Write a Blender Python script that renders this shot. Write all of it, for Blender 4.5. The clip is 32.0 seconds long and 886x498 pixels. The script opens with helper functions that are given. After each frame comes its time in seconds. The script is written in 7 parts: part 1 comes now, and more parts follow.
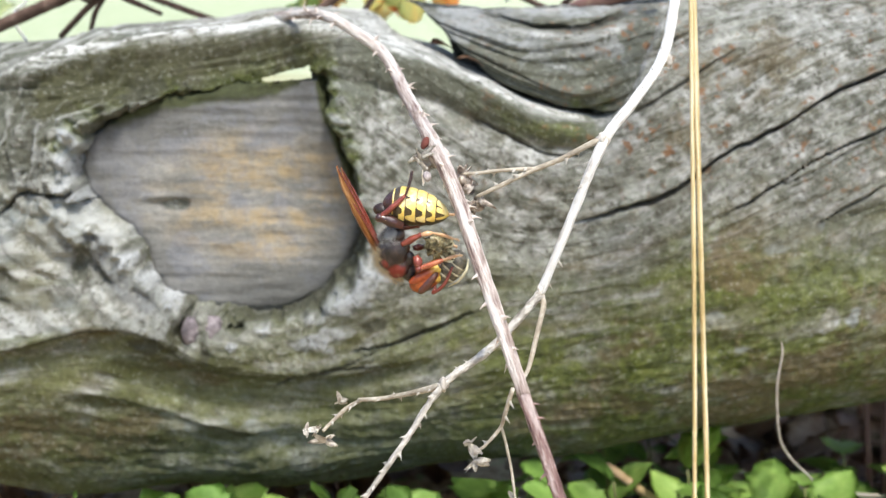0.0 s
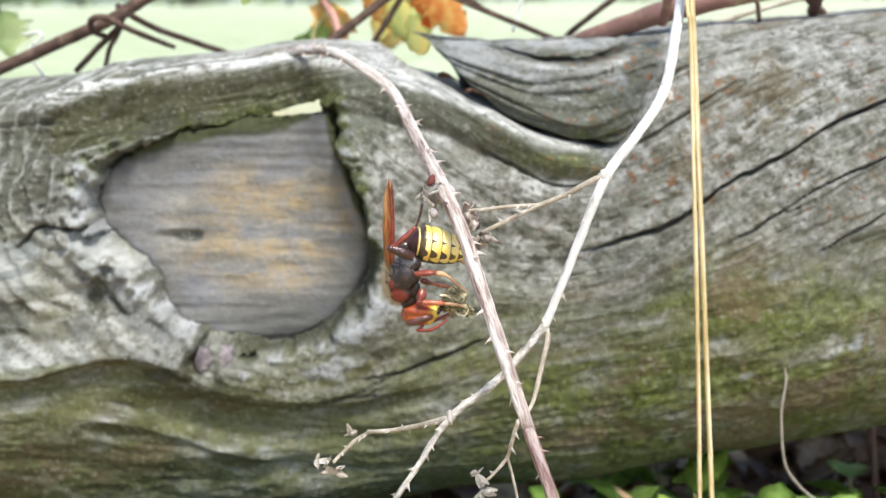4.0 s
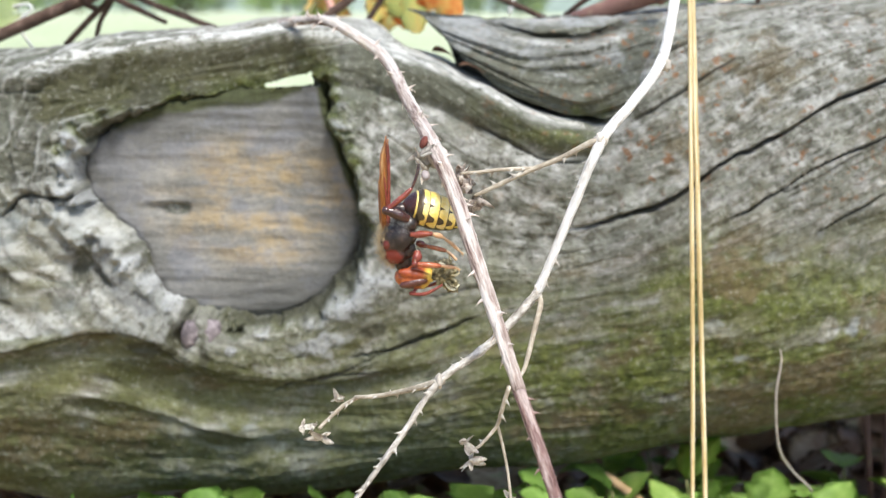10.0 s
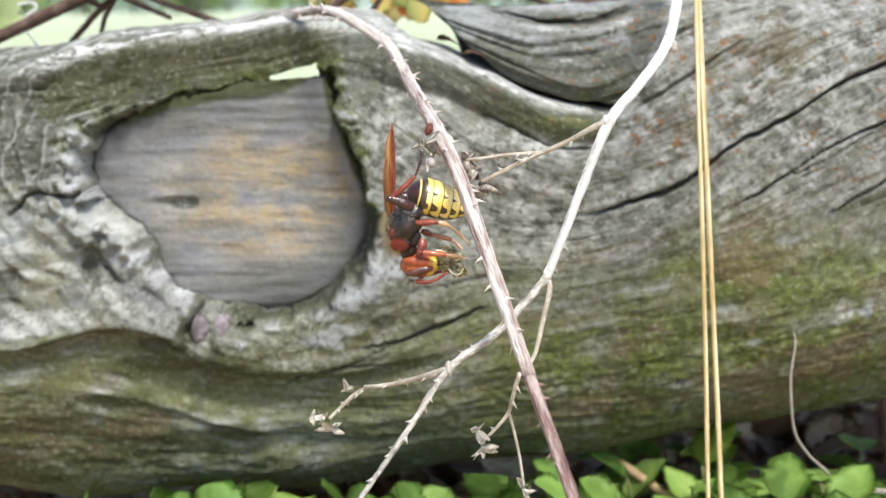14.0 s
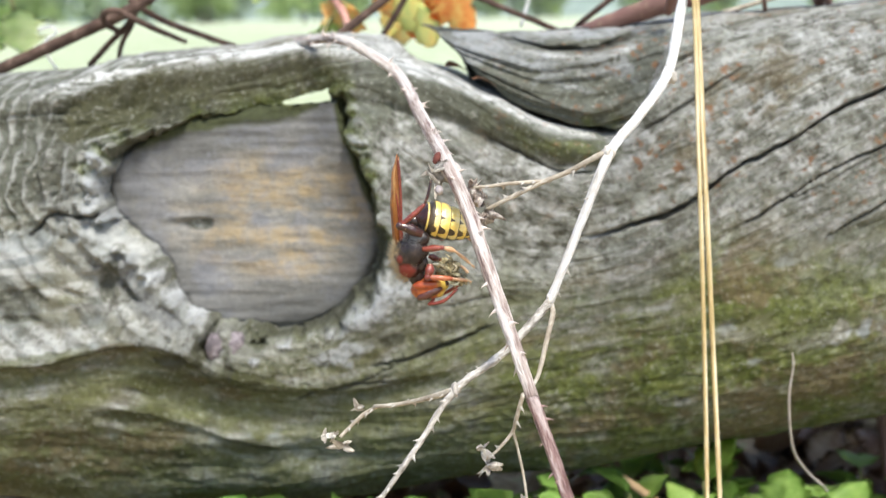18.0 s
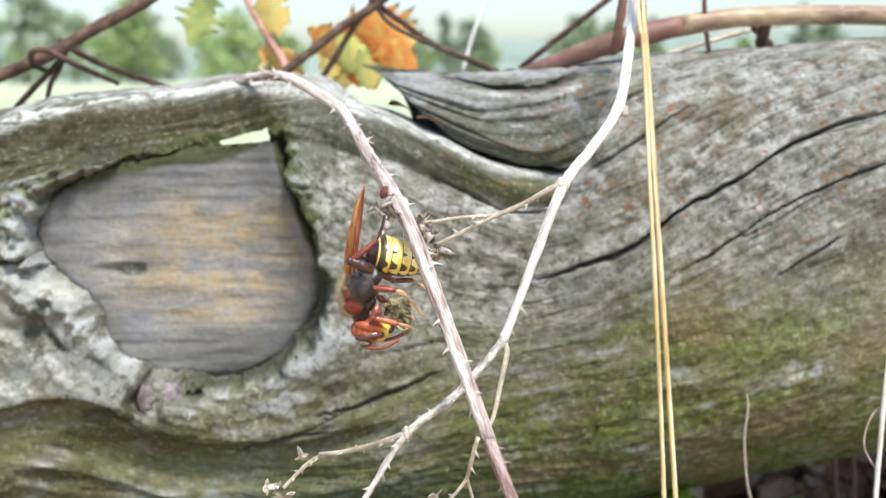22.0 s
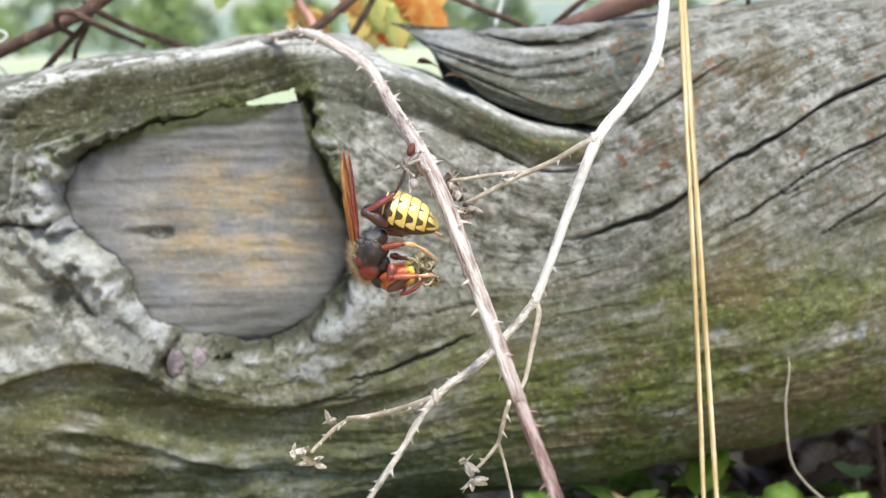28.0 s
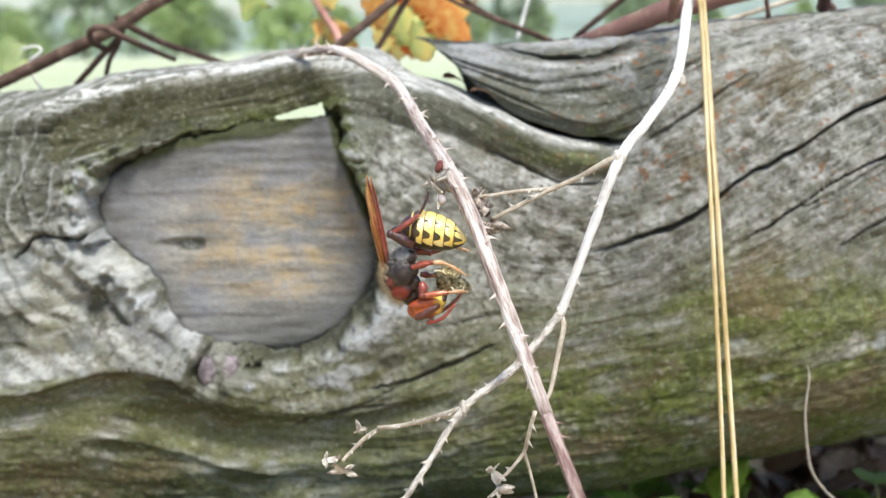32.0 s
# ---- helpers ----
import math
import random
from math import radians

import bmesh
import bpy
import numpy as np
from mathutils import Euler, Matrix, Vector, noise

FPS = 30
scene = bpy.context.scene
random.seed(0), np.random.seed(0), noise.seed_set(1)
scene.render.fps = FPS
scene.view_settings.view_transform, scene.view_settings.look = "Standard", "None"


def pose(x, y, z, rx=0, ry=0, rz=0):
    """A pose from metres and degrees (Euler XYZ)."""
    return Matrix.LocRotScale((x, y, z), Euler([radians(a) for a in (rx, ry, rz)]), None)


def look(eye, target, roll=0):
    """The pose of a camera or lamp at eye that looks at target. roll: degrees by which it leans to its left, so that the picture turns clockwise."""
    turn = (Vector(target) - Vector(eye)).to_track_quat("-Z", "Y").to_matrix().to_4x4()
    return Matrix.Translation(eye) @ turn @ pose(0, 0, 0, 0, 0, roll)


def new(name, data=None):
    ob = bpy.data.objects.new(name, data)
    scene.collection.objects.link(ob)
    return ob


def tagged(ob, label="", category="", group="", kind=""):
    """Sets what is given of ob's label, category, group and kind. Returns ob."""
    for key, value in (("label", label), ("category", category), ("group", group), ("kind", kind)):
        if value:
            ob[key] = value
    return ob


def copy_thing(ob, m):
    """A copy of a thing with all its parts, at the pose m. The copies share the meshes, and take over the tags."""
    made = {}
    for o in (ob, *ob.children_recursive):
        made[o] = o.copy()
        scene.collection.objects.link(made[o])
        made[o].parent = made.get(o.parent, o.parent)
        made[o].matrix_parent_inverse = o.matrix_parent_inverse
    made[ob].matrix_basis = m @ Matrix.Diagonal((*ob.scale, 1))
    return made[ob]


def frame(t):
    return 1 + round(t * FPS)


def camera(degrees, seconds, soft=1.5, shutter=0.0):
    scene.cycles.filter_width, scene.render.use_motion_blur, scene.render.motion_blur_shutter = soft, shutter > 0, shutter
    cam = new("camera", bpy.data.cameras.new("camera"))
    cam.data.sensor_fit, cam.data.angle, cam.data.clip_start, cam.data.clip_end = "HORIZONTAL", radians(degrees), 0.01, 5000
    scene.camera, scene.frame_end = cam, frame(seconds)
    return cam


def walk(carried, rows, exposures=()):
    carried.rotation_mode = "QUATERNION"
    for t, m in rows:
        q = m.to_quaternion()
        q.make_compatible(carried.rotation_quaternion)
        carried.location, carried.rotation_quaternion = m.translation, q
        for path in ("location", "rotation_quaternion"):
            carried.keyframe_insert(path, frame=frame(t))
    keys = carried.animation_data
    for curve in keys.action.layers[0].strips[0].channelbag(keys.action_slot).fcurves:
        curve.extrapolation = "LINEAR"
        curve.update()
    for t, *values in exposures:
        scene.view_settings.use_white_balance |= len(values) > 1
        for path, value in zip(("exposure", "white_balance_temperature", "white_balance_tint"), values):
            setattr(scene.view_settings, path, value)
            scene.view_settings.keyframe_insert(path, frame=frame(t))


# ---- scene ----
cam = camera(45, 32.0, soft=1.45)
cam.data.dof.use_dof = True
cam.data.dof.focus_distance = 0.165
cam.data.dof.aperture_fstop = 26.0
PATH = [
    (0, pose(-0.0007, -0.2280, 0.0557, 76.21, -0.02, -0.70)),
    (0.5, pose(-0.0002, -0.2277, 0.0549, 76.07, 0.36, -0.46)),
    (1, pose(-0.0002, -0.2294, 0.0564, 76.38, 0.74, -0.22)),
    (1.5, pose(-0.0005, -0.2294, 0.0572, 76.42, 0.86, -0.01)),
    (2, pose(0.0002, -0.2300, 0.0576, 76.55, 0.74, -0.32)),
    (2.5, pose(-0.0002, -0.2316, 0.0587, 76.67, 0.65, -0.18)),
    (3, pose(-0.0014, -0.2323, 0.0607, 76.90, 0.53, -0.05)),
    (3.5, pose(-0.0005, -0.2320, 0.0606, 76.91, 0.57, -0.14)),
    (5.5, pose(0.0009, -0.2299, 0.0570, 77.25, 0.20, 0.06)),
    (6, pose(0.0002, -0.2294, 0.0563, 77.19, 0.23, 0.14)),
    (6.5, pose(0.0013, -0.2289, 0.0553, 77.10, 0.25, 0.07)),
    (7, pose(-0.0009, -0.2287, 0.0538, 77.35, -0.01, -0.13)),
    (7.5, pose(-0.0012, -0.2306, 0.0530, 77.66, -0.24, -0.33)),
    (8, pose(0.0003, -0.2309, 0.0515, 77.54, 0.14, -0.13)),
    (8.5, pose(-0.0005, -0.2293, 0.0514, 77.49, -0.13, -0.19)),
    (9, pose(0.0011, -0.2289, 0.0499, 77.47, -0.55, -0.28)),
    (9.5, pose(0.0007, -0.2283, 0.0505, 77.47, -0.40, -0.24)),
    (10, pose(0.0005, -0.2296, 0.0517, 77.56, -0.42, -0.32)),
    (10.5, pose(0.0015, -0.2321, 0.0531, 77.64, -0.25, -0.27)),
    (11, pose(0.0013, -0.2337, 0.0531, 77.60, -0.51, -0.20)),
    (11.5, pose(0.0013, -0.2331, 0.0540, 77.81, -0.52, -0.24)),
    (12, pose(0.0015, -0.2328, 0.0533, 77.57, -0.63, -0.06)),
    (12.5, pose(0.0017, -0.2328, 0.0539, 77.68, -0.56, 0.02)),
    (13, pose(0.0000, -0.2312, 0.0517, 77.40, -0.00, 0.00)),
    (13.5, pose(0.0007, -0.2287, 0.0501, 77.30, 0.92, 0.07)),
    (15.5, pose(0.0019, -0.2287, 0.0512, 77.39, 0.61, 0.34)),
    (16, pose(0.0018, -0.2303, 0.0517, 77.61, 0.80, 0.51)),
    (16.5, pose(0.0023, -0.2306, 0.0530, 77.81, 0.85, 0.64)),
    (17, pose(0.0016, -0.2321, 0.0540, 77.92, 0.83, 0.72)),
    (17.5, pose(0.0024, -0.2335, 0.0531, 77.71, 0.94, 0.72)),
    (18, pose(0.0017, -0.2346, 0.0541, 77.81, 0.81, 0.59)),
    (18.5, pose(0.0016, -0.2351, 0.0548, 77.99, 0.91, 0.54)),
    (19, pose(0.0027, -0.2321, 0.0533, 78.01, 0.76, 0.00)),
    (19.5, pose(0.0023, -0.2290, 0.0506, 78.46, 0.59, -1.08)),
    (20, pose(-0.0002, -0.2232, 0.0470, 80.40, 0.46, -2.81)),
    (20.5, pose(-0.0024, -0.2223, 0.0458, 81.06, 0.44, -3.24)),
    (21, pose(-0.0020, -0.2260, 0.0465, 81.03, 0.44, -3.11)),
    (21.5, pose(-0.0019, -0.2273, 0.0473, 80.83, 0.41, -2.97)),
    (22, pose(-0.0005, -0.2276, 0.0491, 80.94, 0.67, -2.91)),
    (22.5, pose(-0.0005, -0.2267, 0.0486, 81.00, 0.59, -2.81)),
    (23, pose(0.0017, -0.2260, 0.0489, 81.03, 0.91, -2.67)),
    (23.5, pose(0.0014, -0.2274, 0.0496, 81.13, 0.75, -2.71)),
    (24, pose(0.0010, -0.2274, 0.0504, 81.18, 0.68, -2.85)),
    (24.5, pose(0.0005, -0.2290, 0.0510, 81.39, 0.67, -2.78)),
    (26.5, pose(0.0024, -0.2259, 0.0518, 81.57, 1.08, -2.36)),
    (27, pose(0.0014, -0.2253, 0.0494, 80.95, 1.50, -2.11)),
    (27.5, pose(0.0023, -0.2221, 0.0478, 79.98, 1.41, -1.39)),
    (28, pose(0.0008, -0.2230, 0.0470, 79.22, 1.45, -1.06)),
    (28.5, pose(0.0008, -0.2228, 0.0465, 78.91, 1.42, -0.51)),
    (29, pose(-0.0015, -0.2256, 0.0466, 78.75, 1.59, -0.18)),
    (29.5, pose(-0.0013, -0.2268, 0.0471, 78.91, 1.63, -0.05)),
    (30, pose(-0.0023, -0.2274, 0.0492, 79.18, 1.53, -0.07)),
    (30.5, pose(-0.0028, -0.2266, 0.0490, 79.15, 1.53, -0.20)),
    (31, pose(-0.0015, -0.2268, 0.0496, 79.23, 1.49, -0.29)),
    (31.5, pose(-0.0011, -0.2280, 0.0502, 79.30, 1.57, -0.18)),
    (32, pose(-0.0006, -0.2273, 0.0499, 79.34, 1.63, -0.09)),
]
walk(cam, PATH, exposures=[(0, 0.70), (19, 0.71), (21, 0.77), (24.5, 0.77), (26.7, 0.59), (28, 0.64), (32, 0.66)])

# world and sun: bright hazy daylight
SUN_ELEV, SUN_TURN = 62.0, 158.0
world = bpy.data.worlds.new("world")
scene.world = world
world.use_nodes = True
wt = world.node_tree
sky = wt.nodes.new("ShaderNodeTexSky")
sky.sky_type = "NISHITA"
sky.sun_disc = False
sky.sun_elevation = radians(SUN_ELEV)
sky.sun_rotation = radians(SUN_TURN)
sky.air_density, sky.dust_density, sky.ozone_density = 1.0, 2.0, 1.0
wt.nodes["Background"].inputs["Strength"].default_value = 0.15
wt.links.new(sky.outputs[0], wt.nodes["Background"].inputs["Color"])
sun = new("sun", bpy.data.lights.new("sun", "SUN"))
sun.data.energy, sun.data.angle, sun.data.color = 3.0, radians(14.0), (1.0, 0.96, 0.88)
sd = Vector((math.sin(radians(SUN_TURN)) * math.cos(radians(SUN_ELEV)), math.cos(radians(SUN_TURN)) * math.cos(radians(SUN_ELEV)), math.sin(radians(SUN_ELEV))))
sun.matrix_basis = look(sd * 10, (0, 0, 0))

MM = 0.001


# ---- material helpers ----
class Nodes:
    def __init__(self, name):
        self.mat = bpy.data.materials.new(name)
        self.mat.use_nodes = True
        self.t = self.mat.node_tree
        self.b = self.t.nodes["Principled BSDF"]
        self.out = self.t.nodes["Material Output"]

    def n(self, kind, **kw):
        nd = self.t.nodes.new(kind)
        for k, v in kw.items():
            nd.inputs[k.replace("_", " ")].default_value = v
        return nd

    def link(self, a, b):
        self.t.links.new(a, b)

    def attr(self, name, what="Fac"):
        nd = self.t.nodes.new("ShaderNodeAttribute")
        nd.attribute_name = name
        return nd.outputs[what]

    def coord(self, scale=(1, 1, 1), source="Object"):
        c = self.t.nodes.new("ShaderNodeTexCoord")
        m = self.n("ShaderNodeMapping", Scale=scale)
        self.link(c.outputs[source], m.inputs[0])
        return m.outputs[0]

    def noise(self, vec, scale, detail=4.0, rough=0.55):
        nd = self.n("ShaderNodeTexNoise", Scale=scale, Detail=detail, Roughness=rough)
        self.link(vec, nd.inputs["Vector"])
        return nd.outputs["Fac"]

    def ramp(self, fac, stops):
        nd = self.t.nodes.new("ShaderNodeValToRGB")
        el = nd.color_ramp.elements
        while len(el) < len(stops):
            el.new(0.5)
        for e, (p, c) in zip(el, stops):
            e.position = p
            e.color = (*c, 1) if len(c) == 3 else c
        self.link(fac, nd.inputs[0])
        return nd.outputs[0]

    def mix(self, fac, a, b, mode="MIX"):
        nd = self.t.nodes.new("ShaderNodeMix")
        nd.data_type, nd.blend_type = "RGBA", mode
        for sock, v in ((nd.inputs[0], fac), (nd.inputs[6], a), (nd.inputs[7], b)):
            if isinstance(v, (int, float)):
                sock.default_value = v
            elif isinstance(v, tuple):
                sock.default_value = (*v, 1)
            else:
                self.link(v, sock)
        return nd.outputs[2]

    def math(self, op, a, b=0.0, clamp=False):
        nd = self.t.nodes.new("ShaderNodeMath")
        nd.operation, nd.use_clamp = op, clamp
        for sock, v in ((nd.inputs[0], a), (nd.inputs[1], b)):
            if isinstance(v, (int, float)):
                sock.default_value = v
            else:
                self.link(v, sock)
        return nd.outputs[0]

    def step(self, fac, lo, hi):
        nd = self.t.nodes.new("ShaderNodeMapRange")
        nd.interpolation_type = "SMOOTHSTEP"
        nd.inputs[1].default_value, nd.inputs[2].default_value = lo, hi
        self.link(fac, nd.inputs[0])
        return nd.outputs[0]

    def bump(self, height, strength, dist):
        nd = self.n("ShaderNodeBump", Strength=strength, Distance=dist)
        self.link(height, nd.inputs["Height"])
        self.link(nd.outputs[0], self.b.inputs["Normal"])

    def done(self, color, rough=0.8, spec=0.3, **kw):
        for key, v in dict(Base_Color=color, Roughness=rough, **{"Specular_IOR_Level": spec}, **kw).items():
            sock = self.b.inputs[key.replace("_", " ")]
            if isinstance(v, (int, float)):
                sock.default_value = v
            elif isinstance(v, tuple):
                sock.default_value = (*v, 1) if len(v) == 3 else v
            else:
                self.link(v, sock)
        return self.mat


def mottled(name, stops, scale, rough=0.75, spec=0.3, stretch=(1, 1, 1), bump=0.3, dist=0.0003, rand=0.12, lay=False, **kw):
    """A surface of one kind in several tones, with fine relief; each object a little apart from the next."""
    k = Nodes(name)
    v = k.coord(stretch)
    if lay:
        m = k.n("ShaderNodeMapping", Scale=tuple(0.001 * q for q in stretch))
        k.link(k.attr("lay", "Vector"), m.inputs[0])
        v = m.outputs[0]
    a = k.noise(v, scale, 5, 0.6)
    fine = k.noise(v, scale * 6, 3, 0.6)
    f = k.math("ADD", k.math("MULTIPLY", a, 0.75), k.math("MULTIPLY", fine, 0.25))
    c = k.ramp(f, stops)
    info = k.t.nodes.new("ShaderNodeObjectInfo")
    val = k.math("ADD", k.math("MULTIPLY", info.outputs["Random"], 2 * rand), 1 - rand)
    hsv = k.t.nodes.new("ShaderNodeHueSaturation")
    k.link(c, hsv.inputs["Color"])
    k.link(val, hsv.inputs["Value"])
    k.bump(fine, bump, dist)
    return k.done(hsv.outputs[0], rough, spec, **kw)


# ---- mesh helpers ----
def mesh_of(bm, name, material, smooth=True):
    me = bpy.data.meshes.new(name)
    bm.to_mesh(me)
    bm.free()
    me.materials.append(material)
    if smooth:
        me.polygons.foreach_set("use_smooth", [True] * len(me.polygons))
    return me


def part(name, bm, material, parent=None, label="", smooth=True):
    me = mesh_of(bm, name, material, smooth) if isinstance(bm, bmesh.types.BMesh) else bm
    ob = new(name, me)
    if parent is not None:
        ob.parent = parent
    if label:
        tagged(ob, label)
    return ob


def thing(name, label, category, group="", kind="", at=(0, 0, 0)):
    ob = new(name)
    ob.empty_display_size = 0.01
    ob.location = at
    return tagged(ob, label, category, group, kind)


def spline(pts, per=6):
    """A smooth line through the points (any number of columns)."""
    p = np.array(pts, float)
    p = np.vstack([2 * p[0] - p[1], p, 2 * p[-1] - p[-2]])
    out = []
    for i in range(1, len(p) - 2):
        for s in np.arange(per) / per:
            a, b, c, d = p[i - 1:i + 3]
            out.append(0.5 * (2 * b + (c - a) * s + (2 * a - 5 * b + 4 * c - d) * s * s + (3 * b - a - 3 * c + d) * s ** 3))
    out.append(p[-2])
    return np.array(out)


def tube(pts, radii, segs=10, per=5, wob=0.0, bm=None, flat=1.0):
    """A round bar in mm along a smooth line; radii: one number or one for each point."""
    r = np.broadcast_to(np.array(radii, float), (len(pts),))
    line = spline(np.column_stack([np.array(pts, float), r]), per)
    bm = bm or bmesh.new()
    lay = bm.verts.layers.float_vector.get("lay") or bm.verts.layers.float_vector.new("lay")
    rings, side, run = [], None, 0.0
    for i, row in enumerate(line):
        run += float(np.linalg.norm(row[:3] - line[max(i - 1, 0)][:3]))
        c, rad = Vector(row[:3]), max(row[3], 0.01)
        d = Vector(line[min(i + 1, len(line) - 1)][:3] - line[max(i - 1, 0)][:3]).normalized()
        if side is None:
            side = d.orthogonal().normalized()
        side = (side - d * side.dot(d)).normalized()
        up = d.cross(side)
        ring = []
        for k in range(segs):
            a = 2 * math.pi * k / segs
            w = 1 + wob * noise.noise(c * 0.6 + side * math.cos(a) * 2 + up * math.sin(a) * 2)
            v = bm.verts.new((c + (side * math.cos(a) + up * math.sin(a) * flat) * rad * w) * MM)
            v[lay] = (math.cos(a) * rad, math.sin(a) * rad, run)
            ring.append(v)
        rings.append(ring)
    for a, b in zip(rings, rings[1:]):
        for k in range(segs):
            bm.faces.new((a[k], a[(k + 1) % segs], b[(k + 1) % segs], b[k]))
    bm.faces.new(rings[0][::-1])
    bm.faces.new(rings[-1])
    return bm


def along(pts, s, per=8):
    """The point and direction at the share s of a smooth line's length."""
    l = spline(pts, per)
    d = np.r_[0, np.cumsum(np.linalg.norm(np.diff(l[:, :3], axis=0), axis=1))]
    at = np.array([np.interp(s * d[-1], d, l[:, k]) for k in range(3)])
    b = np.array([np.interp(min(s + 0.01, 1) * d[-1], d, l[:, k]) for k in range(3)])
    a = np.array([np.interp(max(s - 0.01, 0) * d[-1], d, l[:, k]) for k in range(3)])
    return Vector(at), Vector(b - a).normalized()


def ball(radii, at=(0, 0, 0), turn=None, detail=(20, 14), bm=None):
    """An ellipsoid in mm."""
    bm = bm or bmesh.new()
    m = Matrix.Translation(Vector(at) * MM) @ (turn or Matrix.Identity(4)) @ Matrix.Diagonal((*[r * MM for r in radii], 1))
    bmesh.ops.create_uvsphere(bm, u_segments=detail[0], v_segments=detail[1], radius=1, matrix=m)
    return bm


def lattice(ix, iz, seed):
    h = (ix.astype(np.int64) * 374761393 + iz.astype(np.int64) * 668265263 + seed * 974711) & 0x7FFFFFFF
    h = ((h ^ (h >> 13)) * 1274126177) & 0x7FFFFFFF
    return ((h ^ (h >> 16)) & 0xFFFF) / 65535.0


def vnoise(x, z, seed=0):
    """Smooth noise, -1 to 1, for arrays."""
    ix, iz = np.floor(x), np.floor(z)
    fx, fz = x - ix, z - iz
    fx, fz = fx * fx * (3 - 2 * fx), fz * fz * (3 - 2 * fz)
    a, b = lattice(ix, iz, seed), lattice(ix + 1, iz, seed)
    c, d = lattice(ix, iz + 1, seed), lattice(ix + 1, iz + 1, seed)
    return 2 * ((a * (1 - fx) + b * fx) * (1 - fz) + (c * (1 - fx) + d * fx) * fz) - 1


def fbm(x, z, seed=0, octaves=4):
    out, amp = 0, 1.0
    for o in range(octaves):
        out = out + amp * vnoise(x * 2 ** o, z * 2 ** o, seed + 17 * o)
        amp *= 0.5
    return out


def sstep(a, b, x):
    t = np.clip((x - a) / (b - a), 0, 1)
    return t * t * (3 - 2 * t)


def lumpy(bm, amount, scale):
    for v in bm.verts:
        v.co *= 1 + amount * noise.noise(v.co * scale)
    return bm


def welded(ob, voxel=0.00013, smooth=5):
    """Melts the overlapping lumps of a part into one skin."""
    m = ob.modifiers.new("weld", "REMESH")
    m.mode, m.voxel_size, m.use_smooth_shade = "VOXEL", voxel, True
    m = ob.modifiers.new("soft", "SMOOTH")
    m.iterations = smooth
    return ob


def marked(name, stops, marks, scale=600, rough=0.28, spec=0.5):
    """A shiny shell with marks of other colours: (centre in mm, stretch, radius in mm, colour)."""
    k = Nodes(name)
    v = k.coord((1, 1, 1))
    a = k.noise(v, scale, 4, 0.6)
    c = k.ramp(a, stops)
    for at, stretch, rad, tone in marks:
        sub = k.t.nodes.new("ShaderNodeVectorMath")
        sub.operation = "SUBTRACT"
        k.link(v, sub.inputs[0])
        sub.inputs[1].default_value = [q * MM for q in at]
        mul = k.t.nodes.new("ShaderNodeVectorMath")
        mul.operation = "MULTIPLY"
        k.link(sub.outputs[0], mul.inputs[0])
        mul.inputs[1].default_value = stretch
        ln = k.t.nodes.new("ShaderNodeVectorMath")
        ln.operation = "LENGTH"
        k.link(mul.outputs[0], ln.inputs[0])
        d = k.math("ADD", ln.outputs["Value"], k.math("MULTIPLY", k.math("SUBTRACT", k.noise(v, 900, 3), 0.5), 0.0009))
        c = k.mix(k.step(d, rad * MM * 1.3, rad * MM * 0.75), c, k.mix(a, tuple(0.6 * q for q in tone), tone))
    k.bump(k.noise(v, 1500, 4, 0.7), 0.8, 0.00022)
    return k.done(c, rough, spec, Coat_Weight=0.35, Coat_Roughness=0.1)


# ---- the log ----
def smooth_fn(pts):
    """A smooth line as a table of heights over evenly spaced x."""
    p = np.array(pts, float)
    x, z = p[:, 0], p[:, 1]
    d = np.diff(z) / np.diff(x)
    w = np.diff(x)
    m = np.r_[d[0], (d[:-1] * w[1:] + d[1:] * w[:-1]) / (w[1:] + w[:-1]), d[-1]]
    q = np.linspace(x[0], x[-1], 600)
    i = np.clip(np.searchsorted(x, q) - 1, 0, len(w) - 1)
    h = w[i]
    t = (q - x[i]) / h
    zz = (2 * t ** 3 - 3 * t * t + 1) * z[i] + (t ** 3 - 2 * t * t + t) * h * m[i] + (3 * t * t - 2 * t ** 3) * z[i + 1] + (t ** 3 - t * t) * h * m[i + 1]
    return q, zz


def curve_z(pts, x):
    q, zz = smooth_fn(pts)
    return np.interp(x, q, zz)


# outline and grain lines of the log's front, x and z in mm
FULL_TOP = [(-175.0, 38.1), (-133.8, 40.8), (-106.5, 41.9), (-92.8, 42.7), (-79.1, 44.8), (-65.5, 46.5), (-52.0, 46.5), (-38.4, 48.3), (-24.8, 49.2), (-14.0, 49.3), (-5.9, 50.4), (2.2, 50.9), (15.6, 50.5), (29.1, 50.9), (42.6, 51.8), (56.0, 53.3), (69.3, 54.6), (105.1, 57.3), (149.4, 59.3)]
LOG_TOP = [(-175.0, 38.1), (-133.8, 40.8), (-106.5, 41.9), (-92.8, 42.7), (-79.1, 44.8), (-65.5, 46.5), (-52.0, 46.5), (-38.4, 48.3), (-24.8, 49.2), (-14.0, 48.8), (-10.7, 45.9), (-6.9, 42.9), (-2.6, 41.7), (2.9, 40.1), (9.0, 37.3), (15.9, 34.1), (22.8, 30.5), (31.0, 28.4), (36.5, 29.2), (41.8, 35.4), (46.9, 44.8), (52.0, 50.9), (58.6, 53.3), (69.3, 54.6), (105.1, 57.3), (149.4, 59.3)]
UPPER_TOP = [(-6.6, 52.7), (-5.1, 52.6), (-1.8, 52.1), (2.1, 51.7), (15.0, 50.7), (28.0, 51.2), (40.9, 52.1), (53.8, 53.5), (66.7, 54.7)]
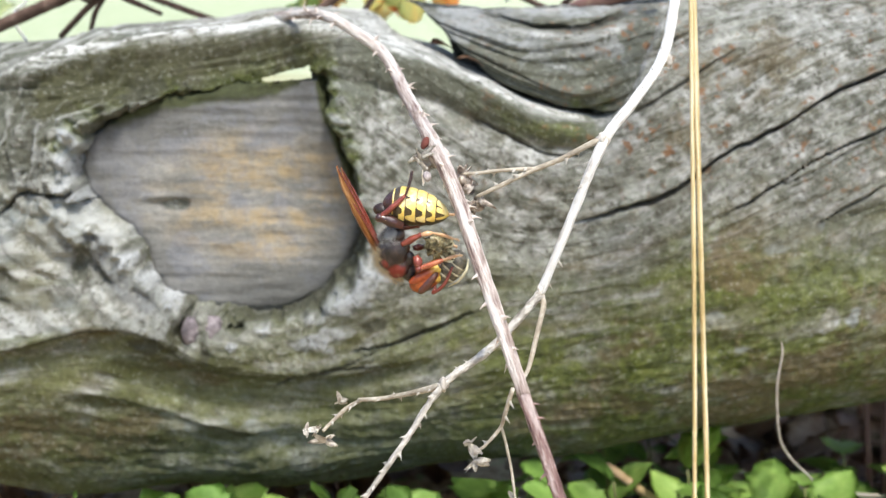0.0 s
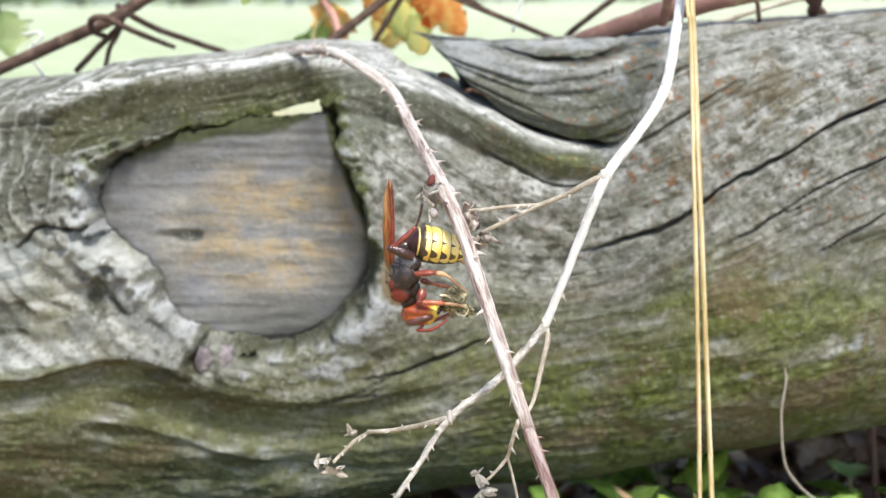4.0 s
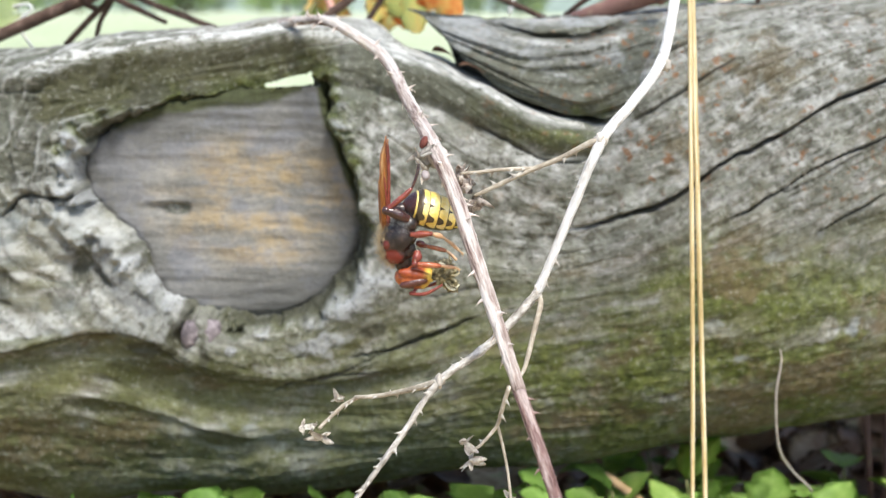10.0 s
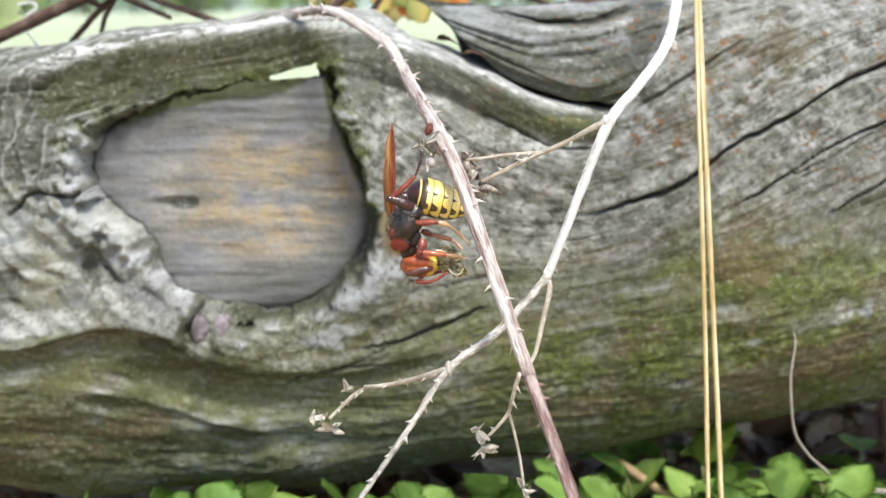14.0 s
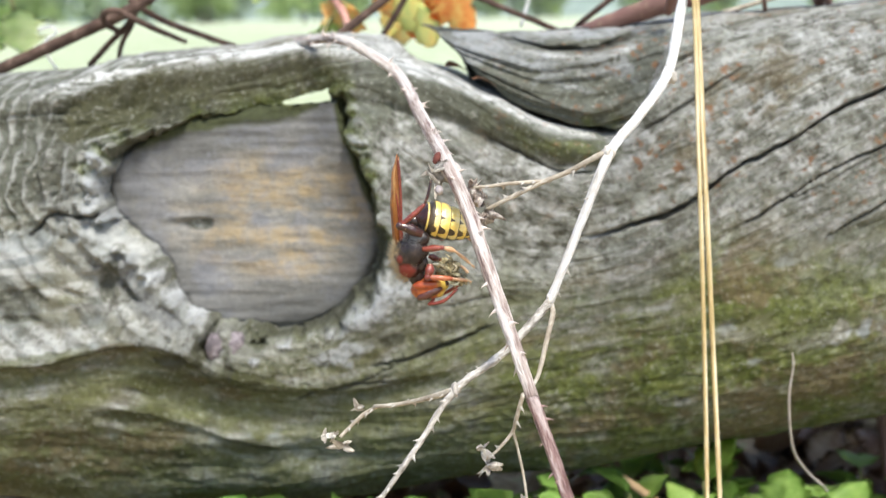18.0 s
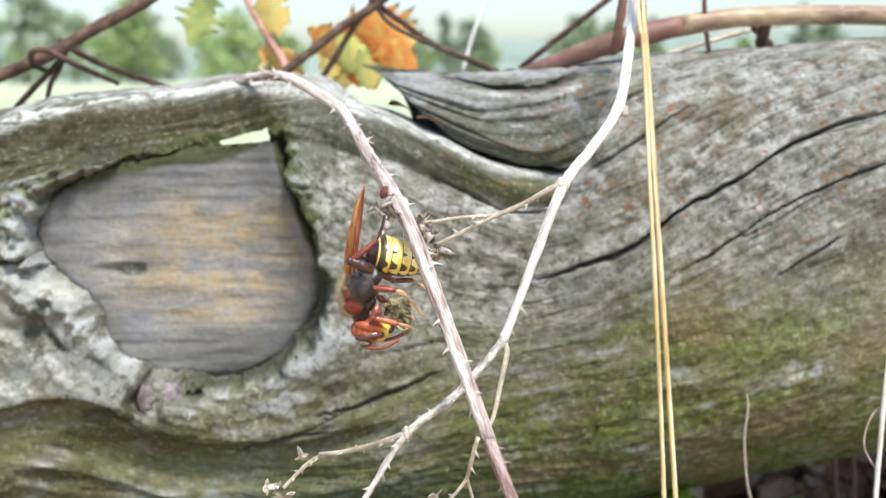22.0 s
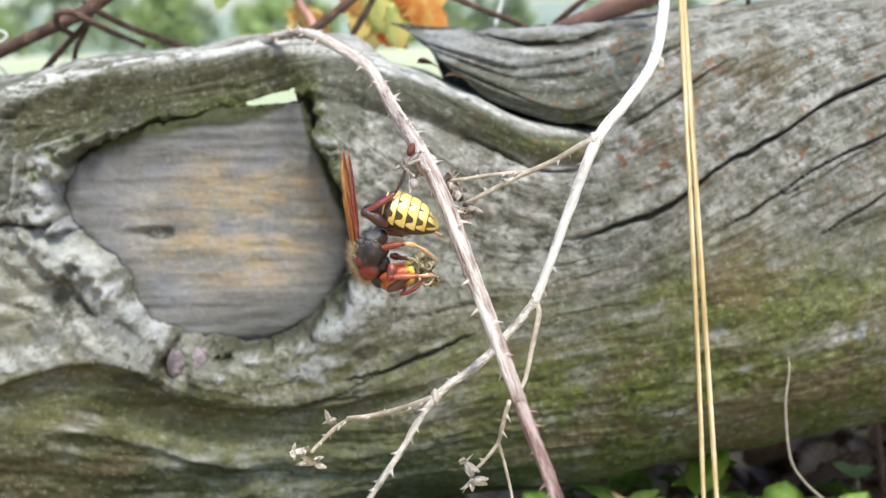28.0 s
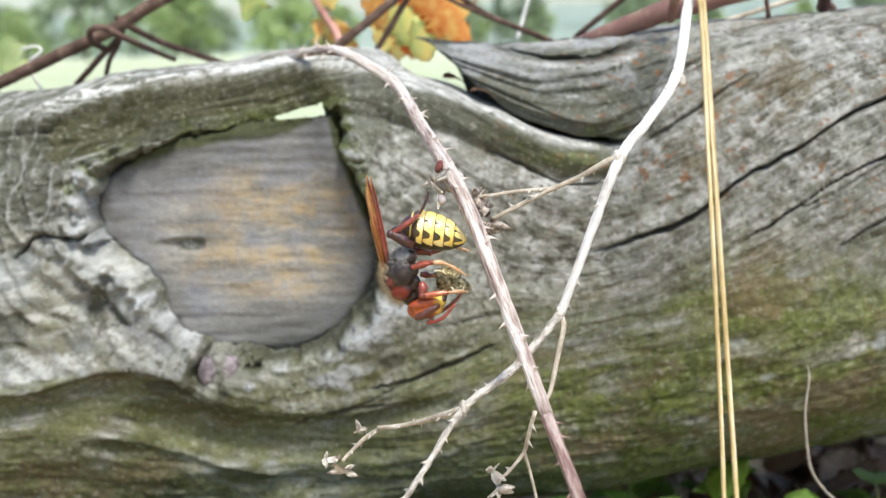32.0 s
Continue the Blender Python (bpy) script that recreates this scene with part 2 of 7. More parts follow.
UPPER_LOW = [(-6.2, 52.3), (-3.9, 51.2), (-1.1, 49.1), (1.9, 46.2), (5.6, 42.9), (9.6, 39.2), (13.0, 36.6), (20.5, 32.3), (29.2, 29.8), (37.3, 29.3), (45.3, 29.9), (63.8, 31.4)]
LOG_BOTTOM = [(-178.3, -65.2), (-136.2, -60.7), (-108.5, -61.0), (-83.8, -63.7), (-60.1, -62.5), (-32.4, -61.6), (-11.6, -59.2), (9.1, -55.9), (29.7, -53.4), (57.0, -49.6), (84.1, -45.2), (106.7, -40.9), (151.4, -37.3)]
GRAIN = [
    [(-142.5, 42.1), (-94.2, 43.2), (-70.0, 45.6), (-46.0, 47.4), (-22.0, 49.7), (-5.9, 50.1), (7.9, 46.5), (19.9, 43.6), (31.9, 44.2), (43.8, 47.4), (61.5, 52.6), (108.3, 60.7)],
    [(-143.5, 34.9), (-94.8, 37.3), (-70.5, 38.5), (-46.2, 42.1), (-22.1, 45.6), (-10.1, 46.5), (1.9, 43.0), (11.6, 37.3), (21.4, 32.5), (32.4, 30.4), (44.4, 34.3), (56.1, 40.9), (73.8, 46.8), (108.8, 56.1)],
    [(-145.0, 24.0), (-95.7, 27.6), (-77.1, 31.3), (-58.6, 36.1), (-40.3, 38.5), (-24.6, 40.9), (-10.1, 40.3), (1.9, 33.5), (14.2, 26.2), (26.5, 21.5), (38.8, 22.1), (56.8, 28.9), (74.4, 38.5), (109.4, 50.3)],
    [(-146.5, 12.8), (-96.5, 17.8), (-77.8, 21.5), (-71.3, 27.6), (-58.7, 33.7), (-40.4, 36.1), (-25.9, 37.3), (-17.6, 27.6), (-7.9, 19.0), (4.5, 11.6), (14.4, 7.1), (26.9, 5.9), (39.3, 8.4), (53.9, 14.1), (63.4, 20.3), (75.2, 27.0), (86.8, 34.1), (94.8, 37.3), (110.2, 42.1)],
    [(-147.9, 2.7), (-97.9, 2.7), (-82.7, 5.2), (-73.0, 1.4), (-62.2, -6.3), (-55.0, -12.8), (-42.4, -16.1), (-28.4, -15.5), (-18.1, -6.3), (-10.5, -1.1), (2.0, -0.5), (14.6, -2.4), (27.1, -3.1), (45.8, 1.4), (64.1, 9.0), (81.9, 19.0), (95.8, 26.4), (111.2, 32.5)],
    [(-150.3, -15.5), (-99.1, -10.2), (-80.1, -10.2), (-61.5, -15.5), (-49.1, -22.1), (-30.0, -26.1), (-18.4, -24.1), (-4.3, -19.4), (10.9, -13.5), (27.3, -10.2), (46.1, -6.3), (64.6, 0.1), (96.9, 14.1), (112.5, 20.3)],
    [(-151.8, -26.1), (-100.1, -21.4), (-87.2, -19.4), (-74.3, -17.1), (-64.2, -18.1), (-56.8, -23.5), (-49.3, -27.5), (-30.1, -29.9), (-10.8, -30.5), (14.8, -24.1), (40.2, -18.1), (65.4, -14.2), (98.6, -5.0), (114.8, -1.1)],
    [(-153.1, -35.6), (-101.0, -31.5), (-81.7, -31.5), (-62.7, -37.0), (-43.4, -40.0), (-10.9, -39.8), (15.0, -37.0), (53.6, -31.5), (100.0, -20.8), (116.6, -18.1)],
    [(-156.1, -58.0), (-103.3, -56.5), (-77.1, -59.4), (-37.4, -55.1), (2.1, -50.9), (41.3, -46.7), (101.4, -35.6), (118.3, -34.3)],
]
GAP = [(-15.2, 47.9), (-10.3, 45.2), (-6.3, 43.5), (-2.3, 42.5), (2.6, 41.0), (8.1, 38.4), (13.1, 36.1), (20.6, 32.4), (29.3, 30.3), (37.4, 30.0)]
KNOT = [(-78.0, 16.6), (-75.9, 22.4), (-69.2, 27.8), (-60.8, 31.8), (-51.9, 33.3), (-38.1, 35.3), (-26.1, 38.3), (-23.2, 29.9), (-20.2, 21.7), (-17.4, 12.8), (-16.6, 3.6), (-18.7, -3.0), (-24.0, -9.7), (-31.3, -14.0), (-41.2, -15.1), (-52.2, -13.7), (-59.3, -10.3), (-62.9, -5.6), (-64.5, 0.3), (-70.0, 6.3), (-75.4, 10.8)]
CRACKS = [
    ([(25.0, 5.5), (39.3, 8.3), (51.5, 13.1), (58.6, 17.8), (65.7, 22.5), (75.2, 27.4), (84.5, 33.0), (94.8, 37.3), (110.3, 41.5)], 0.5, 3.6),
    ([(60.5, 6.3), (68.9, 11.6), (78.3, 17.8), (87.7, 23.0), (95.8, 26.2), (111.4, 31.3)], 0.32, 2.2),
    ([(6.2, 29.5), (14.2, 25.8), (21.6, 22.5), (27.7, 20.9), (33.9, 21.8)], 0.45, 2.2),
    ([(-21.0, -24.1), (-10.7, -21.6), (-0.5, -17.9), (10.9, -13.1)], 0.5, 2.0),
    ([(81.7, 5.2), (88.8, 10.0), (96.8, 15.1)], 0.35, 1.4),
    ([(41.0, 28.2), (48.1, 32.5), (57.5, 37.9), (66.9, 42.7)], 0.35, 1.2),
    ([(-39.3, -34.3), (-31.4, -30.5), (-21.1, -27.8), (-8.2, -27.2)], 0.4, 1.4),
    ([(7.5, 50.2), (14.5, 49.2), (20.5, 47.8), (27.5, 46.9), (35.5, 47.4), (42.0, 49.2), (47.0, 51.6)], 0.8, 2.4),
    ([(-94.7, 7.4), (-91.8, 9.1), (-89.8, 11.5), (-87.2, 13.0), (-84.7, 12.5), (-81.7, 11.8), (-78.9, 11.9), (-76.6, 13.8), (-74.7, 15.8)], 0.55, 2.6),
    ([(-82.8, 4.9), (-80.9, 4.4), (-79.0, 3.5), (-74.7, 3.5), (-72.0, 3.3)], 0.5, 1.8),
    ([(-35.7, -32.7), (-33.1, -30.7), (-30.5, -29.5), (-26.6, -28.3), (-20.2, -27.0), (-15.0, -24.3), (-9.8, -21.6), (-4.7, -19.2)], 0.3, 0.9),
]
ARCH = [(-131.8, 31.3), (-95.0, 35.1), (-82.7, 37.8), (-70.4, 40.6), (-58.2, 42.3), (-46.2, 43.0), (-34.1, 44.0), (-24.5, 44.9), (-16.1, 45.4)]
STREAK = [(-84.2, -31.0), (-75.3, -32.9), (-65.2, -35.9), (-55.0, -39.5), (-44.7, -42.0), (-34.4, -43.6)]
LIP = [(-152.0, -27.5), (-100.1, -21.6), (-92.4, -21.6), (-84.6, -19.4), (-74.3, -17.2), (-65.4, -17.7), (-59.2, -21.0), (-54.3, -25.6), (-46.8, -28.2), (-33.9, -29.4), (-21.1, -28.8), (-8.2, -26.1), (14.8, -20.8)]
KNOT_C = np.mean(np.array(KNOT), axis=0)


def inside(poly, x, z):
    """Distance in mm to the closed outline, positive inside."""
    p = spline(list(poly) + [poly[0]], 5)
    best, hitn = np.full(x.shape, 1e9), np.zeros(x.shape, int)
    for (ax, az), (bx, bz) in zip(p, p[1:]):
        dx, dz = bx - ax, bz - az
        t = np.clip(((x - ax) * dx + (z - az) * dz) / (dx * dx + dz * dz + 1e-9), 0, 1)
        best = np.minimum(best, (x - ax - t * dx) ** 2 + (z - az - t * dz) ** 2)
        if dz:
            hitn += ((az > z) != (bz > z)) & (x < dx * (z - az) / dz + ax)
    return np.sqrt(best) * np.where(hitn % 2, 1, -1)


def near_line(pts, x, z):
    """Height above a line that runs along x, and the share of its length (outside it: beyond 0 to 1)."""
    q, h = smooth_fn(pts)
    zz = np.interp(x, q, h)
    slope = np.interp(x, q, np.gradient(h, q))
    return (z - zz) / np.sqrt(1 + slope * slope), (x - q[0]) / (q[-1] - q[0])


def blots(rows, x, z, seed, ragged=0.45):
    """Ragged patches, 0 to 1."""
    out = np.zeros_like(x)
    wob = ragged * fbm(x / 3.2, z / 2.6, seed, 4)
    for bx, bz, w, h, slope in rows:
        r = np.sqrt(((x - bx) / w) ** 2 + ((z - bz - slope * (x - bx)) / h) ** 2)
        out = np.maximum(out, sstep(1.25, 0.7, r + wob))
    return out


def knot_plane(x, z):
    return 5.8 + 0.10 * (z - 8) 


def grain_psi(x, z):
    """A number that is constant along each grain line."""
    rows = np.array([curve_z(g, x) for g in GRAIN])
    rows = np.minimum.accumulate(rows - 0.3 * np.arange(len(rows))[:, None].reshape((-1,) + (1,) * x.ndim), axis=0) if x.ndim > 1 else rows
    psi = np.full(x.shape, 0.0)
    vals = 12.0 * np.arange(len(rows))
    psi = np.where(z >= rows[0], vals[0] - (z - rows[0]), psi)
    for i in range(len(rows) - 1):
        a, b = rows[i], rows[i + 1]
        f = (a - z) / np.maximum(a - b, 0.2)
        psi = np.where((z < a) & (z >= b), vals[i] + 12 * f, psi)
    return np.where(z < rows[-1], vals[-1] + (rows[-1] - z), psi)


def front_face(x, z):
    """The log's plain front before its relief."""
    top, bot = curve_z(FULL_TOP, x), curve_z(LOG_BOTTOM, x)
    f = np.clip((z - (top + bot) / 2) / ((top - bot) / 2), -0.999, 0.999)
    c = np.sqrt(1 - np.abs(f) ** (2 / 0.92))
    return 40.0 - 44.0 * np.abs(c) ** 0.62


def relief(X, Z, psi, wx):
    """Lumps, fibres and cracks of the wood's face in mm, outwards; and how fissured it is."""
    out = 1.3 * fbm(X / 30, Z / 18, 3, 3)
    fib = fbm(wx / 16, psi / 1.7, 11, 3)
    out += 0.28 * fib + 0.10 * fbm(wx / 6, psi / 0.6, 12, 2) + 0.2 * fbm(X / 1.5, Z / 1.3, 13, 3)
    ridg = 1 - np.abs(vnoise(wx / 28, psi / 3.4, 21))
    out -= 0.7 * np.maximum(ridg - 0.86, 0) / 0.14 * (0.4 + 0.6 * (vnoise(X / 30, Z / 20, 22) > -0.1)) * (0.3 + 0.7 * sstep(-22, 0, Z))
    fis = np.zeros_like(X)
    r = random.Random(77)
    for k in range(40):
        x0, p0, ln = r.uniform(-112, 125), r.uniform(-2, 96), r.uniform(8, 34)
        if -82 < x0 < -22 and 20 < p0 < 60:
            continue
        w, d = r.uniform(0.16, 0.42), r.uniform(0.4, 1.3)
        u = (X - x0) / ln
        live = np.clip(1 - u * u, 0, 1)
        line = psi - p0 - 1.2 * vnoise(X / 9, X * 0, 300 + k) - 0.04 * (X - x0)
        v = live * np.exp(-(line / w) ** 2) * (0.1 + 0.9 * sstep(-24, -2, Z))
        out -= d * v
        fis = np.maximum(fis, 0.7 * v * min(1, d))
    for n, (pts, w, d) in enumerate(CRACKS):
        ww = 0.35 * vnoise(X / 4, X * 0, 60) + 0.15 * vnoise(X / 1.3, X * 0, 62)
        g, u = near_line(pts, X, Z)
        live = sstep(-0.01, 0.2, u) * (1 - sstep(0.85, 1.01, u))
        v = live * np.exp(-(np.abs(g + ww) / (w * (0.75 + 0.35 * vnoise(X / 7, X * 0, 61)))) ** 3)
        out -= d * v
        out += 0.6 * w * live * np.exp(-((g - 1.6 * w - ww) / (1.4 * w)) ** 2)
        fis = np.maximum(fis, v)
    # swirl lines on the upper ridge
    g, u = near_line(CRACKS[7][0], X, Z)
    live = sstep(-0.05, 0.2, u) * (1 - sstep(0.8, 1.05, u))
    out += 1.2 * live * np.exp(-((g + 2.2) / 1.6) ** 2) - 1.0 * live * np.exp(-((g - 2.6) / 2.0) ** 2)
    return out, fis


def face_mesh(name, V, quads, extra, wx, psi, Y, masks):
    me = bpy.data.meshes.new(name)
    nq, nv = len(quads), len(V)
    me.vertices.add(nv)
    me.vertices.foreach_set("co", V.reshape(-1))
    tail = [i for e in extra for i in e]
    me.loops.add(nq * 4 + len(tail))
    me.polygons.add(nq + len(extra))
    starts = [nq * 4]
    for e in extra[:-1]:
        starts.append(starts[-1] + len(e))
    me.loops.foreach_set("vertex_index", np.r_[quads.ravel(), tail].astype(np.int32))
    me.polygons.foreach_set("loop_start", np.r_[np.arange(nq) * 4, starts].astype(np.int32))
    me.update(calc_edges=True)
    me.validate()
    me.polygons.foreach_set("use_smooth", [True] * len(me.polygons))
    at = me.attributes.new("grain", "FLOAT_VECTOR", "POINT")
    at.data.foreach_set("vector", np.stack([wx, psi, Y], -1).reshape(-1))
    for nm, val in masks:
        f = me.attributes.new(nm, "FLOAT", "POINT")
        f.data.foreach_set("value", np.ascontiguousarray(val, dtype=float).reshape(-1))
    return me


def build_log():
    xs = np.r_[np.linspace(-330, -112, 60), np.arange(-111.5, 128, 0.33), np.linspace(129, 360, 60)]
    # the front half in fine rows, the back in coarse ones
    fr = np.linspace(-math.pi / 2 - 0.25, math.pi / 2 + 0.25, 400)
    bk = np.linspace(math.pi / 2 + 0.25, 1.5 * math.pi - 0.25, 50)[1:-1]
    th = np.r_[fr, bk]
    X, TH = np.meshgrid(xs, th, indexing="ij")
    top, bot = curve_z(LOG_TOP, X), curve_z(LOG_BOTTOM, X)
    bot = bot - 4.2 - 26 * sstep(150, 330, np.abs(X))
    zc, h = (top + bot) / 2, (top - bot) / 2
    s, c = np.sin(TH), np.cos(TH)
    Z = zc + h * np.sign(s) * np.abs(s) ** 0.92
    Y = 40.0 - (44.0 + 1.5 * fbm(X / 60, Z / 30, 5, 2)) * np.sign(c) * np.abs(c) ** np.where(s < 0, 0.48, 0.62)
    # under the upper piece the face stays as far out as beside it
    split = sstep(0.5, 3.0, curve_z(FULL_TOP, X) - top) * (c > 0) * sstep(30, 12, top - Z)
    Y2 = front_face(X, np.minimum(Z, top - 0.2)) + 14 * np.clip(1 - (top - Z) / 4.5, 0, 1) ** 2
    Y = Y * (1 - split) + Y2 * split
    psi = grain_psi(X, Z)
    wx = X + 3 * fbm(X / 22, Z / 14, 40, 3)
    out, fis = relief(X, Z, psi, wx)
    # smooth, bare wood left of the knot between the fold and the lip
    fold, uf = near_line(CRACKS[8][0], X, Z)
    bald = sstep(-52, -66, X) * sstep(0.5, -1.0, np.where(X < -94.7, Z - 7.4, fold)) * sstep(0.5, 2.0, Z - curve_z(LIP, X))
    lipped = sstep(-0.05, 0.1, uf) * (1 - sstep(0.95, 1.05, uf))
    out = out * (1 - 0.72 * bald) + 0.9 * lipped * sstep(0, 0.5, fold) * np.exp(-(np.maximum(fold, 0) / 3.5) ** 2)
    out += 0.35 * bald * np.sin((X + 1.1 * Z) * 0.9 + 4 * fbm(X / 14, Z / 14, 141, 3))
    fis = fis * np.where(np.abs(fold) < 1.6, 1, 1 - 0.8 * bald)
    # the roll under the upper piece; its lit edge and shaded face are coloured in
    g, u = near_line(GAP, X, Z)
    roll = sstep(-0.35, 0.1, u) * (1 - sstep(0.85, 1.05, u))
    thick = np.interp(u, [0, 1], [7.0, 4.4])
    out += 3.6 * roll * sstep(-0.6, -3.2, g) * np.clip(1 + (g + 3.2) / thick, 0, 1) ** 0.8
    out -= 1.6 * roll * np.exp(-((g + thick + 3.6) / 1.6) ** 2)
    roll_shade = 1.2 * roll * sstep(-3.6, -4.4, g) * sstep(-thick - 3.5, -thick - 1.5, g)
    edge_light = 0.85 * roll * sstep(-4.3, -3.2, g) * sstep(5, 2, g) * (0.55 + 0.75 * sstep(-0.2, 0.15, fbm(wx / 12, psi / 1.1, 104, 3)))
    mossy = roll * np.exp(-((g + thick + 0.6) / 1.8) ** 2) * sstep(0.3, 0.7, u)
    # the lip under the knot
    g, u = near_line(LIP, X, Z)
    live = 1 - sstep(0.75, 1.0, u)
    out += live * (1.3 * np.exp(-((g - 2.0) / 2.6) ** 2) - 2.1 * sstep(0.5, -1.6, g) * np.exp(-(np.minimum(g, 0) / 8.5) ** 2))
    out += 0.10 * live * np.sin(psi * 2.6 + 5 * fbm(X / 16, Z / 9, 71, 3)) * sstep(2, -3, g)
    gs, us = near_line(STREAK, X, Z)
    lives = sstep(0, 0.2, us) * (1 - sstep(0.8, 1, us))
    out += 1.5 * lives * np.exp(-(gs / np.where(gs > 0, 2.6, 1.0)) ** 2)
    streak_pale = lives * np.exp(-((gs - 0.2) / 0.7) ** 2)
    out += live * 0.6 * np.sin(psi * 0.55 + 2 * vnoise(X / 20, Z / 20, 70)) * sstep(4, -2, g)
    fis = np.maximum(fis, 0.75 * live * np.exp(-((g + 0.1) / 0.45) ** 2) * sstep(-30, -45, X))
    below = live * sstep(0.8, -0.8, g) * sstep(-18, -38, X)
    k0 = inside(KNOT, X, Z)
    # the arch over the knot: crest and hollow, their light and shade coloured in too
    g, u = near_line(ARCH, X, Z)
    live = sstep(-0.1, 0.1, u) * (1 - sstep(0.86, 1.0, u))
    gg = g + 0.5 * fbm(X / 8, Z * 0, 91, 2)
    out += live * (4.4 * np.exp(-(gg / np.where(gg > 0, 5.0, 1.9)) ** 2) - 3.6 * np.exp(-((g + 6.0) / 3.6) ** 2) * sstep(-88, -70, X))
    # dark olive moss colour that also stands in for the hollow's shade
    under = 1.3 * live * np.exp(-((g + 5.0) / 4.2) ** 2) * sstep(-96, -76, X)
    dulled = np.maximum(roll_shade, 0.85 * live * sstep(-58, -82, X) * np.maximum(sstep(3.5, -1.5, g), 0.9 * sstep(-74, -94, X)) * sstep(2, 10, Z) * (1 - sstep(-5, -1, k0)))
    # pale band painting the sunlight along the crest
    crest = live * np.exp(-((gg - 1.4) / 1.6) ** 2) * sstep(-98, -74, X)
    out += live * 0.8 * np.sin(g * 1.5 + 3 * fbm(X / 25, Z / 25, 92, 2)) * np.exp(-((g - 4) / 4) ** 2)
    # wrapped wood round the knot
    rough = (0.9 + 0.5 * sstep(-70, -40, X)) * fbm(X / 3.6, Z / 3.6, 33, 3) + 0.35 * fbm(X / 1.1, Z / 1.1, 35, 2)
    k = inside(KNOT, X, Z) + rough
    ang = np.arctan2(Z - KNOT_C[1], X - KNOT_C[0])
    over = sstep(0.2, 1.2, ang) * sstep(3.05, 2.2, ang)
    out += (1.0 + 0.6 * over) * np.exp(-((k + 7) / 6.0) ** 2) * (k < 2)
    # scalloped edge
    out += np.exp(-((k + 2.0) / 2.2) ** 2) * (0.7 * fbm(X / 1.6, Z / 1.6, 37, 3) + 0.5) * (0.1 + 0.9 * sstep(0, 15, Z))
    left = sstep(2.4, 2.9, np.abs(ang)) * (k < 0)
    out += 0.9 * left * np.sin(k * 1.4 + 2 * fbm(X / 9, Z / 9, 41, 2)) * np.exp(-((k + 5) / 9) ** 2)
    pit = np.exp(-((X - PIT[0] - 0.25 * (Z - PIT[1])) / 2.0) ** 2 - ((Z - PIT[1]) / 3.0) ** 2)
    out -= 5.5 * pit
    crusty = np.clip(sstep(-1.75, -2.1, ang) + sstep(2.75, 2.95, ang) + 0.3 * sstep(-1.2, -1.6, ang), 0, 1) * np.exp(-((k + 7) / 6.5) ** 2)
    out += crusty * (0.9 * fbm(X / 2.6, Z / 2.6, 55, 3) + 0.5)
    dusky = np.zeros_like(X)
    for bx, bz, bw, bh in DUSK_SPOTS:
        dusky = np.maximum(dusky, np.exp(-((X - bx) / bw) ** 2 - ((Z - bz) / bh) ** 2))
    flute = np.exp(-((k + 3.0) / 3.0) ** 2) * sstep(2.3, 2.7, np.abs(ang))
    out += 1.0 * flute * np.sin(ang * 46 + 2.5 * fbm(X / 6, Z / 6, 58, 2))
    flow = sstep(-58, -72, X) * sstep(0.5, 2.5, Z - curve_z(LIP, X)) * sstep(9, 3, Z) * (k < -2) * sstep(-0.25, 0.2, fbm(wx / 12, psi / 1.6, 59, 3))
    lichen = np.zeros_like(X)
    for bx, bz, bw, bh in LICHEN:
        lichen = np.maximum(lichen, np.exp(-((X - bx) / bw) ** 2 - ((Z - bz - 0.25 * (X - bx)) / bh) ** 2))
    # strokes of grain that bend round the knot
    bend = np.sin(1.9 * k + 4.5 * fbm(X / 11, Z / 11, 101, 3))
    turn = sstep(-48, -74, X) * sstep(3, 10, Z) * sstep(-0.5, -2.5, k) * (c > 0)
    out += 0.55 * turn * bend
    dulled = np.maximum(dulled, turn * sstep(0.3, -0.4, bend))
    # lumpy crusts, and beads of callus along the knot's inner edge
    white = blots(WHITE_CRUST, X, Z, 201)
    cream = blots(CREAM_CRUST, X, Z, 205, 0.6)
    dark_and_shade = blots(DARK_PATCHES, X, Z, 209, 0.4)
    shaded_face = blots(SHADED_FACE, X, Z, 213, 0.3)
    brown = blots(BROWN_STAIN, X, Z, 217, 0.7)
    scurf = blots(SCURF, X, Z, 225, 0.7)
    # dark mossy joint along the knot's far edge
    side = sstep(-2.0, -1.3, ang) * sstep(1.35, 1.05, ang)
    joint = side * np.exp(-((k + 0.7) / (1.5 + 0.7 * fbm(X / 2.4, Z / 2.4, 227, 3))) ** 2)
    lumps = sstep(-0.5, 0.7, fbm(X / 2.3, Z / 2.3, 221, 3))
    out += white * (0.25 + np.where(X < -52, 1.3, 0.2) * lumps) - 0.9 * dark_and_shade * sstep(-50, -56, X) * (Z > -22) - 0.9 * shaded_face
    dulled = np.maximum(dulled, blots(DULL_SKIN, X, Z, 241, 0.7))
    beads = sstep(-0.55, -0.1, ang) * sstep(1.15, 0.9, ang) * np.exp(-((k + 2.0) / 1.7) ** 2)
    bead = 0.5 + 0.5 * np.sin(2 * math.pi * Z / 3.4 + 2.2 * vnoise(Z / 3.5, X / 6, 223))
    out += 1.3 * beads * bead - 0.5 * beads
    white = np.maximum(white, 0.8 * beads * sstep(0.5, 0.9, bead) * sstep(4, 12, Z))
    dent = np.exp(-((X - DENT[0]) / 4.5) ** 2 - ((Z - DENT[1] + 0.6 * (X - DENT[0])) / 3.5) ** 2)
    out -= 3.6 * dent
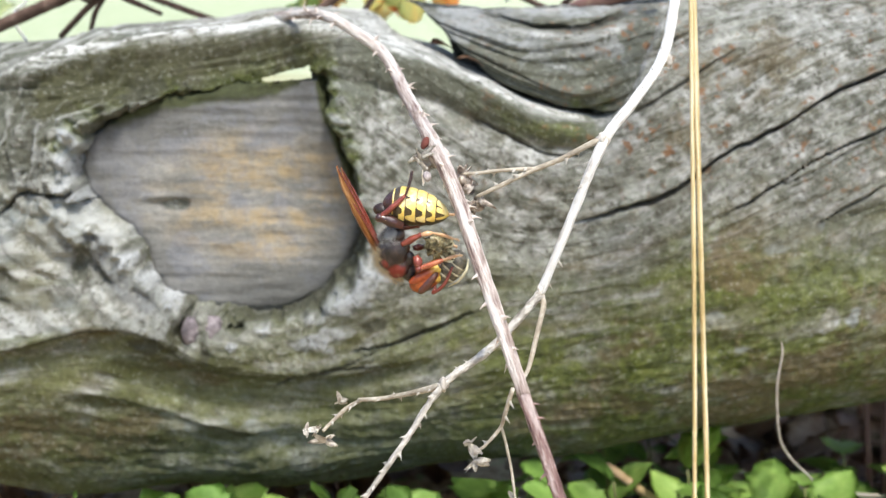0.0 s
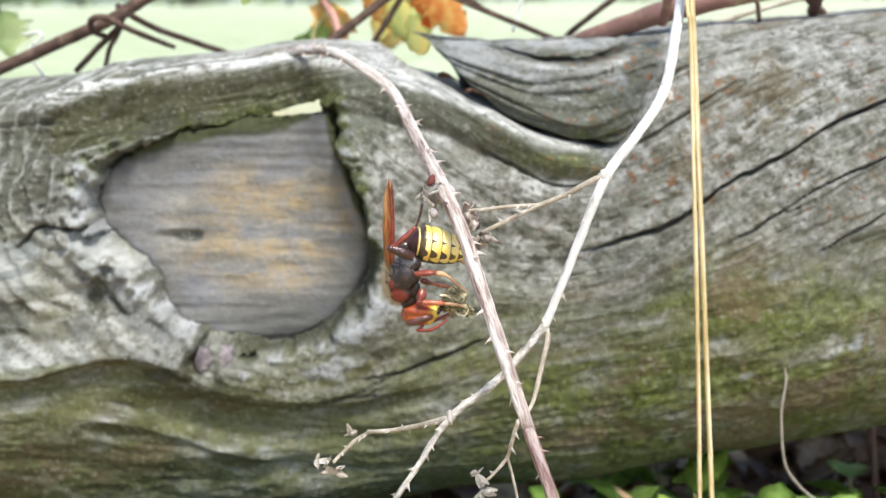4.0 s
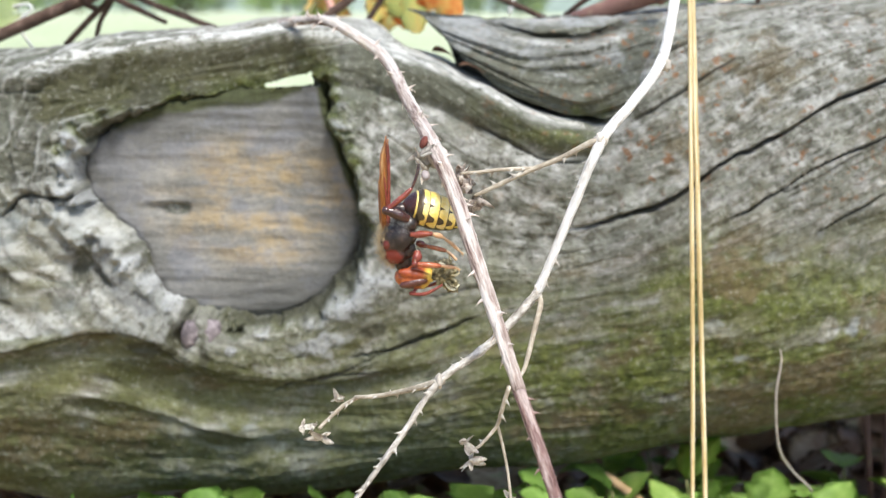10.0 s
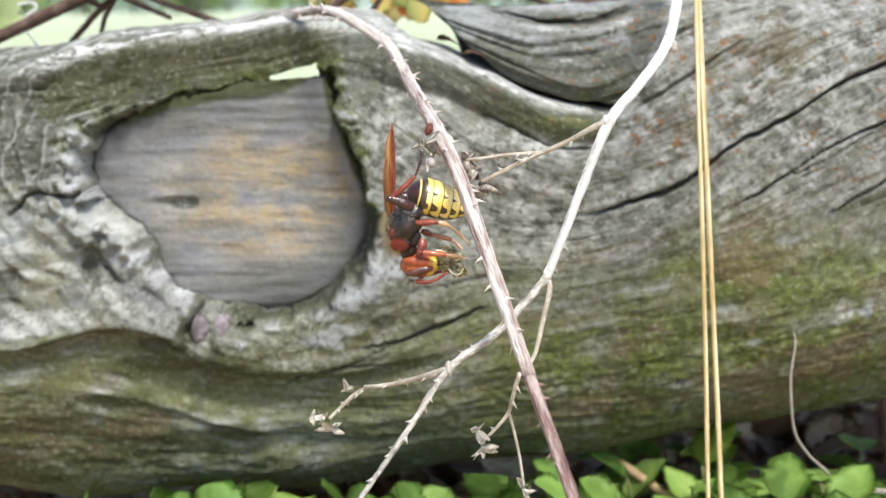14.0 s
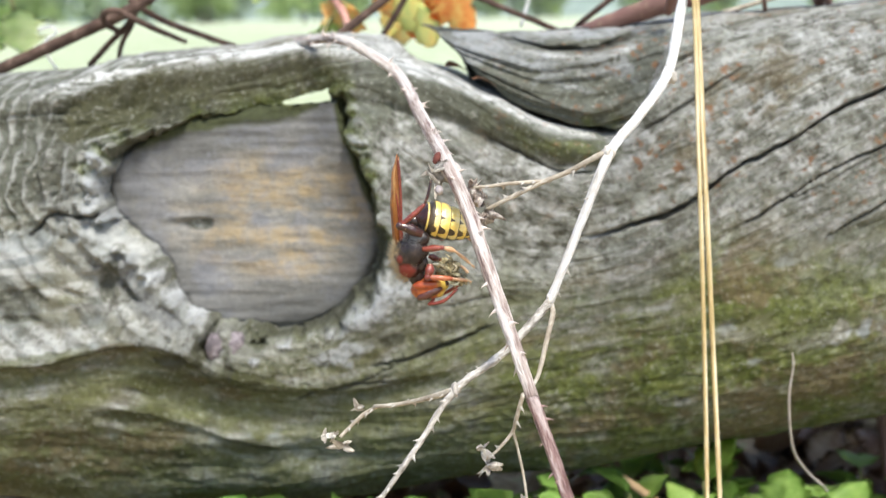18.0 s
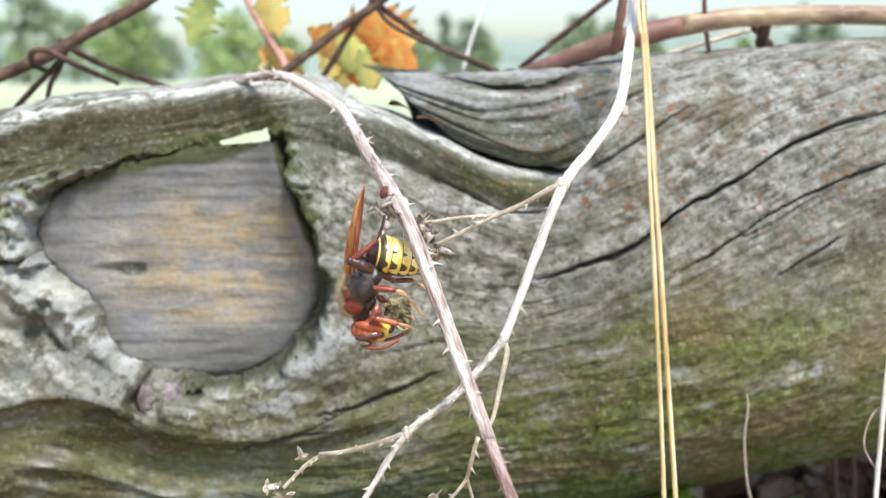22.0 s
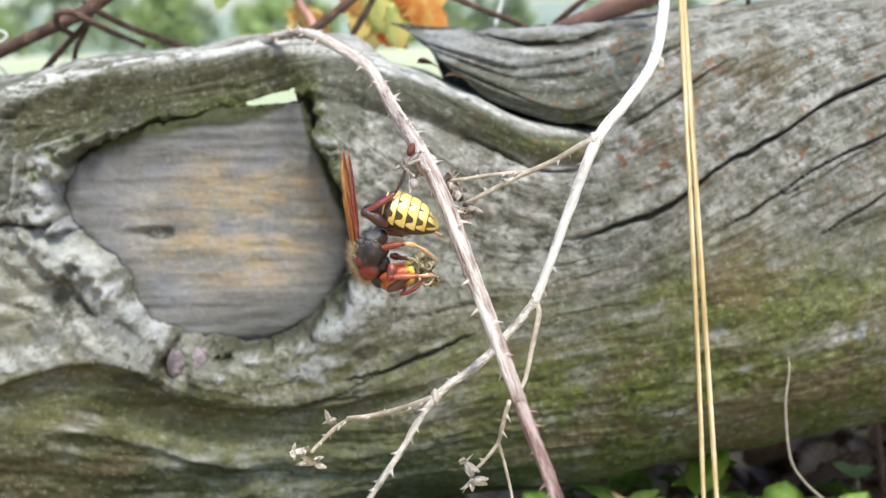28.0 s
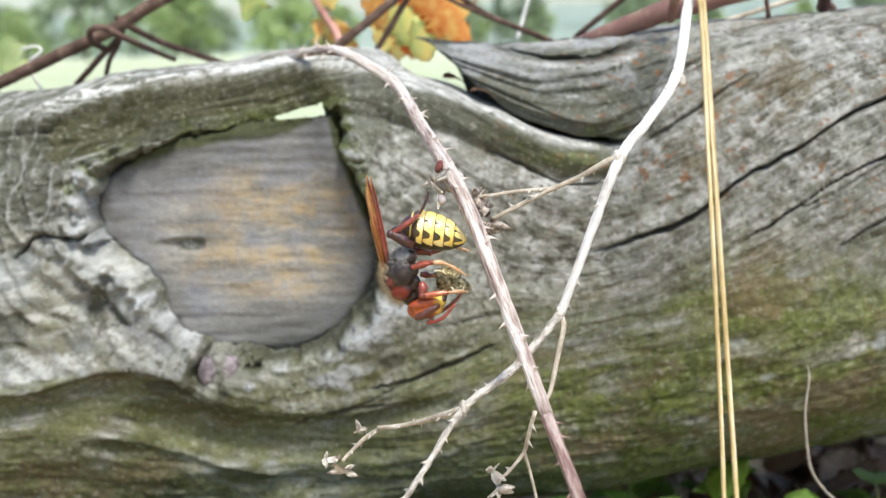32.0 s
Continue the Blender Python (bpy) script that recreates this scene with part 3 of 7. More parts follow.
    Y = Y - out * np.where(c > 0, np.abs(c) ** 0.4, -0.3)
    Z2 = Z + 0.55 * out * s * np.abs(s)
    soft_rim = sstep(-2.3, -3.0, ang) + sstep(-1.9, -1.2, ang) * sstep(0.35, -0.25, ang)
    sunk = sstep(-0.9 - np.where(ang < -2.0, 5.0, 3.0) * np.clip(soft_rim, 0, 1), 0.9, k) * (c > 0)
    # dark crevice along the lower right rim, coloured in through fis
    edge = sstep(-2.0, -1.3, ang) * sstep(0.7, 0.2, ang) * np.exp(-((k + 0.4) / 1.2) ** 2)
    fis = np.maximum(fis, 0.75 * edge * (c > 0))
    Y = np.where(c > 0, Y * (1 - sunk) + (knot_plane(X, Z) + 1.4 + 3.2 * over) * sunk, Y)
    zl = np.interp(X, [SLIT[0][0], SLIT[1][0]], [SLIT[0][1], SLIT[1][1]]) + 0.25 * vnoise(X / 2, X * 0, 97)
    zh = np.interp(X, [SLIT[2][0], SLIT[3][0]], [SLIT[2][1], SLIT[3][1]]) + 0.25 * vnoise(X / 2.4, X * 0, 98)
    span = (X > SLIT[0][0] - 0.5) & (X < SLIT[1][0] + 0.5) & (c > 0) & (Y < 42)
    Z2 = np.where(span & (np.abs(Z2 - zl) < 0.32), zl, Z2)
    Z2 = np.where(span & (np.abs(Z2 - zh) < 0.32), zh, Z2)
    # the opening over the sawn face, right through the log
    n, m = X.shape
    idx = np.arange(n * m).reshape(n, m)
    a, b = idx[:-1], idx[1:]
    quads = np.stack([a, b, np.roll(b, -1, 1), np.roll(a, -1, 1)], -1).reshape(-1, 4)
    cx, cy, cz = X[:-1].ravel(), Y[:-1].ravel(), Z2[:-1].ravel()
    zlo, zhi = zl[:-1].ravel(), zh[:-1].ravel()
    mid = 0.5 * (Z2 + np.roll(Z2, -1, 1))[:-1].ravel()
    hole = (cy < 42) & (cx > SLIT[0][0]) & (cx < SLIT[1][0]) & (mid > zlo) & (mid < zhi)
    hole |= (cy > 45) & (cx > 1.34 * SLIT[0][0] - 4) & (cx < 1.2 * SLIT[1][0] + 3) & (cz > zlo - 13) & (cz < zhi + 3)
    quads = quads[~hole]
    masks = (("rim", np.exp(-(np.maximum(-k, 0) / 4.0) ** 2) * (c > 0) * sstep(2.75, 2.3, np.abs(ang))), ("crusty", crusty), ("hollow_shade", np.clip(pit + 0.5 * dent, 0, 1)), ("white", white), ("cream", np.maximum(cream, 0.5 * bald)), ("dark_and_shade", np.maximum(np.maximum(dark_and_shade, joint * sstep(14, 2, Z)), 0.5 * np.clip(roll_shade, 0, 1) + 0.9 * over * sstep(-1.2, 0.2, k) * (c > 0))), ("joint", joint), ("scurf", scurf), ("shaded_face", shaded_face), ("brown", brown), ("gap", np.maximum(beads * sstep(0.5, 0.1, bead), flute * sstep(18, 24, Z) * sstep(0.2, -0.6, np.sin(ang * 46 + 2.5 * fbm(X / 6, Z / 6, 58, 2))))), ("fissure", fis), ("mossy", mossy), ("dusky", np.maximum(dusky, 1.0 * under)), ("below", below), ("dulled", dulled), ("pale", np.where((ang > -2.0) & (ang < -0.3), 0.2, 0.0) * np.exp(-((k + 5.5) / 3.0) ** 2) * (Z > curve_z(LIP, X) - 0.5) + 0.35 * flute * sstep(26, 21, Z) + 0.55 * flow + 0.45 * lichen + 0.45 * turn * sstep(0.45, 0.95, bend) + edge_light + 0.55 * streak_pale + 1.8 * crest * sstep(-0.1, 0.2, fbm(wx / 20, psi / 1.5, 44, 3) + 0.2)))
    return face_mesh("body", np.stack([X, Y, Z2], -1).reshape(-1, 3) * MM, quads, [idx[0, ::-1].tolist(), idx[-1].tolist()], wx, psi, Y, masks)


SLIT = [(-37.7, 35.3), (-27.2, 35.8), (-37.7, 36.3), (-27.1, 38.9)]


def upper_piece():
    """The split-off upper ridge, a pointed tongue that grows into the log towards +x."""
    xs = np.arange(UPPER_TOP[0][0], UPPER_TOP[-1][0], 0.33)
    th = np.linspace(0, 2 * math.pi, 281)[:-1]
    X, TH = np.meshgrid(xs, th, indexing="ij")
    top, low = curve_z(UPPER_TOP, X), curve_z(UPPER_LOW, X)
    zc, h = (top + low) / 2, np.maximum((top - low) / 2, 0.2)
    s, c = np.sin(TH), np.cos(TH)
    Z = zc + h * np.sign(s) * np.abs(s) ** 0.8
    u = (X - xs[0]) / (xs[-1] - xs[0])
    Z = np.where((c < -0.6) & (s < 0), Z - np.maximum(low - curve_z(LOG_TOP, X) + 4, 0) * sstep(9, 14, X - xs[0]) * np.abs(s) ** 0.5, Z)
    psi = grain_psi(X, Z)
    wx = X + 3 * fbm(X / 22, Z / 14, 40, 3)
    out, fis = relief(X, Z, psi, wx)
    swirl = np.sin(psi * 0.95 + 1.6 * vnoise(X / 14, Z / 14, 96)) + 0.5 * np.sin(psi * 2.3 + 2 * vnoise(X / 10, Z / 10, 99))
    out += 0.95 * swirl * (1 - sstep(0.55, 0.8, u))
    tip = sstep(0, 0.2, u)
    rnd = np.where(s < 0, (1 - np.abs(c) ** 0.8) * 5.0 * (1 - sstep(0.5, 0.75, u)), 0)
    sink = 3.5 * sstep(0.62, 0.8, u)
    front = np.maximum(front_face(X, Z), -3.5) + 2.6 * (1 - sstep(0.35, 0.6, u)) + 0.2 + sink - 0.5 * (1 - tip) + rnd + 5 * (1 - tip)
    Y = np.where(c > 0, front - out * tip * np.abs(c) ** 0.3, front + (3 + 26 * tip) * np.abs(c) ** 0.6)
    Z = Z + 0.4 * out * tip * s * np.abs(s)
    n, m = X.shape
    idx = np.arange(n * m).reshape(n, m)
    a, b = idx[:-1], idx[1:]
    quads = np.stack([a, b, np.roll(b, -1, 1), np.roll(a, -1, 1)], -1).reshape(-1, 4)
    g, uu = near_line(CRACKS[7][0], X, Z)
    # highlight along the brow and the ridge's top, painted as pale colour
    brow = sstep(-0.05, 0.2, uu) * (1 - sstep(0.8, 1.05, uu)) * np.exp(-((g + 2.0) / 0.8) ** 2) + 0.8 * sstep(-3.0, -0.5, Z - top) * (1 - sstep(0.6, 0.8, u))
    crust = 0.3 * sstep(0.1, 0.8, swirl) * (1 - sstep(0.6, 0.8, u))
    masks = (("rim", 0 * X), ("crusty", crust), ("hollow_shade", 0 * X), ("white", 0.75 * blots([(14, 45, 14, 2.6, -0.35), (31, 42.5, 11, 2.6, 0.0), (10, 49.5, 10, 1.6, -0.1), (40, 51, 16, 1.2, 0.1)], X, Z, 231, 0.9)), ("cream", 0 * X), ("dark_and_shade", (0.35 + 0.35 * sstep(-0.3, 0.3, fbm(X / 5, Z / 2.2, 235, 3))) * (1 - sstep(0.6, 0.85, u))), ("joint", 0 * X), ("scurf", 0.8 * sstep(0.6, 0.85, u)), ("shaded_face", 0 * X), ("brown", 0 * X), ("gap", 0 * X), ("fissure", fis), ("mossy", blots([(34, 31.5, 3.5, 2.2, 0)], X, Z, 233)), ("dusky", 0 * X), ("below", 0 * X), ("dulled", 0.95 * (1 - sstep(0.7, 0.9, u))), ("pale", 1.1 * brow))
    return face_mesh("upper_ridge", np.stack([X, Y, Z], -1).reshape(-1, 3) * MM, quads, [idx[0, ::-1].tolist(), idx[-1].tolist()], wx, psi, Y, masks)


def log_wood():
    k = Nodes("weathered_wood")
    gv = k.attr("grain", "Vector")

    def along_grain(sx, sz, detail=5, rough=0.6):
        m = k.n("ShaderNodeMapping", Scale=(sx, sz, 0.0))
        k.link(gv, m.inputs[0])
        return k.noise(m.outputs[0], 1.0, detail, rough)

    def lay(fac, amount, tone):
        return k.mix(k.math("MULTIPLY", fac, amount, True), base, tone)

    pos = k.coord((1, 1, 1))
    sep = k.t.nodes.new("ShaderNodeSeparateXYZ")
    k.link(pos, sep.inputs[0])
    x, z = sep.outputs[0], sep.outputs[2]
    streak = along_grain(0.03, 0.35)
    fine = along_grain(0.2, 1.5, 5, 0.7)
    broad = k.noise(pos, 38, 4, 0.6)
    spots = k.noise(pos, 420, 5, 0.7)
    f = k.math("ADD", k.math("ADD", k.math("MULTIPLY", streak, 0.42), k.math("MULTIPLY", fine, 0.26)), k.math("MULTIPLY", spots, 0.32))
    base = k.ramp(f, [(0.32, (0.062, 0.064, 0.05)), (0.42, (0.122, 0.126, 0.104)), (0.54, (0.20, 0.206, 0.178)), (0.68, (0.325, 0.333, 0.30))])
    # bleached streaks along the top, with its sunlit brightness painted in
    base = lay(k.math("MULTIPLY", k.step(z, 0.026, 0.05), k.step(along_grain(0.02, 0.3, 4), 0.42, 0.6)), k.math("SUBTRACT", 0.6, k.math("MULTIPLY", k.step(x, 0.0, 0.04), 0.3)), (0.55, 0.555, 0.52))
    # brownish bare fibres
    base = lay(k.step(along_grain(0.02, 0.12, 3), 0.5, 0.68), 0.3, (0.24, 0.185, 0.11))
    # lilac-grey and pale crusts in ragged flakes, drawn out a little along the grain
    warp = k.noise(pos, 260, 4, 0.65)
    flake = k.math("ADD", k.math("MULTIPLY", along_grain(0.13, 0.30, 6, 0.72), 0.72), k.math("MULTIPLY", warp, 0.28))
    base = lay(k.step(flake, 0.505, 0.555), 0.62, k.mix(spots, (0.22, 0.218, 0.218), (0.44, 0.435, 0.425)))
    base = lay(k.step(flake, 0.565, 0.61), 0.6, (0.47, 0.472, 0.44))
    base = lay(k.step(flake, 0.47, 0.41), 0.62, k.mix(spots, (0.05, 0.046, 0.036), (0.16, 0.145, 0.115)))
    patch = k.math("MULTIPLY", k.step(k.noise(pos, 55, 4, 0.6), 0.46, 0.60), k.step(k.noise(pos, 330, 5, 0.75), 0.48, 0.56))
    base = lay(patch, 0.6, k.mix(spots, (0.25, 0.265, 0.235), (0.50, 0.52, 0.465)))
    # scurfy skin of tiny crusts, pale with dark dots
    base = lay(k.math("MULTIPLY", k.attr("scurf"), k.step(k.noise(pos, 120, 4, 0.7), 0.34, 0.5)), 0.76, k.ramp(k.math("ADD", k.math("MULTIPLY", warp, 0.5), k.math("MULTIPLY", along_grain(0.14, 0.42, 5, 0.7), 0.5)), [(0.42, (0.05, 0.05, 0.036)), (0.465, (0.15, 0.152, 0.133)), (0.51, (0.27, 0.272, 0.256)), (0.58, (0.45, 0.455, 0.44))]))
    # dull grey-green skin with darker crumbs; also paints the roll's shaded face
    dull = k.math("MULTIPLY", k.attr("dulled"), k.step(k.math("ADD", k.math("MULTIPLY", fine, 0.4), k.math("MULTIPLY", k.noise(pos, 160, 5, 0.7), 0.6)), 0.30, 0.46))
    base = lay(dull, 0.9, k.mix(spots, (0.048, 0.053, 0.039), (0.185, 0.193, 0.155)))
    # bare smooth wood, cream to pale grey
    pool = k.noise(pos, 95, 4, 0.6)
    base = lay(k.attr("cream"), 0.85, k.mix(k.step(pool, 0.4, 0.62), k.mix(spots, (0.14, 0.142, 0.105), (0.28, 0.27, 0.205)), k.mix(spots, (0.165, 0.185, 0.185), (0.315, 0.345, 0.35))))
    # pale crusts and streaks, with the sunlit crest and roll edge painted in
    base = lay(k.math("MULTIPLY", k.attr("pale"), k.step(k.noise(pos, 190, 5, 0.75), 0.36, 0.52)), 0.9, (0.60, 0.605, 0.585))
    base = lay(k.math("MULTIPLY", k.step(k.attr("crusty"), 0.2, 0.55), k.step(k.noise(pos, 210, 5, 0.7), 0.40, 0.50)), 0.45, k.mix(spots, (0.25, 0.26, 0.25), (0.50, 0.52, 0.51)))
    base = lay(k.math("MULTIPLY", k.attr("white"), k.step(k.noise(pos, 250, 5, 0.72), 0.33, 0.47)), 0.94, k.mix(k.noise(pos, 240, 4, 0.7), (0.185, 0.19, 0.195), (0.62, 0.65, 0.67)))
    # grey tone standing in for shade on the hollow's faces
    base = lay(k.attr("shaded_face"), 0.8, k.mix(spots, (0.12, 0.125, 0.125), (0.26, 0.27, 0.275)))
    # darkness inside the pit and the dent, put into the colour
    base = lay(k.attr("hollow_shade"), 0.55, (0.055, 0.05, 0.055))
    # dark dots and stains
    dots = k.math("MULTIPLY", k.step(k.noise(pos, 480, 4, 0.65), 0.55, 0.63), k.step(k.noise(pos, 60, 3, 0.5), 0.36, 0.56))
    clean = k.math("SUBTRACT", 1.0, k.math("MULTIPLY", k.attr("cream"), 0.75), True)
    base = lay(k.math("MULTIPLY", dots, clean), 0.75, (0.065, 0.062, 0.045))
    stain = k.math("MULTIPLY", k.step(k.noise(pos, 30, 5, 0.7), 0.56, 0.66), k.step(k.noise(pos, 260, 4, 0.7), 0.36, 0.55))
    base = lay(stain, 0.55, (0.08, 0.075, 0.06))
    # dark moss patches, plus shade painted under the arch and in small hollows
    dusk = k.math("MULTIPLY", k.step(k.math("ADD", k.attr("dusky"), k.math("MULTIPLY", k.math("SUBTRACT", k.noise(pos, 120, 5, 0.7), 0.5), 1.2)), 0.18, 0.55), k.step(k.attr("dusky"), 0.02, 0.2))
    # green film of algae, lower down and round the knot's rim
    low = k.step(k.math("ADD", k.math("SUBTRACT", z, k.math("MULTIPLY", k.step(x, 0.015, 0.075), 0.013)), k.math("MULTIPLY", k.math("SUBTRACT", broad, 0.5), 0.075)), 0.006, -0.022)
    crusts = k.math("ADD", k.attr("white"), k.math("ADD", k.attr("pale"), k.math("ADD", k.attr("crusty"), k.math("ADD", k.attr("rim"), k.math("MULTIPLY", k.attr("cream"), 0.9)))))
    bare = k.math("SUBTRACT", 1.0, crusts, True)
    low = k.math("MULTIPLY", low, bare)
    blot = k.math("ADD", k.math("MULTIPLY", k.noise(pos, 85, 5, 0.65), 0.6), k.math("MULTIPLY", along_grain(0.03, 0.2, 4, 0.6), 0.4))
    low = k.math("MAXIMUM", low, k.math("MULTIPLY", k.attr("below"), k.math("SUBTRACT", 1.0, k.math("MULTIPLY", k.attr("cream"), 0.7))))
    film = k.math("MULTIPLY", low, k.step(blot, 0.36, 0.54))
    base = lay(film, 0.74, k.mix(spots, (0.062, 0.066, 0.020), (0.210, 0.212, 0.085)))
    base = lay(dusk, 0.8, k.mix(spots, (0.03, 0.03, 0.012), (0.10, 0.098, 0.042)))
    right = k.step(x, -0.012, 0.03)
    mossn = k.math("MULTIPLY", k.step(k.math("ADD", k.math("MULTIPLY", k.noise(pos, 75, 5, 0.7), 0.55), k.math("MULTIPLY", along_grain(0.06, 0.16, 5, 0.7), 0.45)), 0.43, 0.53), k.math("ADD", k.math("MULTIPLY", right, 0.7), 0.3))
    moss = k.math("MULTIPLY", low, mossn)
    rimgreen = k.math("MULTIPLY", k.attr("rim"), k.math("MULTIPLY", k.step(k.noise(pos, 110, 4, 0.6), 0.40, 0.58), k.step(z, -0.002, 0.028)))
    moss = k.math("MAXIMUM", moss, rimgreen)
    moss = k.math("MAXIMUM", moss, k.math("MULTIPLY", k.attr("mossy"), k.step(k.noise(pos, 150, 4, 0.7), 0.38, 0.55)))
    moss = k.math("MAXIMUM", moss, k.math("MAXIMUM", k.attr("gap"), k.attr("joint")))
    green = k.ramp(k.noise(pos, 330, 5, 0.75), [(0.34, (0.03, 0.042, 0.008)), (0.5, (0.085, 0.106, 0.019)), (0.66, (0.18, 0.205, 0.052))])
    base = lay(moss, 0.8, green)
    # brown bare wood among the moss, and brown stains
    brown = k.math("MULTIPLY", k.math("MULTIPLY", low, right), k.step(k.noise(pos, 48, 5, 0.7), 0.51, 0.60))
    base = lay(brown, 0.6, k.mix(spots, (0.07, 0.05, 0.026), (0.28, 0.205, 0.13)))
    base = lay(k.math("MULTIPLY", k.attr("brown"), k.step(k.noise(pos, 170, 5, 0.7), 0.38, 0.52)), 0.68, k.mix(spots, (0.05, 0.04, 0.02), (0.19, 0.15, 0.085)))
    # dark patches, plus shade painted on the roll and under the knot's overhang
    base = lay(k.attr("dark_and_shade"), 0.8, k.mix(spots, (0.035, 0.036, 0.026), (0.12, 0.12, 0.085)))
    # pale grit and dark pores all over
    grit = k.noise(pos, 760, 4, 0.7)
    base = lay(k.step(grit, 0.56, 0.64), 0.26, (0.52, 0.52, 0.475))
    base = lay(k.math("MULTIPLY", k.step(grit, 0.43, 0.35), clean), 0.42, (0.06, 0.056, 0.047))
    # rust-coloured specks
    speck = k.math("MULTIPLY", k.step(k.noise(pos, 400, 4, 0.65), 0.57, 0.62), k.step(k.noise(pos, 75, 3, 0.6), 0.46, 0.55))
    base = lay(k.math("MULTIPLY", speck, k.math("MULTIPLY", k.step(x, -0.01, 0.045), k.step(z, 0.004, 0.02))), 0.8, k.mix(spots, (0.13, 0.065, 0.035), (0.30, 0.155, 0.075)))
    # dirt in the fissures, also painting the shade their relief is too coarse for
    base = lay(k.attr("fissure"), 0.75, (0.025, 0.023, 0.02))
    hgt = k.math("ADD", k.math("ADD", k.math("MULTIPLY", fine, 0.5), k.math("MULTIPLY", spots, 0.7)), k.math("MULTIPLY", flake, 0.8))
    base = k.mix(1.0, base, (0.93, 0.935, 0.92), "MULTIPLY")
    k.bump(hgt, 0.9, 0.0012)
    return k.done(base, 0.86, 0.2)


def sawn_wood():
    k = Nodes("sawn_face")
    pos = k.coord((1, 1, 1))
    # the fibres wander
    wave = k.n("ShaderNodeTexNoise", Scale=85.0, Detail=3.0)
    k.link(pos, wave.inputs["Vector"])
    amount = k.t.nodes.new("ShaderNodeVectorMath")
    amount.operation = "MULTIPLY"
    amount.inputs[1].default_value = (0.012, 0.0, 0.005)
    k.link(wave.outputs["Color"], amount.inputs[0])
    bent = k.t.nodes.new("ShaderNodeVectorMath")
    k.link(pos, bent.inputs[0])
    k.link(amount.outputs[0], bent.inputs[1])

    def stretched(sx):
        m = k.n("ShaderNodeMapping", Scale=(sx, 1, 1))
        k.link(bent.outputs[0], m.inputs[0])
        return m.outputs[0]

    m1, m2 = stretched(0.2), stretched(0.4)
    a = k.noise(m1, 330, 5, 0.6)
    b = k.noise(m2, 900, 4, 0.65)
    grey = k.noise(pos, 60, 5, 0.65)
    broad = k.noise(pos, 45, 3, 0.5)
    speck = k.noise(pos, 700, 4, 0.7)
    m3 = stretched(0.3)
    band = k.noise(m3, 170, 4, 0.6)
    f = k.math("ADD", k.math("ADD", k.math("MULTIPLY", a, 0.2), k.math("MULTIPLY", b, 0.1)), k.math("ADD", k.math("ADD", k.math("MULTIPLY", grey, 0.42), k.math("MULTIPLY", band, 0.14)), k.math("MULTIPLY", speck, 0.14)))
    c = k.ramp(f, [(0.38, (0.092, 0.093, 0.088)), (0.5, (0.182, 0.182, 0.17)), (0.62, (0.335, 0.33, 0.308))])
    c = k.mix(k.math("MULTIPLY", k.step(k.noise(pos, 110, 5, 0.68), 0.49, 0.58), 0.55), c, k.mix(speck, (0.12, 0.125, 0.14), (0.27, 0.28, 0.31)))
    sep = k.t.nodes.new("ShaderNodeSeparateXYZ")
    k.link(pos, sep.inputs[0])
    dx = k.math("MULTIPLY", k.math("ADD", sep.outputs[0], 0.040), 36)
    dz = k.math("MULTIPLY", k.math("SUBTRACT", sep.outputs[2], 0.009), 58)
    rad = k.math("ADD", k.math("MULTIPLY", dx, dx), k.math("MULTIPLY", dz, dz))
    mid = k.step(k.math("ADD", rad, k.math("MULTIPLY", k.math("SUBTRACT", broad, 0.5), 1.6)), 1.2, 0.1)
    warm = k.math("MULTIPLY", mid, k.step(k.math("ADD", k.math("MULTIPLY", band, 0.6), k.math("MULTIPLY", a, 0.4)), 0.41, 0.58))
    c = k.mix(k.math("MULTIPLY", warm, k.math("ADD", 0.22, k.math("MULTIPLY", k.step(k.noise(pos, 190, 5, 0.7), 0.40, 0.58), 0.42))), c, k.mix(b, (0.29, 0.21, 0.10), (0.46, 0.34, 0.165)))
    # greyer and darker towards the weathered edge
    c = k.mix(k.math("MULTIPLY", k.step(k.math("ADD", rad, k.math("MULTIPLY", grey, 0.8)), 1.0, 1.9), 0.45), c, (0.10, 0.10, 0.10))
    # the rim's shadow and the hole's darkness, painted into the colour
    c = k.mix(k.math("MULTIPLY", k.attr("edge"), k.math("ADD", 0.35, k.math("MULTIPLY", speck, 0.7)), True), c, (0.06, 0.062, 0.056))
    # moss creeping in along the upper edge, darkened to paint the arch's shadow
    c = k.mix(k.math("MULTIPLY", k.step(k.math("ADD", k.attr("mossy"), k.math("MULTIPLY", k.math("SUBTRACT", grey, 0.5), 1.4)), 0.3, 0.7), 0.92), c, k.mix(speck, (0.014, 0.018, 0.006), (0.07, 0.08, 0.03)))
    k.bump(k.math("ADD", k.math("MULTIPLY", a, 0.7), k.math("ADD", k.math("MULTIPLY", b, 0.5), speck)), 0.55, 0.0006)
    return k.done(c, 0.85, 0.2)


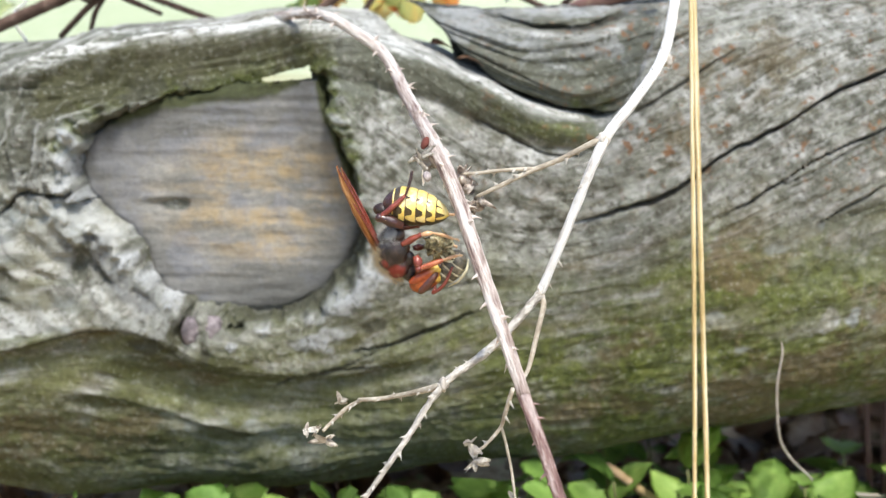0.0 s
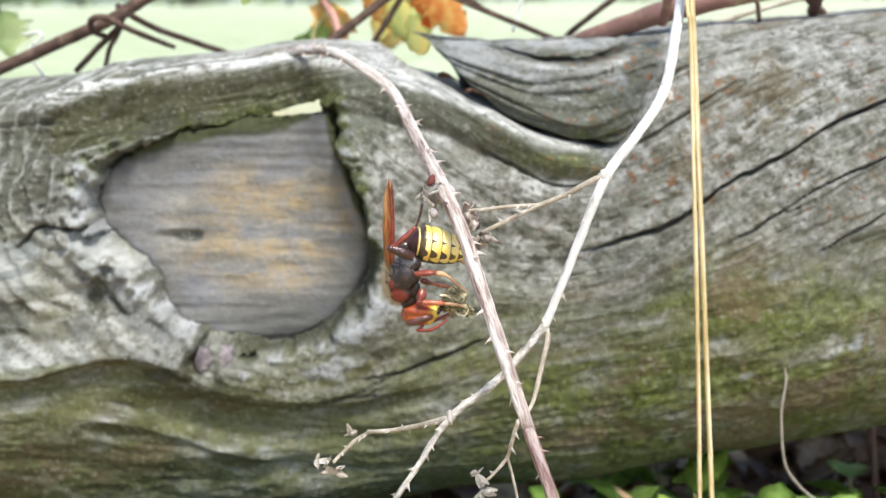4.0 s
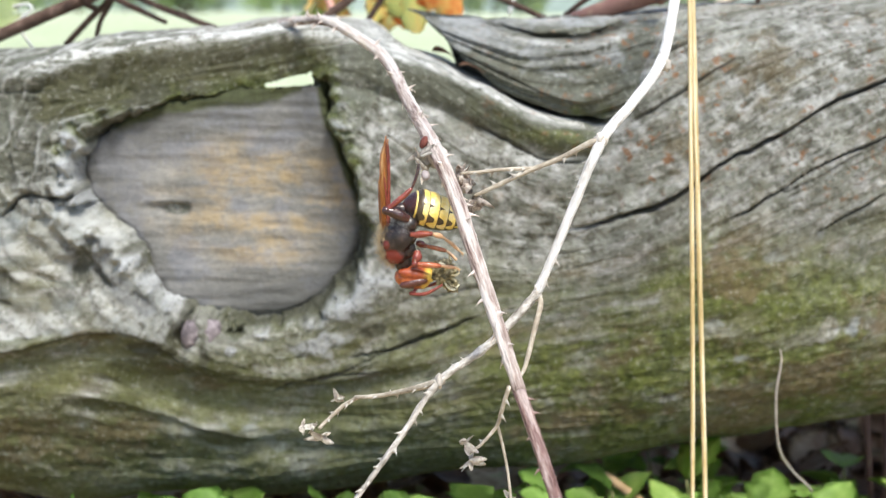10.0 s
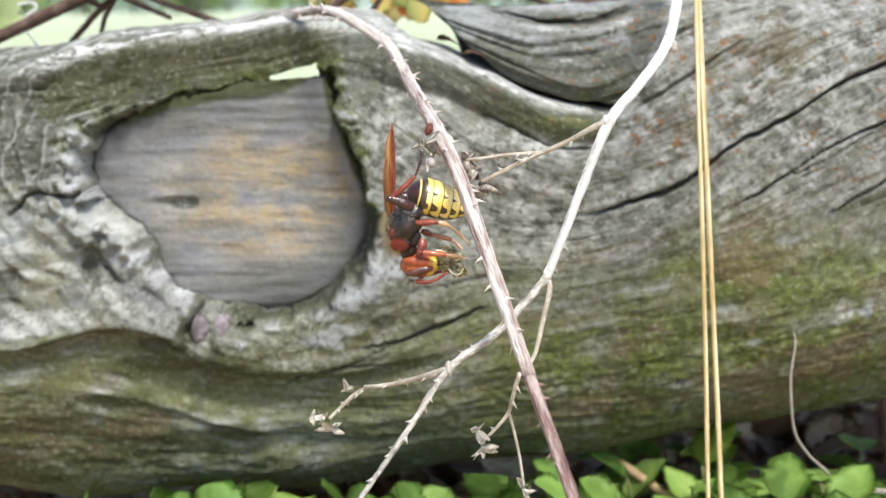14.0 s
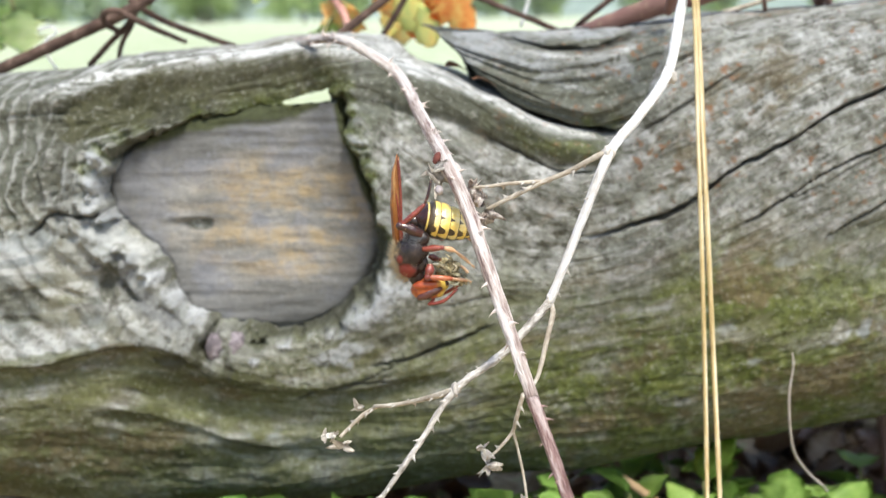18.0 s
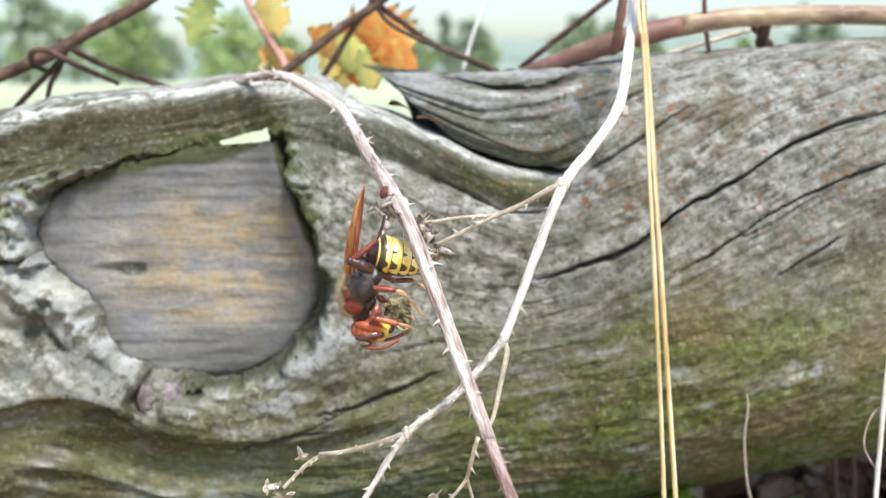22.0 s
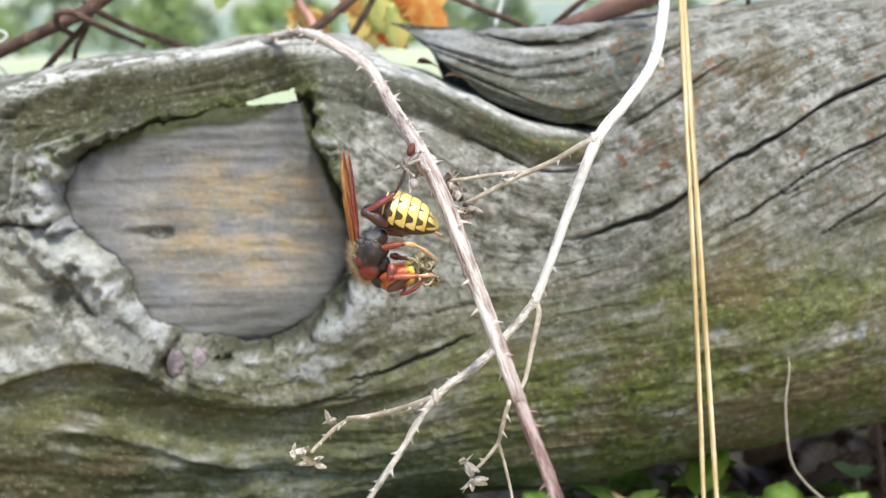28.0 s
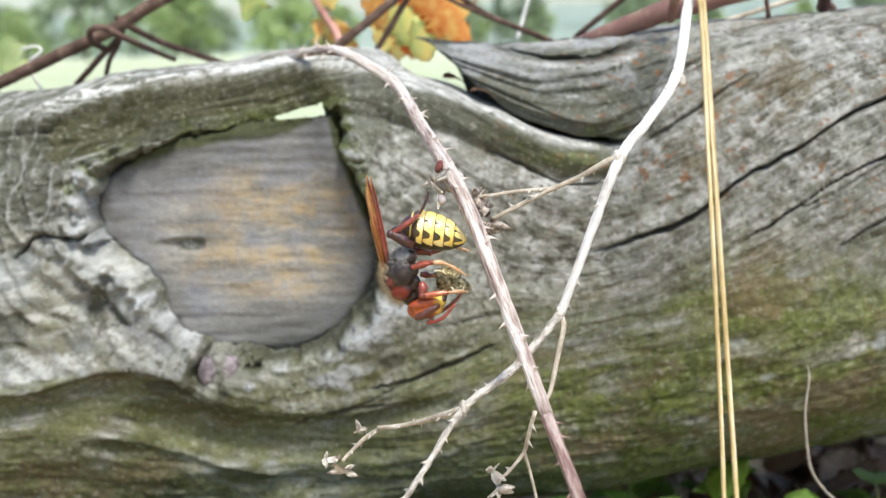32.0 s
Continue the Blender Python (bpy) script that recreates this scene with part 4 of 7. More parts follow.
def knot_face():
    xs = np.linspace(min(p[0] for p in KNOT) - 4, max(p[0] for p in KNOT) + 4, 150)
    zs = np.linspace(min(p[1] for p in KNOT) - 4, max(p[1] for p in KNOT) + 4, 120)
    X, Z = np.meshgrid(xs, zs, indexing="ij")
    k = inside(KNOT, X, Z)
    Y = knot_plane(X, Z) + 0.25 * fbm(X / 12, Z / 1.3, 5, 3) + 0.5 * fbm(X / 14, Z / 14, 6, 2)
    Y += 1.6 * np.exp(-((X - HOLE[0]) / 5.0) ** 2 - ((Z - HOLE[1]) / 0.9) ** 2) + 5.0 * np.exp(-((X - HOLE[0] - 2.5) / 2.0) ** 4 - ((Z - HOLE[1] + 0.3) / 1.1) ** 4)
    Y += (1.0 + 2.6 * sstep(0, 20, Z - 8)) * sstep(0.9, -0.8, k + 0.5 * fbm(X / 2, Z / 2, 8, 2))
    keep = (k > -2.6)
    zlo = np.interp(X, [SLIT[0][0], SLIT[1][0]], [SLIT[0][1], SLIT[1][1]]) + 0.1
    keep &= ~((Z > zlo) & (X > SLIT[0][0] - 1) & (X < SLIT[1][0] + 2))
    bm = bmesh.new()
    vs = [[bm.verts.new((X[i, j] * MM, Y[i, j] * MM, Z[i, j] * MM)) if keep[i, j] else None for j in range(len(zs))] for i in range(len(xs))]
    for i in range(len(xs) - 1):
        for j in range(len(zs) - 1):
            q = (vs[i][j], vs[i + 1][j], vs[i + 1][j + 1], vs[i][j + 1])
            if all(q):
                bm.faces.new(q)
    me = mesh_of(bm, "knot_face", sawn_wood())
    ang = np.arctan2(Z - KNOT_C[1], X - KNOT_C[0])
    side = sstep(-2.0, -1.3, ang) * sstep(1.2, 0.9, ang)
    # darkening along the rim and under the arch, in place of their shade
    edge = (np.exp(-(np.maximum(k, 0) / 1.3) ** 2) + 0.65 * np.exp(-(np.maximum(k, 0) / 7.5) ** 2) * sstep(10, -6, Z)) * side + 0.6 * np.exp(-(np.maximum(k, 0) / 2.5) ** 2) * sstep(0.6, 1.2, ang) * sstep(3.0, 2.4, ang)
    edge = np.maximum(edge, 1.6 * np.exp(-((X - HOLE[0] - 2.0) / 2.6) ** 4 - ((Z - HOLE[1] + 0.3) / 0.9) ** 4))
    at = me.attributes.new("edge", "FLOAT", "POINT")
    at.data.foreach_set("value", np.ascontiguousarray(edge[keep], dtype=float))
    at = me.attributes.new("mossy", "FLOAT", "POINT")
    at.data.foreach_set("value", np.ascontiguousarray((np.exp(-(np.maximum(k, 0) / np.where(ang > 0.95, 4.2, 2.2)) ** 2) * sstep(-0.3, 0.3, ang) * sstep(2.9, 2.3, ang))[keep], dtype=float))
    return me


PIT = [(-55.0, -18.3)][0]
DENT = [(-76.4, -2.7)][0]
DUSK_SPOTS = [(*c, *w) for c, w in zip([(-83.7, -50.4), (-95.7, -43.6), (-72.1, -44.7), (-99.9, -54.3), (-47.8, -43.3), (40.9, -28.2), (70.6, -26.8), (-62.3, -21.4), (-58.7, -26.8), (-47.0, -25.5), (-67.8, -26.8), (-62.6, -0.6), (-55.7, -18.5), (-74.0, -35.0)], ((10, 4), (8, 4.5), (11, 5.5), (13, 5), (7, 2.5), (9, 4), (8, 3), (7, 2.5), (6, 2), (6, 2), (8, 2.5), (1.8, 3.2), (2.6, 2.4), (10, 2.5)))]
# crusts, stains and dark patches, with the hollow's shaded faces painted in: x, z, half width, half height in mm, slope
WHITE_CRUST = [(-77.7, 19.2, 3.2, 5.9, 0), (-76.0, 22.3, 2.5, 1.3, -0.3), (-65.8, 7.2, 4.2, 3.8, -0.9), (-71.2, 10.8, 2.7, 2.0, 0), (-75.5, 11.3, 2.0, 2.3, 0), (-64.4, -1.8, 4.2, 1.8, -0.1), (-60.5, -7.7, 4.2, 2.8, -0.8), (-57.2, -9.9, 2.5, 1.5, 0), (-38.0, -14.9, 2.0, 3.6, 0), (-31.1, -12.3, 2.2, 1.5, 0.3), (-44.3, -21.1, 1.7, 1.0, 0), (-19.9, -9.0, 11.2, 4.4, 0.35), (-25.2, -20.3, 5.0, 2.6, 0.2), (-7.8, 0.1, 3.5, 3.3, 0.5)]
CREAM_CRUST = [(-88.3, 5.9, 13.6, 6.7, -0.1), (-83.8, -0.5, 7.4, 5.1, 0), (-88.3, -10.3, 13.6, 6.1, -0.1), (-79.7, -14.9, 8.7, 3.1, 0.1), (-73.3, 5.9, 7.4, 3.3, 0), (-97.5, -14.9, 5.0, 2.6, 0), (-47.7, -43.3, 16.1, 3.1, -0.15), (88.2, -15.6, 5.4, 2.6, 0.25), (78.0, 2.7, 5.0, 1.8, 0.35), (61.4, -14.3, 3.0, 1.4, 0.3), (68.2, -22.9, 3.0, 1.2, 0.3)]
DARK_PATCHES = [(-77.3, -3.8, 1.6, 3.3, 0), (-75.0, -0.3, 1.5, 3.3, 0.3), (-71.8, -5.7, 3.0, 1.3, -0.8), (-59.1, 2.7, 1.4, 4.4, 0), (-65.1, 0.8, 3.2, 1.2, 0.1), (-60.3, -3.8, 1.6, 2.3, -1), (-90.0, 31.0, 3.5, 2.0, 0), (-89.7, 19.8, 3.0, 2.2, 0), (-96.9, -7.0, 6.2, 3.1, 0), (-97.2, -11.0, 5.0, 1.0, 0), (-54.3, -14.9, 1.1, 5.6, 0), (-50.4, -22.9, 1.0, 4.4, 0), (-63.5, -21.6, 3.2, 2.0, 0), (-4.7, -18.9, 3.0, 1.8, 0.3), (-13.6, -16.9, 3.7, 1.3, 0.2), (-63.0, 34.1, 6.2, 2.0, 0.2)]
DULL_SKIN = [(-84.0, 29.8, 11.2, 7.7, 0), (-75.1, 34.7, 13.6, 3.8, 0.1), (-90.9, 21.1, 4.0, 4.0, 0), (-67.6, 38.3, 7.4, 1.8, 0.15), (6.5, 33.4, 14.9, 2.8, -0.4), (-9.3, 39.5, 6.0, 4.8, -0.5), (-16.5, 35.5, 6.0, 4.5, -0.3), (19.9, 29.1, 7.4, 2.6, -0.3)]
SCURF = [(-13.2, 19.8, 9.3, 17.9, 0), (-19.9, -9.7, 16.1, 7.0, 0.3), (12.7, 18.6, 16.1, 7.7, 0), (22.9, 5.9, 13.6, 5.9, 0.15), (44.4, 29.8, 7.4, 9.0, 0.3), (62.7, 31.0, 11.2, 8.2, 0.45), (82.2, 31.0, 13.6, 10.2, 0.45), (84.4, 49.1, 11.2, 5.1, 0.2), (66.5, 7.2, 11.2, 5.1, 0.35), (0.4, -16.3, 7.4, 5.1, 0.2)]
SHADED_FACE = [(-72.5, -0.5, 3.0, 4.1, -0.2), (-68.5, -7.0, 5.5, 2.8, -0.7), (-63.0, -11.0, 3.2, 2.3, -0.5)]
BROWN_STAIN = [(89.1, -28.3, 11.2, 4.4, 0.25), (95.0, -21.6, 7.4, 3.8, 0.25), (63.6, -32.4, 9.9, 3.1, 0.15), (39.2, -37.8, 17.4, 2.3, 0.1), (-87.9, -42.0, 13.6, 3.3, 0), (-73.7, -43.3, 8.7, 3.8, 0), (-96.2, -48.9, 9.9, 3.8, 0), (-68.3, -39.2, 5.0, 2.3, -0.2), (-80.6, -48.9, 7.4, 2.6, 0), (-53.6, -28.3, 5.0, 2.8, -0.4), (-75.5, -18.9, 5.0, 1.8, 0.3), (42.6, -21.6, 5.0, 2.3, 0.3), (71.8, 40.7, 7.4, 4.6, 0.3), (59.8, 38.3, 5.0, 3.8, 0.3), (53.3, 23.6, 3.7, 4.4, 0.2), (77.5, -28.3, 9.9, 3.3, 0.3)]
LICHEN = [(*c, *w) for c, w in zip([(84.0, -16.3), (73.3, -28.8)], ((8, 3.2), (6, 1.8)))]
HOLE = [(-59.5, 8.7)][0]
log = thing("log", "weathered grey log with a sawn knot, deep cracks and green algae", "log")
body = new("body", build_log())
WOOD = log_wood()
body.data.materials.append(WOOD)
body.parent = log
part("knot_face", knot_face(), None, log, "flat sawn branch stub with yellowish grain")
ridge = upper_piece()
ridge.materials.append(WOOD)
part("upper_ridge", ridge, None, log, "split grey ridge with swirling grain")
STONE = mottled("purple_grey_wood", [(0.36, (0.075, 0.065, 0.07)), (0.5, (0.17, 0.145, 0.155)), (0.64, (0.34, 0.30, 0.315))], 420)
bm = ball((2.3, 2.0, 3.4), (PIT[0] + 1.8, -3.0, PIT[1] + 0.4), detail=(20, 14))
ball((2.1, 1.8, 2.8), (PIT[0] + 6.2, -3.0, PIT[1] + 0.8), detail=(20, 14), bm=bm)
for v in bm.verts:
    v.co += Vector((0.5, 0.4, 0.5)) * MM * 1.4 * noise.noise(v.co * 420)
part("knot_plug", bm, STONE, log, "purplish-grey dead twig stub in a hollow")


# ---- stems and straws ----
LOWER_BARK = mottled("purple_brown_bark", [(0.38, (0.10, 0.045, 0.04)), (0.48, (0.27, 0.16, 0.14)), (0.60, (0.60, 0.49, 0.45))], 800, 0.55, 0.4, (1, 1, 0.12), 1.0, 0.0008, lay=True)
BARK = mottled("bramble_bark", [(0.38, (0.17, 0.10, 0.085)), (0.46, (0.50, 0.40, 0.35)), (0.55, (0.82, 0.76, 0.71))], 800, 0.55, 0.4, (1, 1, 0.1), 1.0, 0.0007, lay=True)
GREYTWIG = mottled("grey_twig", [(0.34, (0.15, 0.135, 0.11)), (0.47, (0.36, 0.335, 0.295)), (0.60, (0.66, 0.635, 0.58))], 620, 0.75, 0.25, (1, 1, 0.4), 0.7, 0.0003, lay=True)
PALE = mottled("bleached_twig", [(0.30, (0.36, 0.32, 0.27)), (0.41, (0.76, 0.74, 0.70)), (0.54, (0.90, 0.90, 0.88))], 800, 0.7, 0.3, (1, 1, 0.14), 0.9, 0.0006, lay=True)
DRYTWIG = mottled("grey_brown_twig", [(0.32, (0.16, 0.13, 0.10)), (0.48, (0.40, 0.35, 0.275)), (0.64, (0.66, 0.615, 0.53))], 500, 0.75, 0.25, (1, 1, 0.5), 0.5, 0.0002, lay=True)
STRAW = mottled("dry_straw", [(0.36, (0.24, 0.15, 0.055)), (0.48, (0.54, 0.42, 0.20)), (0.60, (0.84, 0.76, 0.55))], 900, 0.5, 0.4, (1, 1, 0.05), 0.3, 0.0002, lay=True)
HUSK = mottled("dry_husk", [(0.32, (0.24, 0.20, 0.16)), (0.48, (0.62, 0.57, 0.50)), (0.62, (0.88, 0.86, 0.80))], 600, 0.8, 0.2, (1, 1, 1), 0.6, 0.0003)

SEPAL = mottled("brown_sepal", [(0.34, (0.17, 0.12, 0.10)), (0.48, (0.46, 0.385, 0.335)), (0.60, (0.78, 0.73, 0.67))], 700, 0.8, 0.2, (1, 1, 1), 0.6, 0.0003, 0.3)


def thorn_mesh(name, material, length=1.6, base=0.45):
    bm = bmesh.new()
    rings = []
    for i, f in enumerate((0, 0.25, 0.55, 0.8, 1.0)):
        r = base * (1 - f) ** 1.4 + 0.03
        off = Vector((0, 0.5 * length * f * f, length * f))
        rings.append([bm.verts.new((off + Vector((math.cos(a) * r, math.sin(a) * r * (1.9 if i == 0 else 1.2), 0))) * MM) for a in [k * math.pi / 3 for k in range(6)]])
    for a, b in zip(rings, rings[1:]):
        for k in range(6):
            bm.faces.new((a[k], a[(k + 1) % 6], b[(k + 1) % 6], b[k]))
    bm.faces.new(rings[-1])
    return mesh_of(bm, name, material)


def prickles(parent, pts, radius, count, mesh, lo=0.05, hi=0.95, seed=1, name="thorn"):
    r = random.Random(seed)
    for i in range(count):
        s = lo + (hi - lo) * (i + r.random() * 0.8) / count
        p, d = along(pts, s)
        a = r.uniform(0, 2 * math.pi)
        side = d.orthogonal().normalized()
        out = (Matrix.Rotation(a, 3, d) @ side).normalized()
        yax = d.cross(out).cross(out) * -1
        rot = Matrix((yax.cross(out).normalized(), yax.normalized(), out)).transposed()
        ob = part(name, mesh, None, parent)
        sc = r.uniform(0.6, 1.15)
        ob.matrix_basis = Matrix.Translation((p + out * radius * 0.75) * MM) @ rot.to_4x4() @ Matrix.Scale(sc, 4)


def husk(name, seed, size, parent, at, label="", stuff=None):
    """A dried, crumpled calyx: curled narrow lobes round a small core."""
    stuff = stuff or HUSK
    r = random.Random(seed)
    bm = ball((size * 0.15, size * 0.13, size * 0.17), detail=(8, 6))
    for v in bm.verts:
        v.co *= 1 + 0.7 * noise.noise(v.co * 900 + Vector((seed, 0, 0)))
    core = part(name, bm, stuff, parent, label)
    core.location = Vector(at) * MM
    for k in range(r.choice((5, 6, 6, 7))):
        bm = bmesh.new()
        d = Vector((r.uniform(-1, 1), r.uniform(-1, 1), r.uniform(-1, 1))).normalized()
        side = d.orthogonal().normalized()
        cur = Vector((r.uniform(-1, 1), r.uniform(-1, 1), r.uniform(-1, 1))) * 0.7
        prev = None
        for i in range(6):
            f = i / 5
            c = d * f * size * (1.0 if stuff is HUSK else 0.75) + cur * size * f * f * 0.9
            w = size * (0.33 if stuff is HUSK else 0.46) * math.sin(math.pi * (0.2 + 0.72 * f))
            row = [bm.verts.new((c + side * w) * MM), bm.verts.new((c + d.cross(side) * w * 0.5) * MM), bm.verts.new((c - side * w) * MM)]
            if prev:
                for a in range(2):
                    bm.faces.new((prev[a], prev[a + 1], row[a + 1], row[a]))
            prev = row
        bmesh.ops.solidify(bm, geom=bm.faces[:], thickness=0.00008)
        part("lobe", bm, stuff, core)


BRAMBLE_LINE = [(-49.2, 45.0, 45.8), (-41.1, 30.0, 48.0), (-33.7, 16.0, 49.2), (-27.2, 4.0, 50.0), (-21.2, -8.0, 49.8), (-15.0, -15.0, 46.9), (-9.2, -21.0, 42.9), (-4.6, -37.0, 36.5), (-0.1, -55.0, 30.7), (3.4, -64.0, 24.1), (6.9, -74.0, 14.9), (9.9, -82.0, 7.1), (12.4, -88.0, 0.1), (14.8, -94.0, -5.9), (16.9, -100.0, -11.5), (18.9, -106.0, -17.9), (20.5, -110.0, -27.5)]
TWIG_LINE = [(59.8, 30.0, 106.6), (51.6, 0.0, 76.4), (46.6, -20.0, 59.9), (44.1, -28.0, 53.5), (40.5, -37.0, 43.8), (33.2, -50.0, 37.2), (26.7, -61.0, 32.2), (21.8, -63.0, 20.7), (16.8, -64.0, 7.9), (8.9, -72.0, 2.0), (1.1, -78.0, -2.1), (-5.0, -82.0, -10.0), (-11.5, -86.0, -18.1), (-18.3, -90.0, -25.9)]
bramble = thing("bramble", "dry purplish-brown bramble stem with small curved thorns, arching over the log", "bramble")
part("stem", tube(BRAMBLE_LINE[:13], [0.8, 0.9, 1.0, 1.0, 1.0, 1.05, 1.1, 1.15, 1.25, 1.2, 1.1, 1.0, 0.92], 18, 16, 0.13), BARK, bramble)
part("stem", tube(BRAMBLE_LINE[12:], [0.92, 0.86, 0.82, 0.8, 0.8], 18, 16, 0.2), LOWER_BARK, bramble, "purple-brown lower stem")
thorn_a = thorn_mesh("thorn", BARK, 1.7, 0.4)
prickles(bramble, BRAMBLE_LINE[:13], 1.05, 60, thorn_a, 0.22, 0.99, 3)
prickles(bramble, BRAMBLE_LINE[12:], 0.78, 20, thorn_mesh("thorn", LOWER_BARK, 1.25, 0.3), 0.02, 0.95, 5)

twig = thing("bleached_twig", "bleached whitish-grey dead bramble twig with side branches", "twig")
part("stem", tube(TWIG_LINE[:9], [1.0, 1.0, 0.95, 0.95, 0.92, 0.85, 0.82, 0.74, 0.7], 16, 18, 0.16), PALE, twig)
part("stem", tube(TWIG_LINE[8:], [0.7, 0.6, 0.52, 0.42, 0.38, 0.34], 16, 24, 0.4), GREYTWIG, twig, "grey lower end of the twig")
SIDES = [
    ([(26.4, -61.0, 32.2), (24.4, -61.0, 31.6), (20.5, -60.0, 29.3), (15.1, -60.0, 27.1), (10.6, -60.0, 24.9), (6.8, -59.6, 23.0)], [0.65, 0.5, 0.42, 0.4, 0.36, 0.3]),
    ([(16.0, -60.0, 27.6), (10.6, -60.0, 27.3), (7.0, -59.0, 26.7), (4.1, -58.0, 26.4)], [0.3, 0.3, 0.28, 0.22]),
    ([(16.8, -64.0, 7.7), (17.3, -65.0, 6.4), (16.0, -68.0, 2.4), (14.7, -70.0, -2.1), (13.4, -72.0, -3.9)], [0.6, 0.45, 0.4, 0.35, 0.3]),
    ([(1.1, -78.0, -2.1), (-3.9, -74.0, -4.9), (-8.4, -71.0, -6.9), (-12.1, -69.0, -7.9)], [0.6, 0.42, 0.36, 0.34]),
    ([(-11.7, -69.0, -7.9), (-14.2, -68.0, -9.8), (-16.6, -69.0, -11.8), (-17.8, -70.0, -12.8)], [0.34, 0.33, 0.3, 0.3]),
    ([(12.0, -73.0, -4.5), (10.9, -72.0, -9.2), (10.3, -71.0, -11.9), (8.0, -70.6, -15.0), (6.0, -70.6, -16.7)], [0.35, 0.34, 0.3, 0.27, 0.25]),
    ([(10.4, -71.0, -11.5), (11.2, -71.0, -14.6), (12.1, -72.0, -18.9), (12.8, -73.0, -24.5), (13.6, -74.0, -31.7)], [0.26, 0.24, 0.24, 0.24, 0.22]),
]
for pts, rad in SIDES:
    part("side_branch", tube(pts, rad, 8, 6, 0.15), DRYTWIG, twig)
thorn_b = thorn_mesh("thorn", GREYTWIG, 0.95, 0.26)
prickles(twig, TWIG_LINE, 0.62, 60, thorn_b, 0.38, 0.97, 8)
for pts, rad in SIDES[:2] + SIDES[3:6]:
    prickles(twig, pts, rad[1], 5, thorn_b, 0.1, 0.9, len(pts))
JOINT = mottled("pale_joint", [(0.3, (0.30, 0.26, 0.21)), (0.5, (0.62, 0.58, 0.52)), (0.7, (0.80, 0.78, 0.73))], 700, 0.75)
JOINT_GREY = mottled("grey_joint", [(0.3, (0.18, 0.16, 0.13)), (0.5, (0.38, 0.35, 0.31)), (0.7, (0.60, 0.57, 0.52))], 700, 0.75)
# swollen joints of the twig
for p, s, mat in zip([(41.1, -37.0, 43.3), (26.5, -61.0, 32.2), (16.8, -64.0, 8.0), (1.1, -78.0, -2.1)], (1.1, 0.95, 0.9, 0.75), (JOINT, JOINT, JOINT, JOINT_GREY)):
    bm = ball((s, s, s * 1.4), p, detail=(14, 10))
    for v in bm.verts:
        v.co += (v.co - Vector(p) * MM) * 0.9 * noise.noise(v.co * 1300)
    part("joint", bm, mat, twig)
for k, (p, s) in enumerate(zip([(-15.2, -67.6, -8.8), (-18.7, -70.0, -12.6), (-17.4, -70.0, -14.5), (-20.6, -70.0, -12.5), (5.5, -70.6, -14.9), (6.4, -70.6, -17.6), (12.7, -73.0, -23.8), (5.6, -58.6, 24.3), (7.0, -59.4, 22.0), (4.2, -58.2, 25.9), (6.4, -59.0, 20.8)], (1.0, 1.3, 1.2, 0.9, 1.2, 1.3, 1.2, 1.9, 1.9, 1.6, 1.5))):
    husk("calyx", k + 3, s * 1.5, twig, p, "dried crumpled calyx", SEPAL if k > 6 else HUSK)
husk("bud", 40, 2.3, bramble, (-2.1, -56.4, 29.0), "shrivelled pale side bud")
husk("bud", 43, 1.9, bramble, (-1.3, -57.4, 27.2), "shrivelled pale side bud")
bm = lumpy(ball((0.62, 0.58, 1.1), (0, 0, 0), Matrix.Rotation(radians(25), 4, "Y"), (16, 12)), 0.12, 1300)
bud = part("bud", bm, mottled("red_bud", [(0.3, (0.07, 0.02, 0.017)), (0.7, (0.20, 0.065, 0.05))], 700), bramble, "dark red bud")
bud.location = Vector((-1.5, -56.4, 31.2)) * MM
bm = lumpy(ball((0.75, 0.7, 0.85), (0, 0, 0), None, (14, 10)), 0.15, 1100)
bud = part("bud", bm, mottled("grey_bead", [(0.3, (0.16, 0.14, 0.15)), (0.7, (0.50, 0.46, 0.47))], 700), bramble, "small round grey bud")
bud.location = Vector((-1.2, -58.0, 26.0)) * MM
bm = ball((1.6, 1.5, 2.3), (0.9, -55.9, 28.8), Matrix.Rotation(radians(-20), 4, "Y"), (20, 14))
for v in bm.verts:
    v.co += (v.co - Vector((0.9, -55.9, 28.8)) * MM) * 0.35 * noise.noise(v.co * 900)
part("joint", bm, BARK, bramble, "swollen pale node of the stem")

for line, r, lab in (
    ([(48.2, -10.0, 85.9), (46.6, -26.0, 59.7), (47.0, -28.0, 53.5), (48.4, -31.0, 22.3), (49.8, -34.0, -10.1), (51.0, -37.0, -44.0), (52.5, -40.0, -92.5)], 0.6, "thin golden dry grass straw hanging before the log"),
    ([(49.6, -10.0, 85.9), (47.5, -26.0, 59.7), (47.6, -28.0, 53.5), (49.5, -31.0, 22.3), (51.5, -34.0, -10.1), (53.6, -37.0, -44.0), (56.2, -40.0, -92.5)], 0.62, "thin golden dry grass straw hanging before the log"),
):
    tagged(part("grass_straw", tube(line, r, 8, 6, 0.05, flat=0.7), STRAW), lab, "grass straw", "straws before the log")
tagged(part("grass_straw", tube([(95.5, -34.0, 18.7), (94.4, -34.0, 3.6), (93.5, -34.0, -10.8), (93.1, -34.0, -22.1), (92.8, -34.0, -32.6), (92.8, -34.0, -64.4)], [0.5, 0.7, 0.85, 0.9, 0.9, 0.8], 10, 6, 0.05, flat=0.5), PALE), "whitish dry grass blade standing before the log", "grass straw")
